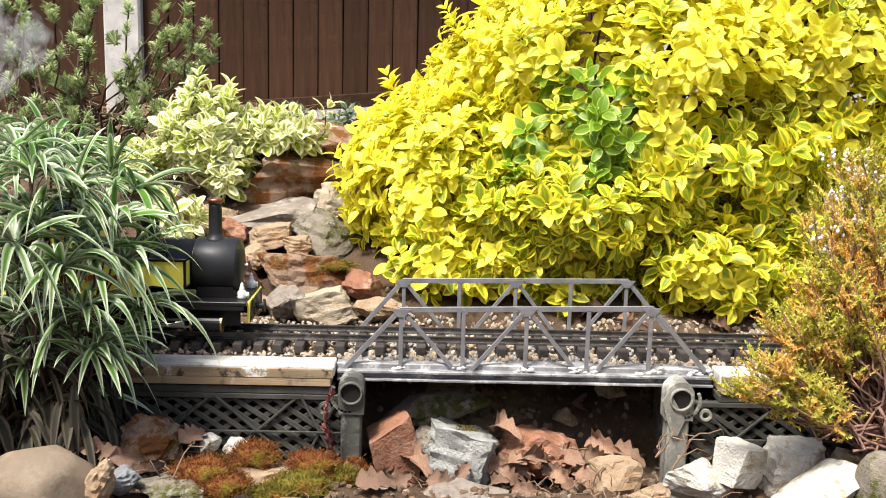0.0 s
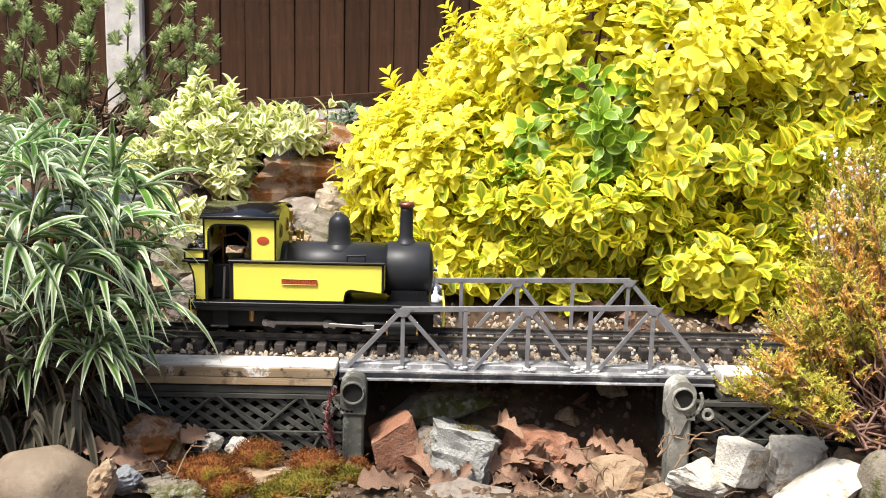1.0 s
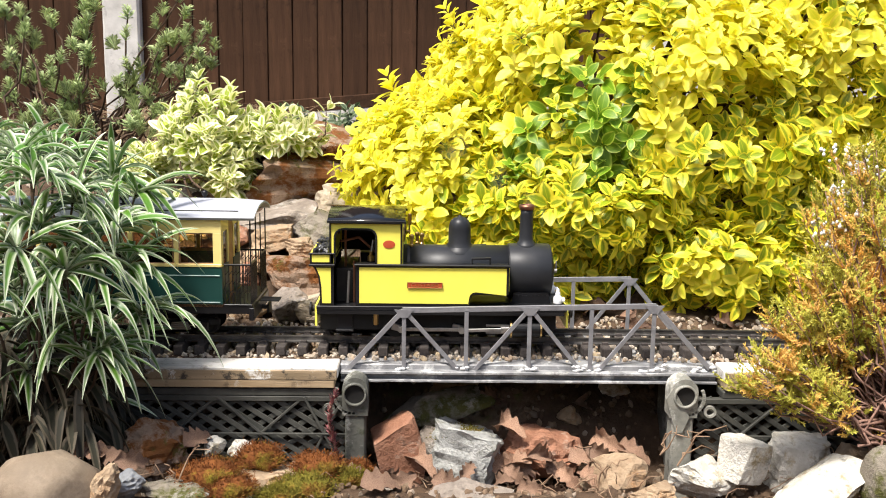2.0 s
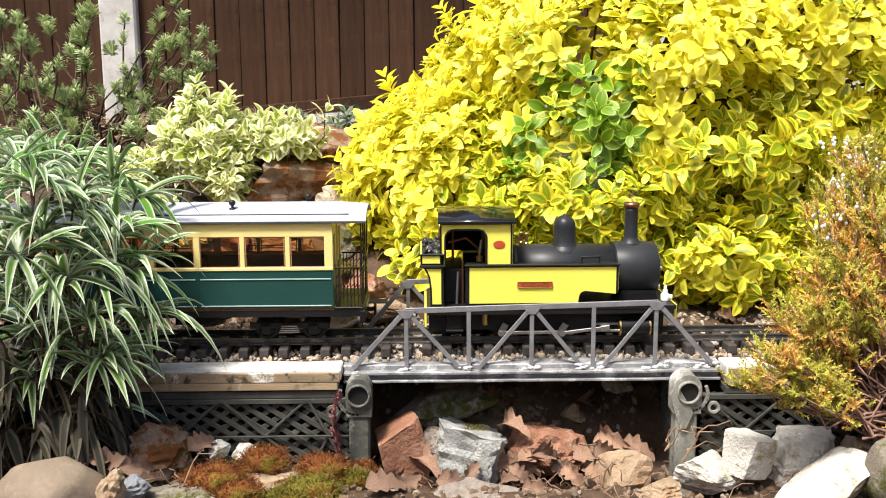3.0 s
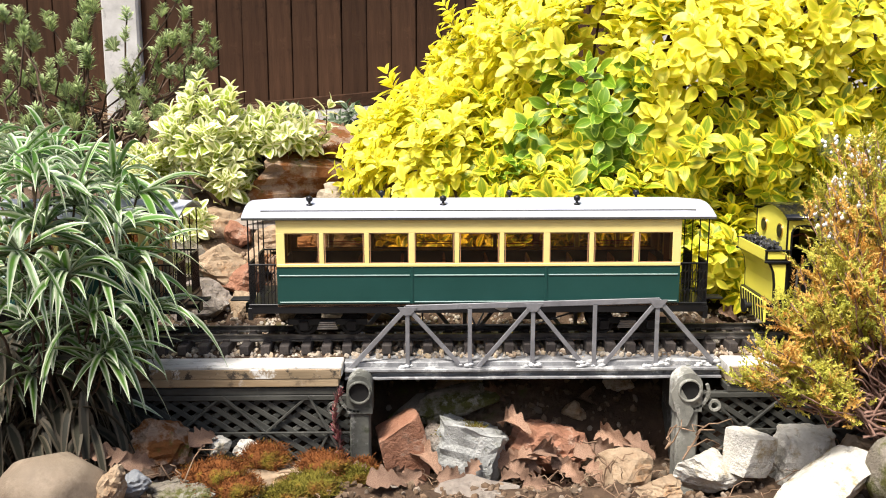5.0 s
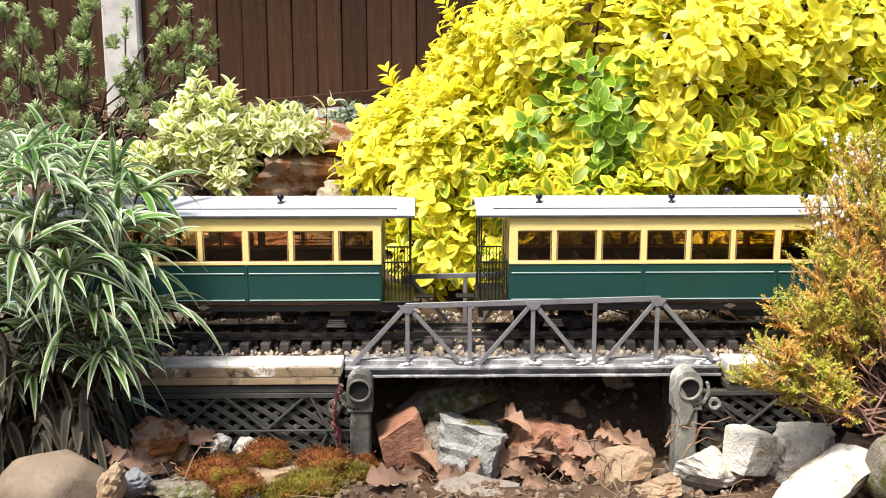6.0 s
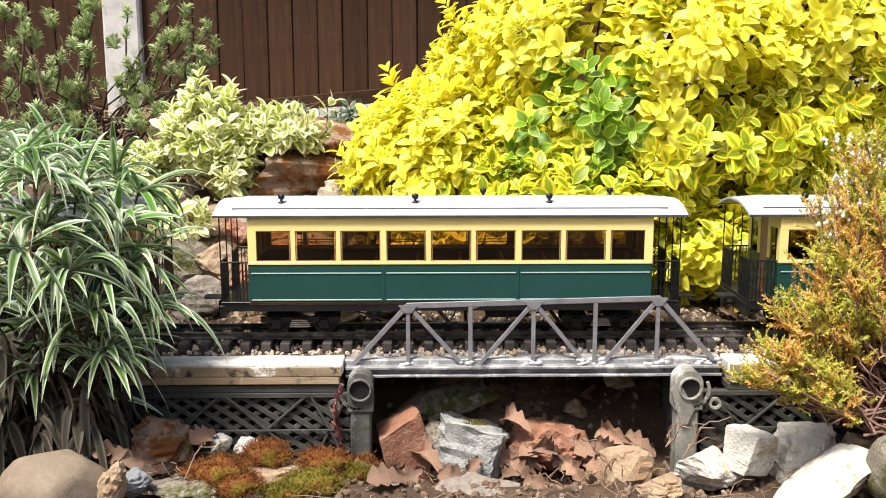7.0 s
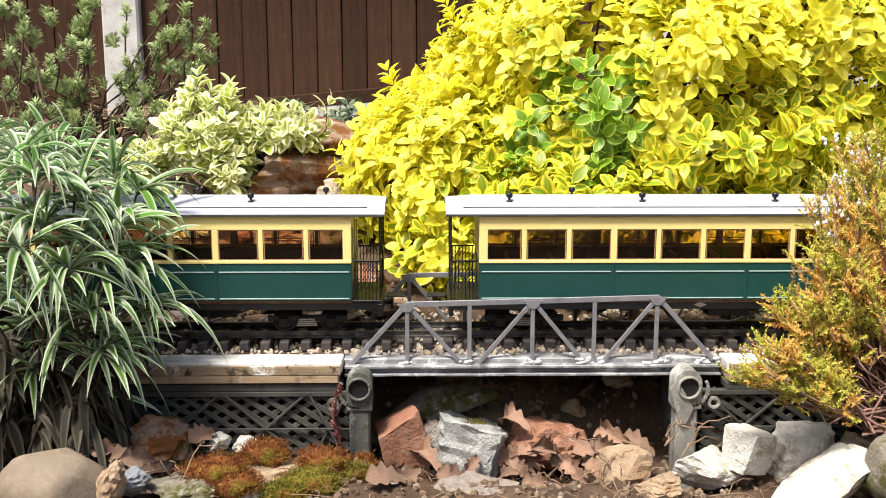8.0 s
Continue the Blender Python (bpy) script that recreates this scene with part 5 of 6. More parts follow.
front_stone(5, "stone", (-0.1204, -0.055, -0.138), (0.034, 0.04, 0.055), M_STONE_GREY, "grey stone wedged in the gully", 20, 10, 0.16, (0.5, 0.82))
front_stone(6, "stone", (-0.0715, -0.06, -0.145), (0.09, 0.07, 0.082), M_STONE_ASH, "pale grey stone with moss on its top", -6, 10, 0.16, (0.55, 0.85), True)
front_stone(7, "stone", (0.0223, -0.05, -0.147), (0.102, 0.08, 0.072), M_STONE_RED, "red-brown stone among dead leaves", 5, 8, 0.15, (0.5, 0.82))
front_stone(8, "stone", (-0.108, 0.002, -0.1), (0.14, 0.06, 0.042), M_STONE_GREEN, "long mossy slab leaning under the bridge", 8, -22, 0.15, (0.5, 0.78))
front_stone(9, "stone", (-0.0693, -0.18, -0.154), (0.11, 0.07, 0.045), M_STONE_GREY, "flat pale grey stone at the front", 4, 0, 0.15, (0.5, 0.82))
front_stone(10, "stone", (-0.1558, -0.185, -0.152), (0.072, 0.05, 0.03), M_STONE_GREY, "flat grey stone at the front", -14, 0, 0.16, (0.5, 0.82))
front_stone(11, "stone", (0.114, -0.12, -0.153), (0.082, 0.07, 0.07), M_STONE_TAN, "tan rough stone under dry grass", 24, 0, 0.1, (0.5, 0.82))
front_stone(12, "stone", (0.2055, -0.15, -0.137), (0.078, 0.07, 0.048), M_STONE_WHITE, "pale limestone before the pier", 14, 4, 0.1, (0.5, 0.78))
front_stone(13, "stone", (0.2479, -0.165, -0.107), (0.047, 0.045, 0.05), M_STONE_WHITE, "white angular limestone block", 26, 14, 0.03, (0.5, 0.8), True)
front_stone(14, "stone", (0.3189, -0.1500, -0.1192), (0.075, 0.06, 0.062), M_STONE_WHITE, "pale lichen-marked limestone block", 5, 0, 0.12, (0.55, 0.8), True)
front_stone(15, "stone", (0.3052, -0.2300, -0.1224), (0.13, 0.09, 0.06), M_STONE_WHITE, "large white limestone at the front", 5, -12, 0.09, (0.45, 0.7))
front_stone(16, "stone", (0.3817, -0.1500, -0.1202), (0.055, 0.05, 0.06), M_STONE_TAN, "tan rough stone under the heather", 5, 0, 0.1, (0.5, 0.78))
front_stone(17, "stone", (0.3707, -0.2500, -0.0952), (0.045, 0.05, 0.075), M_STONE_GREEN, "green-grey smooth stone under the heather", 5, 0, 0.02, (0.9, 1.0))
front_stone(18, "stone", (-0.3738, -0.1250, -0.1087), (0.026, 0.03, 0.02), M_STONE_WHITE, "small pinkish stone before the lattice", 5, 0, 0.15, (0.5, 0.78))
front_stone(19, "stone", (-0.3411, -0.1250, -0.1102), (0.036, 0.03, 0.024), M_STONE_WHITE, "small pale stone before the lattice", 25, 0, 0.15, (0.5, 0.78))
front_stone(20, "stone", (-0.3198, -0.2200, -0.1344), (0.024, 0.02, 0.018), M_STONE_WHITE, "small cream pebble in the moss", 25, 0, 0.03, (0.8, 0.95))
front_stone(21, "stone", (-0.2167, -0.1600, -0.1501), (0.06, 0.05, 0.03), M_STONE_GREY, "small grey stone by the pier", 25, 0, 0.18, (0.5, 0.8))
front_stone(22, "stone", (-0.3019, -0.1600, -0.1378), (0.08, 0.06, 0.035), M_STONE_TAN, "brown flat stone between moss patches", 45, 0, 0.18, (0.5, 0.8))
front_stone(23, "stone", (0.1368, -0.2000, -0.1339), (0.05, 0.05, 0.03), M_STONE_TAN, "brown stone at the front", 45, 0, 0.18, (0.5, 0.8))
front_stone(24, "stone", (-0.3966, -0.2200, -0.1266), (0.07, 0.05, 0.03), M_STONE_GREEN, "brown flat stone beside the boulder", 15, 0, 0.18, (0.5, 0.8))
front_stone(25, "stone", (0.0736, 0.0300, -0.1211), (0.04, 0.04, 0.03), M_STONE_TAN, "brown stone in the gully wall", 15, 0, 0.18, (0.5, 0.8))
front_stone(26, "stone", (-0.0806, 0.0600, -0.0899), (0.08, 0.04, 0.03), M_STONE_TAN, "tan stone under the bridge deck", 15, 0, 0.18, (0.5, 0.8))
front_stone(27, "stone", (0.1361, 0.0500, -0.0903), (0.035, 0.04, 0.025), M_STONE_WHITE, "pale stone under the bridge deck", 15, 0, 0.18, (0.5, 0.8))

rng = np.random.default_rng(8)
spots = [(x, y, height(x, y) + 0.001) for x, y in zip(rng.uniform(-0.62, 0.62, 1500), rng.uniform(-0.34, -0.1, 1500))]
spots += [(x, y, height(x, y) + 0.001) for x, y in zip(rng.uniform(-0.19, 0.2, 700), rng.uniform(-0.1, 0.12, 700))]
spots += [(x, y, height(x, y) + 0.002) for x, y in zip(rng.uniform(-0.9, 0.1, 900), rng.uniform(0.12, 1.3, 900))]
M_GRIT = surface("soil_grit", (0.1, 0.07, 0.045), (0.3, 0.22, 0.15), 60, 0.95, bump=0.4)
island_tint(M_GRIT, [(0.05, 0.032, 0.02), (0.16, 0.1, 0.06), (0.08, 0.05, 0.03), (0.26, 0.18, 0.12), (0.1, 0.07, 0.045), (0.4, 0.33, 0.26)])
pebbles("grit", spots, M_GRIT, "brown and grey gravel scattered on the soil", "gravel", 0.002, 0.007)


# ---- blades, leaves and twigs ----
def leaf_form(rows, width, fold=0.25, droop=0.3):
    """A leaf of length 1 along x: rows of (along, half width); uv across and along."""
    v, uv, f = [], [], []
    for a, w in rows:
        z = -droop * a * a + 0.12 * droop * a
        if w <= 0:
            v.append((a, 0, z)); uv.append((0, a))
        else:
            v += [(a, -w * width, z + fold * w * width), (a, 0, z), (a, w * width, z + fold * w * width)]
            uv += [(-1, a), (0, a), (1, a)]
    i = 0
    idx = []
    for a, w in rows:
        n = 1 if w <= 0 else 3
        idx.append(list(range(i, i + n)))
        i += n
    for p, q in zip(idx, idx[1:]):
        if len(p) == 1:
            f += [(p[0], q[1], q[0]), (p[0], q[2], q[1])]
        elif len(q) == 1:
            f += [(p[0], p[1], q[0]), (p[1], p[2], q[0])]
        else:
            f += [(p[0], p[1], q[1], q[0]), (p[1], p[2], q[2], q[1])]
    return np.array(v, dtype=float), uv, f


def scatter(name, form, mats, material, parent, label=""):
    """All copies of a leaf form in one mesh, at 4 x 4 matrices."""
    v, uv, f = form
    mats = np.asarray(mats)
    n, k = len(mats), len(v)
    vh = np.c_[v, np.ones(k)]
    out = np.einsum("nij,kj->nki", mats, vh)[:, :, :3].reshape(-1, 3)
    faces = [tuple(i + m * k for i in q) for m in range(n) for q in f]
    ob = sheet(name, out.tolist(), faces, material, parent, uvs=np.tile(np.array(uv), (n, 1)), smooth=True)
    return tagged(ob, label, kind="stuff")


def singles(name, form, mats, material, parent, label=""):
    """The same leaf as objects of their own that share one mesh."""
    v, uv, f = form
    base = sheet(name, v.tolist(), f, material, parent, uvs=np.array(uv), smooth=True)
    tagged(base, label)
    base.matrix_local = Matrix(mats[0].tolist())
    for m in mats[1:]:
        o = new(name, base.data)
        o.parent = parent
        o.matrix_local = Matrix(m.tolist())
        tagged(o, label)


def frame_of(direction, up):
    x = Vector(direction).normalized()
    y = Vector(up).cross(x)
    if y.length < 1e-4:
        y = Vector((1, 0, 0)).cross(x)
    y.normalize()
    return np.array(Matrix((x, y, x.cross(y))).transposed())


def rosette(r, at, axis, size, leaves=8, spread=(35, 85)):
    """Leaf matrices set in opposite pairs round a shoot tip."""
    axis = Vector(axis).normalized()
    side = axis.orthogonal().normalized()
    out = []
    turn = r.uniform(0, 360)
    for k in range(leaves):
        lay = k // 2
        ang = radians(turn + (k % 2) * 180 + lay * 82 + r.uniform(-16, 16))
        opening = radians(spread[0] + (spread[1] - spread[0]) * (1 - (lay + 0.5) / (leaves / 2)) + r.uniform(-10, 10))
        rad = side * math.cos(ang) + axis.cross(side) * math.sin(ang)
        d = rad * math.sin(opening) + axis * math.cos(opening)
        s = size * r.uniform(0.7, 1.1) * (1.0 - 0.1 * lay)
        m = np.eye(4)
        m[:3, :3] = frame_of(d, axis) * s
        m[:3, 3] = Vector(at) + axis * (0.25 * size * (lay - 1.5)) + rad * 0.03 * size
        out.append(m)
    return out


def twig_mesh(name, runs, material, parent, seg=6):
    """Tapered stems along runs of points: [(points, r0, r1), ...]."""
    bm = bmesh.new()
    for pts, r0, r1 in runs:
        rings = []
        for i, p in enumerate(pts):
            d = (Vector(pts[min(i + 1, len(pts) - 1)]) - Vector(pts[max(i - 1, 0)])).normalized()
            a = d.orthogonal().normalized()
            b = d.cross(a)
            r = r0 + (r1 - r0) * i / max(1, len(pts) - 1)
            rings.append([bm.verts.new(Vector(p) + (a * math.cos(k * math.tau / seg) + b * math.sin(k * math.tau / seg)) * r) for k in range(seg)])
        for u, w in zip(rings, rings[1:]):
            for k in range(seg):
                bm.faces.new((u[k], u[(k + 1) % seg], w[(k + 1) % seg], w[k]))
        bm.faces.new(rings[-1])
    return tagged(part(name, bm, material, parent, smooth=True), kind="stuff")


def bend(r, a, b, n=6, wobble=0.1, lift=0.0):
    a, b = Vector(a), Vector(b)
    l = (b - a).length
    mid = [a.lerp(b, k / n) + Vector((r.gauss(0, wobble), r.gauss(0, wobble), r.gauss(0, wobble))) * l * math.sin(math.pi * k / n) * 0.5 + Vector((0, 0, lift * l * math.sin(math.pi * k / n))) for k in range(n + 1)]
    return mid


OVAL = leaf_form([(0, 0), (0.09, 0.22), (0.22, 0.68), (0.42, 0.97), (0.62, 1.0), (0.8, 0.78), (0.92, 0.45), (1.0, 0)], 0.27, 0.32, 0.3)
LONG = leaf_form([(0, 0), (0.15, 0.5), (0.4, 1.0), (0.68, 0.85), (1.0, 0)], 0.2, 0.3, 0.25)


def shrub(name, label, lobes, base, leaf_size, density, material, seed, form, shoots=(), parts=200, leaves=8, inner=0.35, stem=0.006, green=None, rise=0.35, spread=(35, 85), other=None, yellow_share=None):
    """Rosettes over a union of lobes (centre, radii), with an inner layer and woody stems."""
    r = random.Random(seed)
    b = thing(name, label=label, category="shrub")
    lobes = [(Vector(c), Vector(q)) for c, q in lobes]
    mats, gmats, omats, tips = [], [], [], []
    for i, (c, q) in enumerate(lobes):
        area = 4 * math.pi * (((q.x * q.y) ** 1.6 + (q.x * q.z) ** 1.6 + (q.y * q.z) ** 1.6) / 3) ** (1 / 1.6)
        for shell, share in ((1.0, 1.0), (0.84, inner)):
            for _ in range(int(area * density * share)):
                d = Vector((r.gauss(0, 1), r.gauss(0, 1), r.gauss(0, 1))).normalized()
                lump = 1 + 0.10 * noise.noise(d * 2.6 + Vector((i * 5, seed, 0))) + r.uniform(-0.07, 0.05)
                p = c + Vector((d.x * q.x, d.y * q.y, d.z * q.z)) * shell * lump
                if p.z < height(p.x, p.y) + 0.015 or p.y < 0.115:
                    continue
                if d.y > 0.35 and r.random() < 0.55:
                    continue
                if any(j != i and (((p.x - o.x) / s.x) ** 2 + ((p.y - o.y) / s.y) ** 2 + ((p.z - o.z) / s.z) ** 2) < (0.78 if shell == 1.0 else 0.45) for j, (o, s) in enumerate(lobes)):
                    continue
                n = Vector((d.x / q.x, d.y / q.y, d.z / q.z)).normalized()
                axis = (n + Vector((0, 0, rise)) + Vector((r.gauss(0, 0.28), r.gauss(0, 0.28), r.gauss(0, 0.28)))).normalized()
                size = leaf_size * r.uniform(0.75, 1.2)
                isg = green and any((p - Vector(gc)).length < gr * r.uniform(0.5, 1.5) for gc, gr in green)
                greener = other and r.random() > yellow_share(p)
                (gmats if isg else omats if greener else mats).extend(rosette(r, p, axis, size * (1.15 if isg else 1), leaves, spread))
                if shell == 1.0 and r.random() < 0.12:
                    tips.append(p)
    runs = []
    for pts, sizes in shoots:
        runs.append((pts, 0.0016, 0.001))
        for k, s in enumerate(sizes):
            p = Vector(pts[min(len(pts) - 1, len(pts) - len(sizes) + k)])
            mats.extend(rosette(r, p, (Vector(pts[-1]) - Vector(pts[0])) + Vector((0, 0, 0.02)), s, 8, (25, 80)))
    for p in r.sample(tips, min(140, len(tips))):
        a = Vector(base) + Vector((r.gauss(0, 0.03), r.gauss(0, 0.03), 0))
        m = a.lerp(p, 0.55) + Vector((r.gauss(0, 0.03), r.gauss(0, 0.03), r.gauss(0, 0.02)))
        runs.append((bend(r, a, m, 4, 0.06), stem, stem * 0.5))
        runs.append((bend(r, m, p, 4, 0.08), stem * 0.5, 0.0012))
    twig_mesh("branchwork", runs, M_BARK, b)
    mats = np.array(mats)
    order = np.argsort(np.linalg.norm(mats[:, :3, 3] - np.array((0.1, -0.2, 0.12)), axis=1))
    singles("leaf", form, mats[order[:parts]], material, b)
    scatter("foliage", form, mats[order[parts:]], material, b)
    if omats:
        scatter("older_foliage", form, omats, other, b, "yellow leaves with green centres")
    if gmats:
        scatter("green_foliage", form, gmats, L_GREEN, b, "plain green reverted shoots")
    return b


def sunlit_share(p):
    """Share of plain yellow leaves: variegation, with painted sunlight on crown and open side."""
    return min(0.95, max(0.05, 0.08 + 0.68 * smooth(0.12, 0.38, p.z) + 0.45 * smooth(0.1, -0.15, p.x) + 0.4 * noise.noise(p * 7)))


shrub("golden_bush", "large golden yellow variegated evergreen bush behind the track",
      [((0.2689, 0.5600, 0.2606), (0.37, 0.39, 0.29)), ((-0.0561, 0.4600, 0.1480), (0.205, 0.25, 0.15)), ((0.0475, 0.4000, 0.0660), (0.23, 0.22, 0.11)), ((0.08, 0.4300, 0.0), (0.22, 0.23, 0.09)), ((0.3716, 0.4500, 0.0404), (0.28, 0.26, 0.14)), ((0.6706, 0.4300, 0.0496), (0.27, 0.28, 0.15)),
       ((0.5595, 0.6000, 0.3565), (0.36, 0.38, 0.31)), ((0.0188, 0.6000, 0.2743), (0.155, 0.2, 0.125)), ((0.1772, 0.7000, 0.3905), (0.18, 0.22, 0.18)), ((0.9290, 0.6500, 0.2028), (0.36, 0.36, 0.36)), ((0.46, 0.36, 0.06), (0.14, 0.17, 0.1)), ((-0.09, 0.33, 0.045), (0.1, 0.15, 0.07)), ((0.1, 0.46, 0.03), (0.2, 0.24, 0.075)), ((0.12, 0.355, 0.135), (0.19, 0.23, 0.085)), ((0.3, 0.36, 0.05), (0.13, 0.235, 0.085)), ((0.36, 0.38, 0.03), (0.14, 0.2, 0.085)), ((0.56, 0.34, 0.04), (0.2, 0.21, 0.1))],
      (0.2, 0.5, 0.1), 0.037, 1150, L_GOLD, 21, OVAL,
      shoots=[([(-0.0318, 0.5000, 0.3738), (-0.0603, 0.5000, 0.3954), (-0.0768, 0.5000, 0.4162), (-0.0863, 0.5000, 0.4372)], [0.03, 0.036, 0.034]),
              ([(-0.0025, 0.5000, 0.3892), (-0.0155, 0.5000, 0.4199), (-0.0264, 0.5000, 0.4484)], [0.042, 0.046]),
              ([(-0.2119, 0.4000, 0.1456), (-0.2408, 0.4000, 0.1736), (-0.2638, 0.4000, 0.1873)], [0.03, 0.036]),
              ([(-0.1591, 0.5000, 0.2771), (-0.1795, 0.5000, 0.3012), (-0.1878, 0.5000, 0.3178)], [0.035, 0.04])],
      parts=280, other=L_GOLD_GREEN, yellow_share=sunlit_share, green=[((0.1182, 0.2600, 0.3054), 0.05), ((0.0241, 0.2100, 0.2152), 0.035), ((0.1507, 0.2100, 0.2367), 0.045), ((0.1232, 0.2000, 0.1700), 0.045), ((0.1603, 0.2200, 0.2704), 0.035)])

shrub("variegated_shrub", "low white-edged variegated evergreen shrub on the bank",
      [((-0.5115, 0.5200, 0.2121), (0.074, 0.075, 0.07)), ((-0.3920, 0.5200, 0.2222), (0.062, 0.05, 0.026)), ((-0.6452, 0.5000, 0.1597), (0.045, 0.05, 0.026)), ((-0.4686, 0.4700, 0.1617), (0.03, 0.04, 0.034)), ((-0.5280, 0.3600, 0.0905), (0.03, 0.03, 0.03))],
      (-0.5057, 0.5000, 0.1073), 0.036, 1500, L_WHITE, 5, OVAL,
      shoots=[([(-0.3791, 0.5000, 0.1764), (-0.3338, 0.5000, 0.1927), (-0.3038, 0.5000, 0.2285), (-0.3020, 0.5000, 0.2684)], [0.028, 0.034]), ([(-0.5281, 0.5000, 0.2674), (-0.5326, 0.5000, 0.2919), (-0.5274, 0.5000, 0.3068)], [0.036, 0.04]), ([(-0.4684, 0.5000, 0.2690), (-0.4701, 0.5000, 0.2936)], [0.036, 0.036])],
      parts=200, stem=0.004, rise=0.9, spread=(18, 75))

shrub("weed", "small dark green weed at the foot of the fence", [((-0.5443, 2.0000, 0.1973), (0.07, 0.05, 0.035)), ((-0.3855, 1.9000, 0.1976), (0.06, 0.05, 0.03))], (-0.4821, 1.9500, 0.1693), 0.05, 420, L_WEED, 8, LONG, parts=40, stem=0.002)


# ---- strap-leaved plant ----
def strap_plant():
    r = random.Random(9)
    b = thing("strap_leaved_plant", label="clump of arching strap leaves, cream-edged with painted sheen, before the track", category="plant")
    rows = 9
    def blade(at, d, length, width, droop, twist):
        """An arching strip; returns its points, uv and faces."""
        d = Vector(d).normalized()
        side = d.cross(Vector((0, 0, 1)))
        side = side.normalized() if side.length > 0.05 else Vector((1, 0, 0))
        side = (side + Vector((0, 0, twist))).normalized()
        v, uv = [], []
        for k in range(rows):
            s = k / (rows - 1)
            p = Vector(at) + d * length * s * (1 - 0.3 * droop * s) + Vector((0, 0, -droop * length * s ** 2.2))
            tang = (d - Vector((0, 0, 2 * droop * s))).normalized()
            nrm = side.cross(tang).normalized()
            w = width / 2 * min(1, 0.55 + 2.2 * s) * (1 - max(0, (s - 0.45) / 0.55) ** 1.8)
            w = max(w, 0.0002)
            v += [p - side * w + nrm * w * 0.35, p, p + side * w + nrm * w * 0.35]
            uv += [(-1, s), (0, s), (1, s)]
        return v, uv
    faces = []
    for k in range(rows - 1):
        a = 3 * k
        faces += [(a, a + 1, a + 4, a + 3), (a + 1, a + 2, a + 5, a + 4)]
    heads = [(-0.4749, -0.1900, 0.0294), (-0.4713, -0.1400, 0.1574), (-0.5074, -0.1700, 0.1961), (-0.5437, -0.1800, 0.2176), (-0.5016, -0.2200, 0.1216), (-0.5860, -0.1200, 0.2354), (-0.5698, -0.0600, 0.2346), (-0.5444, -0.2400, 0.1508), (-0.4631, -0.1300, 0.1150), 
             (-0.5817, -0.1300, 0.0428), (-0.5523, -0.1200, -0.0136), (-0.6070, -0.1300, -0.0118), (-0.4771, -0.1150, 0.0209), (-0.5205, -0.1200, -0.0406), (-0.5852, -0.1250, -0.0576), (-0.5652, -0.2000, 0.0978), (-0.4882, -0.2000, 0.0715), (-0.4692, -0.0700, 0.1895), (-0.5051, -0.0400, 0.2061), (-0.6050, -0.1800, 0.1918), (-0.6028, -0.2200, 0.1132), (-0.5320, -0.2000, 0.1688), (-0.4907, -0.1600, 0.1294), (-0.4516, -0.1200, 0.0567), (-0.5595, -0.0200, 0.2204), (-0.5609, -0.1500, 0.1068), (-0.5204, -0.0800, 0.1557), (-0.6141, -0.0200, 0.2364), (-0.6551, -0.0500, 0.2439)]
    root = Vector((-0.5465, -0.1600, -0.0820))
    heads += [tuple(root + Vector((r.uniform(-0.2, 0.1), r.uniform(-0.04, 0.04), r.uniform(0.06, 0.15)))) for _ in range(5)]
    live, dead, stems = [], [], []
    for h in heads:
        h = Vector(h)
        out = (h - root)
        stems.append((bend(r, root + Vector((r.gauss(0, 0.02), r.gauss(0, 0.02), 0)), h, 5, 0.05), 0.0018, 0.0013))
        low = h.z < 0.03
        n = r.randint(10, 14) if low else r.randint(20, 26)
        for k in range(n):
            u = Vector((r.gauss(0, 1), r.gauss(0, 1), r.gauss(0.05, 0.55))).normalized()
            u = (u + out.normalized() * 0.45 + Vector((0.1, -0.1, 0.2))).normalized()
            u.z = max(u.z, -0.02)
            live.append(blade(h - out.normalized() * r.uniform(0, 0.012), u, r.uniform(0.06, 0.1) if low else r.uniform(0.065, 0.13), r.uniform(0.0065, 0.0105), r.uniform(0.2, 0.8), r.uniform(-0.9, 0.9)))
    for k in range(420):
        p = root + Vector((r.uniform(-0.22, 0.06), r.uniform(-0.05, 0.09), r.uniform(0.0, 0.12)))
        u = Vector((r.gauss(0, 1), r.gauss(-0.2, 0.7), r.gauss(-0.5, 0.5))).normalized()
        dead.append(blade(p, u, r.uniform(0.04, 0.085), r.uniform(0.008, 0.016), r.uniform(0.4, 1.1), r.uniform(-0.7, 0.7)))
    twig_mesh("branchwork", stems, M_BARK, b)
    live.sort(key=lambda q: q[0][rows * 3 // 2].y)
    for k, (v, uv) in enumerate(live[:260]):
        o = v[0]
        ob = sheet("strap_leaf", [p - o for p in v], faces, L_STRAP, b, uvs=np.array(uv), smooth=True)
        ob.location = o
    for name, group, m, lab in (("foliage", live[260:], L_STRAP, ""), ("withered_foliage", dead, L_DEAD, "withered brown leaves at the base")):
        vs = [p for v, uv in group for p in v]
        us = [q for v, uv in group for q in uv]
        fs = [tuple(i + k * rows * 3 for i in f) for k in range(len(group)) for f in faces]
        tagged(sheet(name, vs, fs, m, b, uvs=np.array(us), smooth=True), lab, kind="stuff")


strap_plant()


# ---- heather ----
NEEDLE = leaf_form([(0, 0), (0.3, 1.0), (0.75, 0.7), (1.0, 0)], 0.17, 0.2, 0.1)


FINE = leaf_form([(0, 0), (0.3, 0.6), (0.75, 1.0), (1.0, 0)], 0.1, 0.2, 0.25)


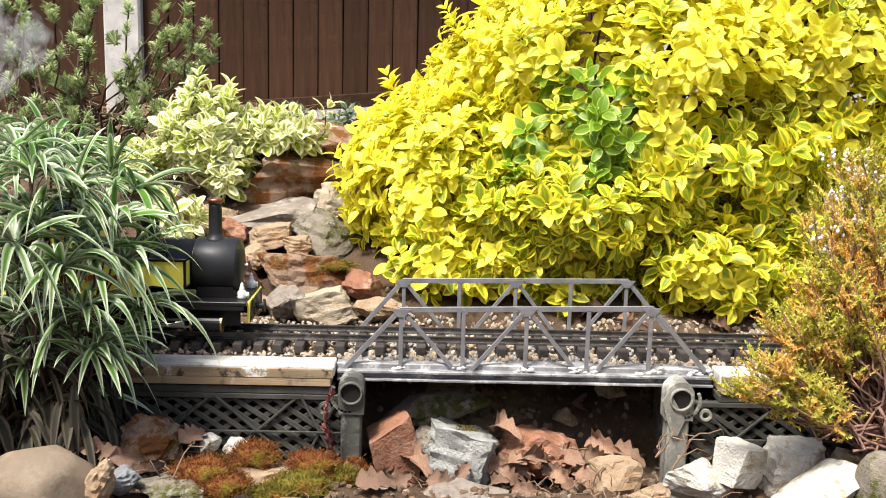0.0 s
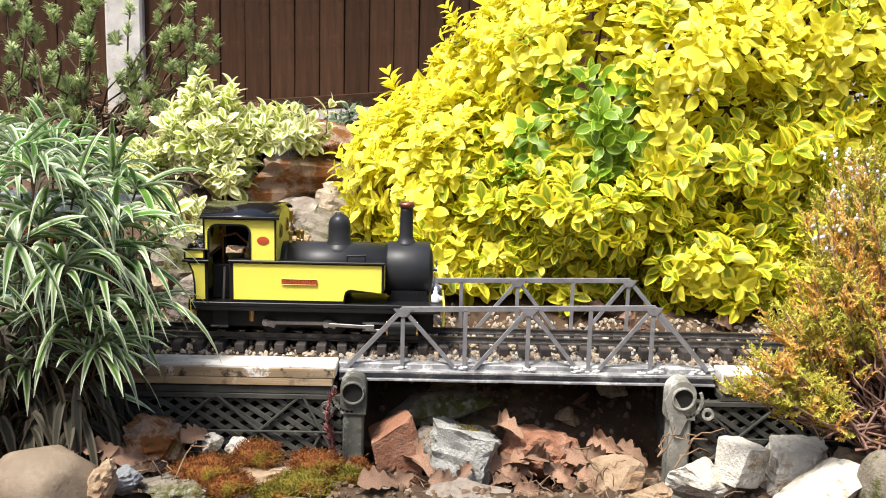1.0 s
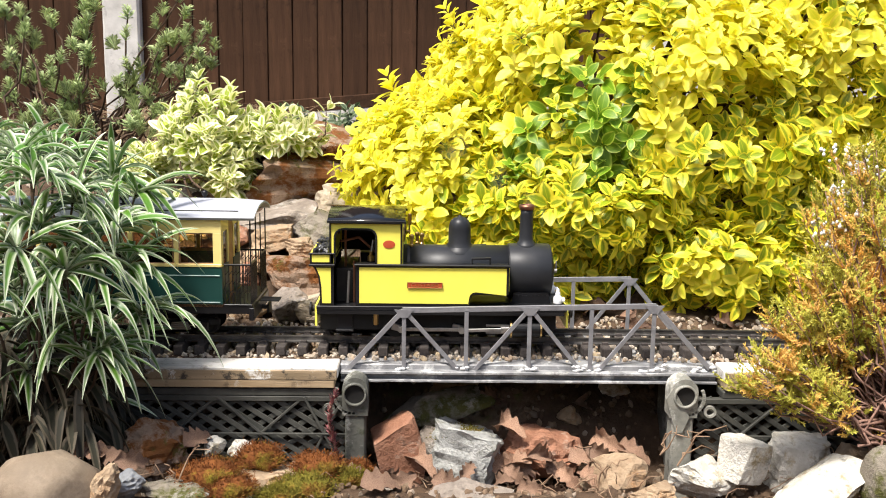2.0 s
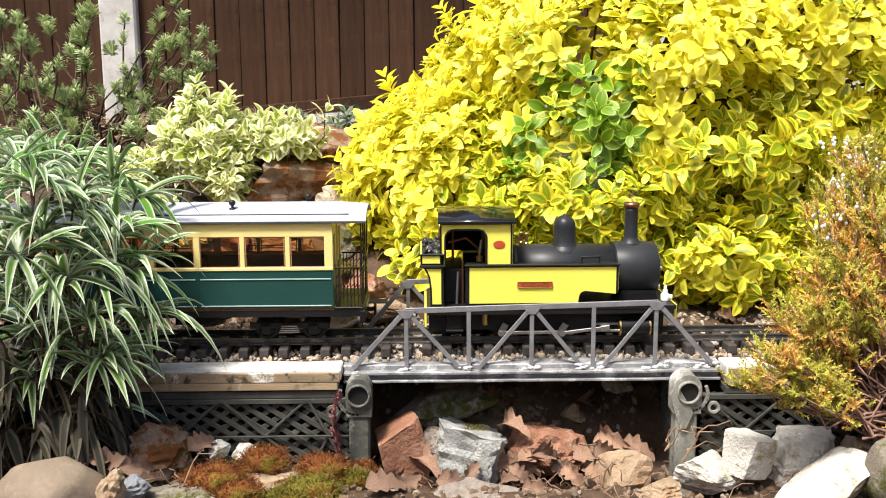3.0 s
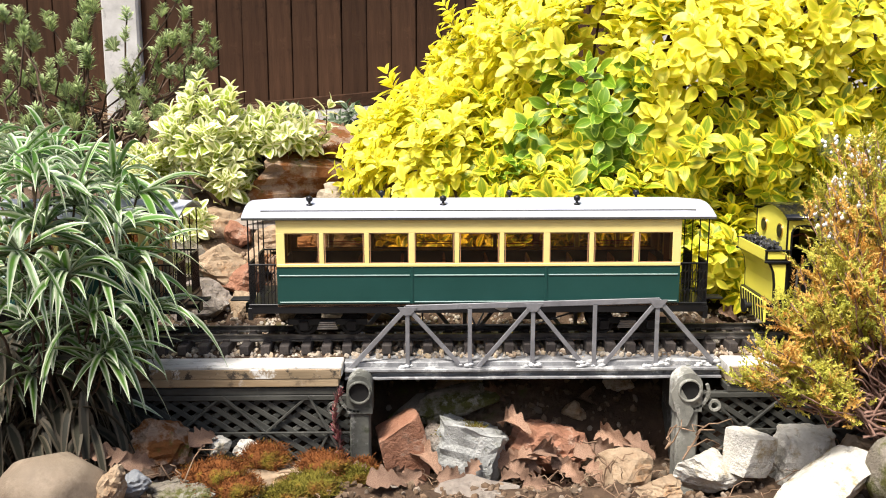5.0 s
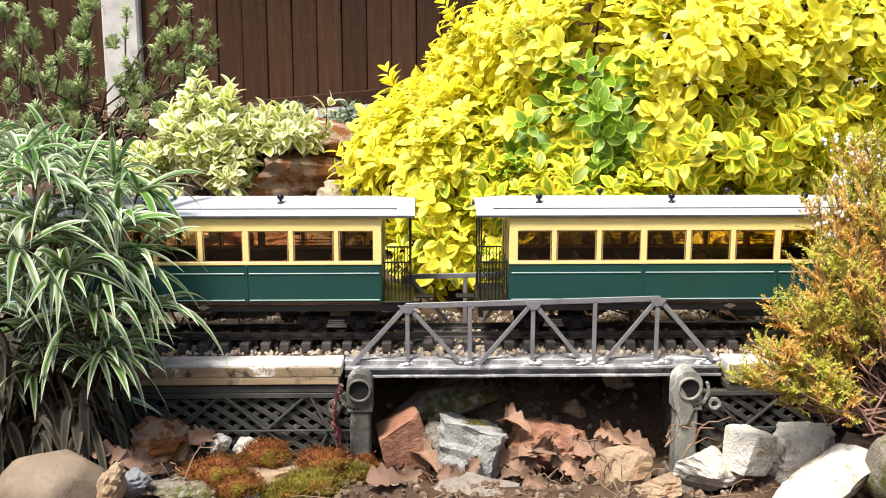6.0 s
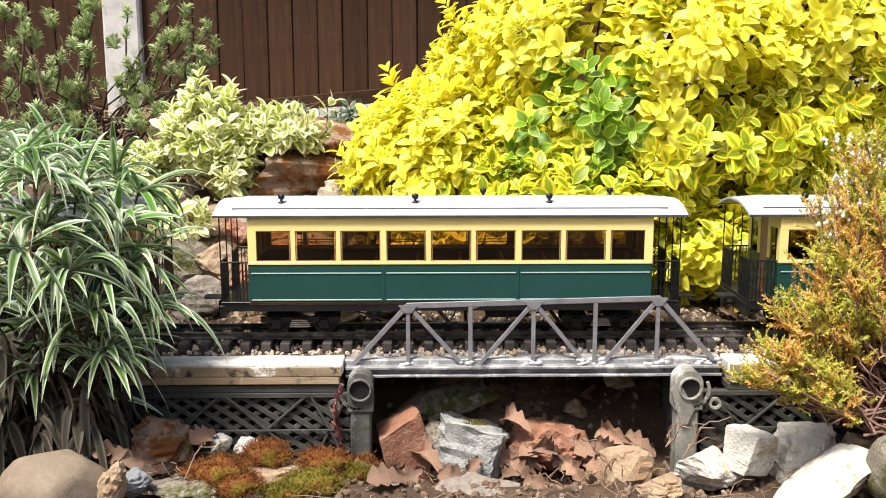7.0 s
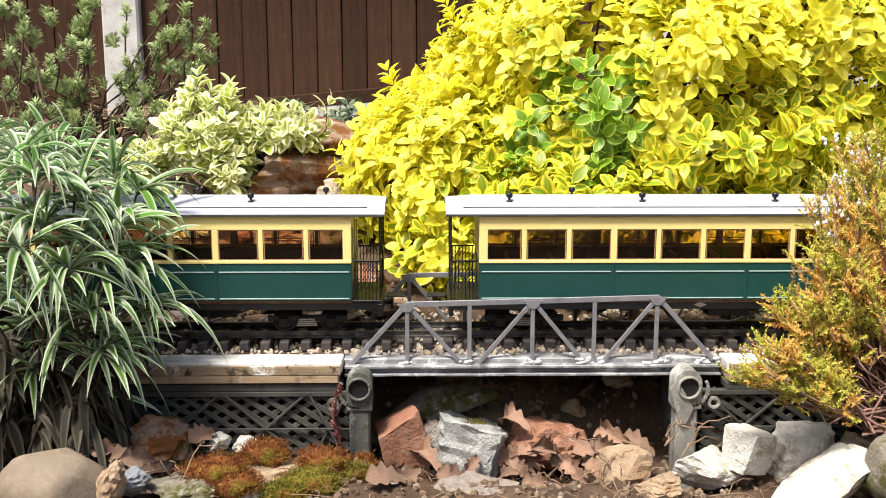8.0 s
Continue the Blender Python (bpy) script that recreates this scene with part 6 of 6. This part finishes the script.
def sprig(r, at, d, length, count=26, leaf=0.0042):
    """Needle matrices set round a short shoot."""
    d = Vector(d).normalized()
    side = d.orthogonal().normalized()
    out = []
    for k in range(count):
        s = (k + r.random()) / count
        a = r.uniform(0, math.tau)
        rad = side * math.cos(a) + d.cross(side) * math.sin(a)
        q = d * 0.75 + rad * r.uniform(0.4, 0.9)
        m = np.eye(4)
        m[:3, :3] = frame_of(q, d) * leaf * r.uniform(0.7, 1.3) * (1.1 - 0.4 * s)
        m[:3, 3] = Vector(at) + d * length * s
        out.append(m)
    return out


def heather():
    r = random.Random(14)
    b = thing("heather", label="straggly olive and orange heather bush with small white flowers", category="heather")
    base = Vector((0.4281, -0.1700, -0.0659))
    spots = []
    for (c, rad, n) in (((0.3510, -0.1600, 0.1555), (0.055, 0.07, 0.075), 50), ((0.3298, -0.1800, 0.0882), (0.055, 0.06, 0.055), 46), ((0.3665, -0.1400, 0.2175), (0.04, 0.05, 0.05), 20), ((0.3862, -0.1200, 0.2419), (0.05, 0.05, 0.035), 12), ((0.2896, -0.2000, 0.0602), (0.035, 0.04, 0.04), 13),
                        ((0.2453, -0.2200, 0.0204), (0.036, 0.03, 0.026), 15), ((0.2222, -0.2200, 0.0008), (0.02, 0.02, 0.018), 6), ((0.3050, -0.2000, -0.0041), (0.045, 0.04, 0.03), 22), ((0.4200, -0.1600, 0.1117), (0.06, 0.08, 0.12), 50), ((0.4223, -0.1600, 0.0323), (0.06, 0.07, 0.06), 24), ((0.2599, -0.2000, 0.0786), (0.014, 0.02, 0.025), 5), ((0.3929, -0.1600, -0.0635), (0.04, 0.04, 0.025), 14)):
        for _ in range(n):
            u = Vector((r.gauss(0, 1), r.gauss(0, 1), r.gauss(0, 1))).normalized() * r.random() ** 0.45
            spots.append(Vector(c) + Vector((u.x * rad[0], u.y * rad[1], u.z * rad[2])))
    green, tip, runs, flowers = [], [], [], []
    for p in spots:
        a = base + Vector((r.gauss(0, 0.025), r.gauss(0, 0.03), r.uniform(-0.02, 0.02)))
        path = bend(r, a, p, 7, 0.07, -0.06)
        runs.append((path, r.uniform(0.0014, 0.0028), 0.0006))
        for k in range(15):
            s = r.uniform(0.62, 1.0) if k else 1.0
            i = min(len(path) - 2, int(s * (len(path) - 1)))
            at = path[i].lerp(path[i + 1], s * (len(path) - 1) - i)
            d = (path[i + 1] - path[i]).normalized() * 0.5 + Vector((r.gauss(-0.1, 0.6), r.gauss(0, 0.6), r.gauss(0.55, 0.45)))
            ln = r.uniform(0.014, 0.03)
            orange = noise.noise(at * 28) + 0.5 * r.random() > 0.36
            (tip if orange else green).extend(sprig(r, at, d, ln, 26, 0.005))
            if p.z > 0.14 and p.y > -0.15 and r.random() < 0.12:
                q = at + d.normalized() * ln
                for _ in range(r.randint(3, 7)):
                    flowers.append(q + Vector((r.gauss(0, 0.004), r.gauss(0, 0.004), r.gauss(0, 0.006))))
    for p in r.sample(spots, 40):
        a = base + Vector((r.gauss(0, 0.03), r.gauss(0, 0.03), 0))
        runs.append((bend(r, a, a.lerp(p, r.uniform(0.5, 0.85)), 7, 0.16, -0.08), 0.0022, 0.0008))
    twig_mesh("branchwork", runs, M_BARK_RED, b, 5)
    scatter("foliage", NEEDLE, green, L_HEATH, b, "olive green needles")
    scatter("tip_foliage", NEEDLE, tip, L_HEATH_TIP, b, "orange needles")
    bm = bmesh.new()
    bmesh.ops.create_icosphere(bm, subdivisions=1, radius=1)
    bv = np.array([v.co[:] for v in bm.verts]); bf = [tuple(v.index for v in f.verts) for f in bm.faces]
    bm.free()
    vs = np.concatenate([bv * (0.0019, 0.0019, 0.0025) * r.uniform(0.8, 1.3) + np.array(p) for p in flowers])
    tagged(sheet("blossom", vs.tolist(), [tuple(i + k * len(bv) for i in f) for k in range(len(flowers)) for f in bf], M_LAMPWHITE, b, smooth=True), "tiny white bell flowers", kind="stuff")


heather()


# ---- grey-green shrub by the fence ----
def sage():
    r = random.Random(31)
    b = thing("grey_green_shrub", label="leggy grey-green feathery shrub with bare brown stems", category="shrub")
    base = Vector((-0.9399, 0.9500, 0.1200))
    base.z = height(base.x, base.y)
    tufts = [(-0.9911, 0.9000, 0.4548), (-0.8984, 0.8500, 0.3611), (-0.8493, 0.9000, 0.3997), (-0.8745, 0.9500, 0.3526), (-0.8589, 0.9000, 0.4667), (-0.8285, 0.9000, 0.4769), (-0.7504, 0.8500, 0.4543), (-0.6788, 0.8500, 0.4020), (-0.6496, 0.9500, 0.4258), (-0.5890, 0.9000, 0.4306), (-0.5835, 0.9000, 0.3915), (-0.5958, 0.9200, 0.3533), (-0.6453, 0.9000, 0.3299), (-0.7512, 0.8500, 0.3475), (-0.7059, 0.9000, 0.3403), (-0.6990, 0.9000, 0.3740), (-0.8306, 0.8000, 0.2232), (-0.6922, 0.8000, 0.2501), (-1.0270, 1.0000, 0.4367), (-1.0607, 1.0000, 0.3924), (-0.9753, 1.0000, 0.3260)]
    tufts += [(-1.0123, 1.0000, 0.3501), (-1.0716, 1.0500, 0.3408), (-0.9644, 0.9000, 0.2525), (-1.0654, 1.0000, 0.2984), (-1.1216, 1.0000, 0.4279), (-1.1145, 1.0000, 0.3285), (-0.9037, 0.9000, 0.2480), (-0.7396, 0.8000, 0.2256), (-0.6612, 0.9500, 0.4618), (-0.6503, 0.9500, 0.3892), (-1.0694, 1.0000, 0.4663), (-0.9260, 0.9000, 0.2959), (-0.8713, 0.9000, 0.2973), (-0.9957, 0.9000, 0.2334), (-1.0240, 0.8500, 0.2103), (-0.9759, 1.0000, 0.4567), (-0.9203, 1.0000, 0.4335), (-0.6666, 0.9500, 0.4977), (-0.7979, 0.9000, 0.3113), (-0.7556, 0.9000, 0.3004), (-0.7112, 0.8500, 0.2898)]
    runs, leaves = [], []
    for p in tufts:
        p = Vector(p)
        a = base + Vector((r.uniform(-0.1, 0.16), r.uniform(-0.08, 0.08), 0))
        path = bend(r, a, p, 8, 0.07, -0.06)
        runs.append((path, 0.0042, 0.0018))
        for k in range(3):
            q = p if k == 0 else path[-2].lerp(p, r.random()) + Vector((r.gauss(0, 0.014), r.gauss(0, 0.014), r.gauss(-0.01, 0.012)))
            leaves += sprig(r, q - Vector((0, 0, 0.014)), Vector((r.gauss(0, 0.3), r.gauss(0, 0.3), 1)), 0.03, 75, 0.019 * r.uniform(0.8, 1.25))
        for k in range(2):
            i = r.randint(3, 6)
            leaves += sprig(r, path[i], Vector((r.gauss(0, 0.6), r.gauss(0, 0.6), 1)), 0.025, 10, 0.013)
    for k in range(14):
        a = base + Vector((r.uniform(-0.1, 0.25), r.uniform(-0.1, 0.1), 0.01))
        runs.append((bend(r, a, a + Vector((r.uniform(-0.25, 0.3), r.uniform(-0.15, 0.15), r.uniform(0.06, 0.22))), 7, 0.14), 0.004, 0.0015))
    twig_mesh("branchwork", runs, M_BARK, b)
    scatter("foliage", FINE, leaves, L_SAGE, b)


sage()


# ---- ground litter ----
def oak_form():
    """A lobed leaf blade, curled, one unit long."""
    v, f = [], []
    n = 25
    for k in range(n):
        s = k / (n - 1)
        w = 0.3 * math.sin(math.pi * min(1, s * 0.9 + 0.08)) ** 0.7 * (0.8 + 0.2 * math.cos(s * 4.2 * math.tau))
        w = max(w, 0.012) if s > 0.1 else 0.014
        z = 0.2 * math.sin(s * 3.4) - 0.1 * s
        for u in (-1, -0.5, 0, 0.5, 1):
            v.append((s - 0.5, u * w, z + 0.75 * w * u * u + 0.05 * math.sin(5 * u + 9 * s)))
    for k in range(n - 1):
        for j in range(4):
            a = k * 5 + j
            f.append((a, a + 1, a + 6, a + 5))
    return v, f


def litter():
    r = random.Random(77)
    v, f = oak_form()
    base = None
    spots = [(-0.1252, -0.1, -0.144), (-0.1642, -0.12, -0.1534), (-0.0164, -0.07, -0.1084), (0.1087, -0.07, -0.1241), (-0.0083, -0.1, -0.141), (0.0501, -0.13, -0.1469), (-0.0714, -0.11, -0.1474), (0.0305, -0.15, -0.1558), (0.1356, -0.08, -0.1353), (-0.0282, -0.13, -0.15), (0.016, -0.1, -0.1338)]
    spots += [(0.0014, -0.14, -0.1566), (-0.0388, 0.02, -0.1021), (0.0852, 0.03, -0.1062), (0.091, -0.09, -0.131), (-0.0972, -0.17, -0.1529), (-0.4716, -0.2, -0.0932), (-0.493, -0.2, -0.0864), (-0.4501, -0.2, -0.1), (-0.1743, -0.2, -0.1387), (0.0718, -0.1, -0.1342), (-0.3932, -0.13, -0.1008)]
    spots += [(r.uniform(-0.03, 0.1), r.uniform(-0.15, -0.07), -0.15) for _ in range(8)] + [(r.uniform(-0.18, -0.03), r.uniform(-0.16, -0.1), -0.16) for _ in range(6)] + [(r.uniform(-0.5, -0.2), r.uniform(-0.24, -0.12), -0.14) for _ in range(6)]
    spots += [(r.uniform(-0.15, 0.45), r.uniform(0.09, 0.2), -0.02) for _ in range(9)]
    for k, p in enumerate(spots):
        p = Vector(p)
        p.z = max(p.z, height(p.x, p.y) + 0.006)
        s = r.uniform(0.034, 0.052)
        m = Matrix.Translation(p) @ pose(0, 0, 0, r.uniform(20, 75), r.uniform(-35, 35), r.uniform(-60, 60)) @ Matrix.Diagonal((s, s * r.uniform(0.8, 1.2), s * r.uniform(0.6, 1.4), 1))
        if base is None:
            base = sheet("dead_leaf", v, f, M_OAK, smooth=True)
            ob = base
        else:
            ob = new("dead_leaf", base.data)
        ob.matrix_world = m
        tagged(ob, "curled brown dry oak leaf on the soil", "leaf", "fallen oak leaves")
    runs = []
    for k in range(230):
        x, y = r.uniform(-0.5, 0.6), r.uniform(-0.33, -0.11)
        if r.random() < 0.4:
            x = r.uniform(0.0, 0.45)
        a = Vector((x, y, height(x, y) + r.uniform(0.002, 0.012)))
        l = r.uniform(0.015, 0.06)
        t = r.uniform(0, math.tau)
        runs.append((bend(r, a, a + Vector((math.cos(t) * l, math.sin(t) * l * 0.6, r.uniform(0, 0.02))), 4, 0.15, 0.1), 0.0007, 0.0004))
    for px in ((0.0765, -0.1800, -0.1385), (0.0856, -0.1700, -0.1276), (0.1802, -0.1300, -0.1289), (0.1615, -0.1200, -0.1190), (-0.3933, -0.2200, -0.1147)):
        a = Vector(px)
        for k in range(3):
            runs.append((bend(r, a, a + Vector((r.uniform(-0.05, 0.06), r.uniform(-0.02, 0.02), r.uniform(0.01, 0.05))), 6, 0.2, 0.25), 0.0012, 0.0006))
    tagged(twig_mesh("litter", runs, M_TWIG, None, 4), "thin dry stalks and twigs lying on the soil", "twigs", kind="stuff")
    # straw at the foot of the fence
    runs = []
    for k in range(1500):
        x, y = r.uniform(-1.15, -0.55), r.uniform(0.85, 2.25)
        a = Vector((x, y, height(x, y)))
        l = r.uniform(0.03, 0.1)
        runs.append(([a, a + Vector((r.gauss(0, 0.4) * l, r.gauss(0, 0.3) * l, l * r.uniform(0.2, 0.8))), a + Vector((r.gauss(0, 0.8) * l, r.gauss(0, 0.5) * l, l * r.uniform(0.1, 0.9)))], 0.0012, 0.0006))
    tagged(twig_mesh("dry_grass", runs, M_STRAW, None, 3), "dry straw-coloured grass before the fence", "grass", kind="stuff")


litter()


def moss(at, size, material, label, seed, n=2200):
    """A cushion with a furry coat of short blades."""
    r = random.Random(seed)
    size = [0.82 * v for v in size]
    b = thing("moss_cushion", pose(*at), label=label, category="moss", group="moss cushions")
    bm = bmesh.new()
    bmesh.ops.create_icosphere(bm, subdivisions=3, radius=1.0)
    for v in bm.verts:
        p = v.co.copy()
        k = 1 + 0.35 * noise.noise(p * 2.1 + Vector((seed, 0, 0))) + 0.12 * noise.noise(p * 7 + Vector((seed, 0, 0)))
        v.co = Vector((p.x * size[0] / 2 * k, p.y * size[1] / 2 * k, p.z * size[2] / 2 * k))
    coat = []
    vs = [(v.co.copy(), v.normal.copy()) for v in bm.verts if v.co.z > -size[2] * 0.2]
    part("cushion", bm, material, b, smooth=True)
    for _ in range(n):
        p, q = r.choice(vs)
        p = p + Vector((r.gauss(0, 0.004), r.gauss(0, 0.004), r.gauss(0, 0.001)))
        m = np.eye(4)
        m[:3, :3] = frame_of(q + Vector((r.gauss(0, 0.5), r.gauss(0, 0.5), 0.5)), (r.gauss(0, 1), r.gauss(0, 1), 0.3)) * r.uniform(0.0028, 0.0055)
        m[:3, 3] = p
        coat.append(m)
    scatter("fuzz", FINE, coat, material, b)


for k, (at, size, m, label) in enumerate([
    ((-0.3629, -0.2000, -0.1149), (0.085, 0.06, 0.04), M_MOSS, "russet and green moss cushion on the soil"), ((-0.3166, -0.1500, -0.1145), (0.06, 0.05, 0.035), M_MOSS, "russet moss cushion before the lattice"), ((-0.3381, -0.2200, -0.1216), (0.06, 0.05, 0.03), M_MOSS, "russet moss cushion on the soil"),
    ((-0.2575, -0.2000, -0.1290), (0.07, 0.05, 0.035), M_MOSS_GREEN, "olive green moss cushion at the front"), ((-0.2475, -0.1500, -0.1250), (0.07, 0.05, 0.035), M_MOSS, "russet moss cushion by the pier"), ((-0.2116, -0.1600, -0.1375), (0.042, 0.04, 0.03), M_MOSS_GREEN, "olive moss cushion at the pier's foot"),
    ((-0.2858, -0.2200, -0.1311), (0.05, 0.04, 0.025), M_MOSS_GREEN, "olive green moss cushion at the front"), ((-0.2026, -0.1300, -0.1397), (0.035, 0.03, 0.03), M_MOSS, "russet moss cushion against the pier"), ((-0.2737, 0.2200, 0.0424), (0.1, 0.06, 0.02), M_MOSS_GREEN, "olive moss on top of a rock"), ((-0.0832, -0.0600, -0.1165), (0.06, 0.04, 0.015), M_MOSS_GREEN, "olive moss on a grey stone"), ((-0.3630, 0.5300, 0.1816), (0.12, 0.09, 0.035), M_MOSS, "russet moss on the large rock"), ((-0.2725, 0.5500, 0.1906), (0.13, 0.09, 0.03), M_MOSS, "russet moss on top of the rock")]):
    moss(at, size, m, label, k + 1)


def succulent():
    r = random.Random(6)
    b = thing("red_succulent_spike", label="upright dusky red succulent stalk before the pier", category="succulent")
    path = [Vector(p) for p in ((-0.2204, -0.1350, -0.1400), (-0.2293, -0.1350, -0.1062), (-0.2361, -0.1350, -0.0783), (-0.2343, -0.1350, -0.0540), (-0.2282, -0.1300, -0.0382))]
    twig_mesh("stalk", [(path, 0.0018, 0.001)], M_BARK_RED, b)
    leaves = []
    for a, c in zip(path, path[1:]):
        leaves += sprig(r, a, c - a, (c - a).length, 46, 0.0105 if a.z < -0.09 else 0.0085)
    scatter("foliage", NEEDLE, leaves, L_SEDUM, b)


succulent()


# ---- drifting exhaust ----
def haze_material(name, most):
    m, nt, b = nodes_of(name)
    t = nt.nodes.new("ShaderNodeBsdfTransparent")
    d = nt.nodes.new("ShaderNodeBsdfDiffuse")
    d.inputs["Color"].default_value = (0.75, 0.76, 0.78, 1)
    mx = nt.nodes.new("ShaderNodeMixShader")
    nt.links.new(ramp(nt, noise_of(nt, 28, 5, 0.6), [(0.42, (0, 0, 0)), (0.75, (most, most, most))]), mx.inputs[0])
    nt.links.new(t.outputs[0], mx.inputs[1])
    nt.links.new(d.outputs[0], mx.inputs[2])
    nt.links.new(mx.outputs[0], nt.nodes["Material Output"].inputs["Surface"])
    return m


M_HAZE = haze_material("thin_exhaust_steam", 0.2)
M_WISP = haze_material("faint_exhaust_steam", 0.025)


def puff(seed, size, material):
    """A thin wisp of steam: nested ragged shells."""
    bm = bmesh.new()
    for k in range(3):
        bmesh.ops.create_icosphere(bm, subdivisions=3, radius=size * (0.45 + 0.28 * k))
    for v in bm.verts:
        v.co *= 1 + 0.55 * noise.noise(v.co / size * 1.6 + Vector((seed * 4.1, 0, 0)))
        v.co.z *= 1.3
    ob = part("steam_puff", bm, material, smooth=True)
    return tagged(ob, "thin grey wisp of drifting exhaust steam", "steam", "exhaust steam")


# size, where it is at the start and the end
PUFFS = [(puff(1, 0.034, M_HAZE), (-0.66, 0.0, 0.34), (-0.75, 0.3, 2.6)), (puff(2, 0.024, M_HAZE), (-0.62, 0.02, 0.36), (-0.4, 0.5, 2.4)), (puff(3, 0.03, M_HAZE), (-0.68, 0.03, 0.38), (-0.9, 0.3, 2.8))]
TRAIL = [(puff(4, 0.011, M_WISP), 0.0), (puff(5, 0.015, M_WISP), 0.35), (puff(6, 0.018, M_WISP), 0.75)]


# ---- what moves ----
# seconds, and where the left end of the locomotive's tank stands
RUN = [(0, -0.5985), (0.5, -0.4728), (0.7, -0.4244), (1, -0.3573), (1.5, -0.2715), (1.7, -0.2425), (2.8, -0.1), (3, -0.0692), (3.5, 0.0195), (4, 0.1254), (4.5, 0.2304), (4.7, 0.2756),
       (5.8, 0.58), (6, 0.6424), (6.5, 0.8045), (7, 0.9755), (7.5, 1.1235), (8, 1.2597)]
COUPLED = (0.09, -0.4185, -1.0725, -1.7265)   # locomotive and coach centres, from there


def along(t):
    """A smooth curve through RUN."""
    n = len(RUN)
    k = max(0, min(n - 2, next((i for i in range(n - 1) if t <= RUN[i + 1][0]), n - 2)))
    def slope(i):
        a, b = RUN[max(0, i - 1)], RUN[min(n - 1, i + 1)]
        return (b[1] - a[1]) / (b[0] - a[0])
    (t0, x0), (t1, x1) = RUN[k], RUN[k + 1]
    h = t1 - t0
    u = (t - t0) / h
    return x0 * (2 * u ** 3 - 3 * u ** 2 + 1) + h * slope(k) * (u ** 3 - 2 * u ** 2 + u) + x1 * (3 * u ** 2 - 2 * u ** 3) + h * slope(k + 1) * (u ** 3 - u ** 2)


def motions():
    times = [k / 10 for k in range(81)]
    fine = [k / 30 for k in range(241)]
    walk(LOCO, [(t, pose(along(t) + COUPLED[0], 0, 0)) for t in times])
    for c, d in zip(COACHES, COUPLED[1:]):
        walk(c, [(t, pose(along(t) + d, 0, 0)) for t in times])
        for w in [o for o in c.children if o.name.startswith("wheelset")]:
            x = w.location.x
            walk(w, [(t, pose(x, 0, 0.0145, 0, math.degrees(along(t) / 0.0145), 0)) for t in fine])
    for w, x in LOCO_WHEELS:
        walk(w, [(t, pose(x, 0, 0.0165, 0, math.degrees(along(t) / 0.0165), 0)) for t in fine])
    for ob, a, b in PUFFS:
        a, b = Vector(a), Vector(b)
        walk(ob, [(t, pose(*a.lerp(b, t / 8 * (1.6 - 0.6 * t / 8)), 0, 0, 20 * t)) for t in (0, 2, 4, 6, 8)])
    for ob, lag in TRAIL:
        walk(ob, [(t, pose(along(max(0, t - lag)) + 0.208 + 0.02 * lag, 0.004 + 0.03 * lag, 0.176 + 0.085 * lag + 0.008 * math.sin(3 * t + lag), 0, 0, 25 * t)) for t in times])
    for s, cr, con in LOCO_RODS:
        q = 0 if s < 0 else -90
        rows, rows2 = [], []
        for t in fine:
            a = along(t) / 0.0165 + radians(q)
            c, sn = 0.0075 * math.cos(a), -0.0075 * math.sin(a)
            rows.append((t, pose(-0.01 + c, s * 0.0435, 0.0165 + sn)))
            rows2.append((t, pose(0.028 + c, s * 0.048, 0.0165 + sn, 0, math.degrees(math.asin(sn / 0.055)), 0)))
        walk(cr, rows)
        walk(con, rows2)


motions()
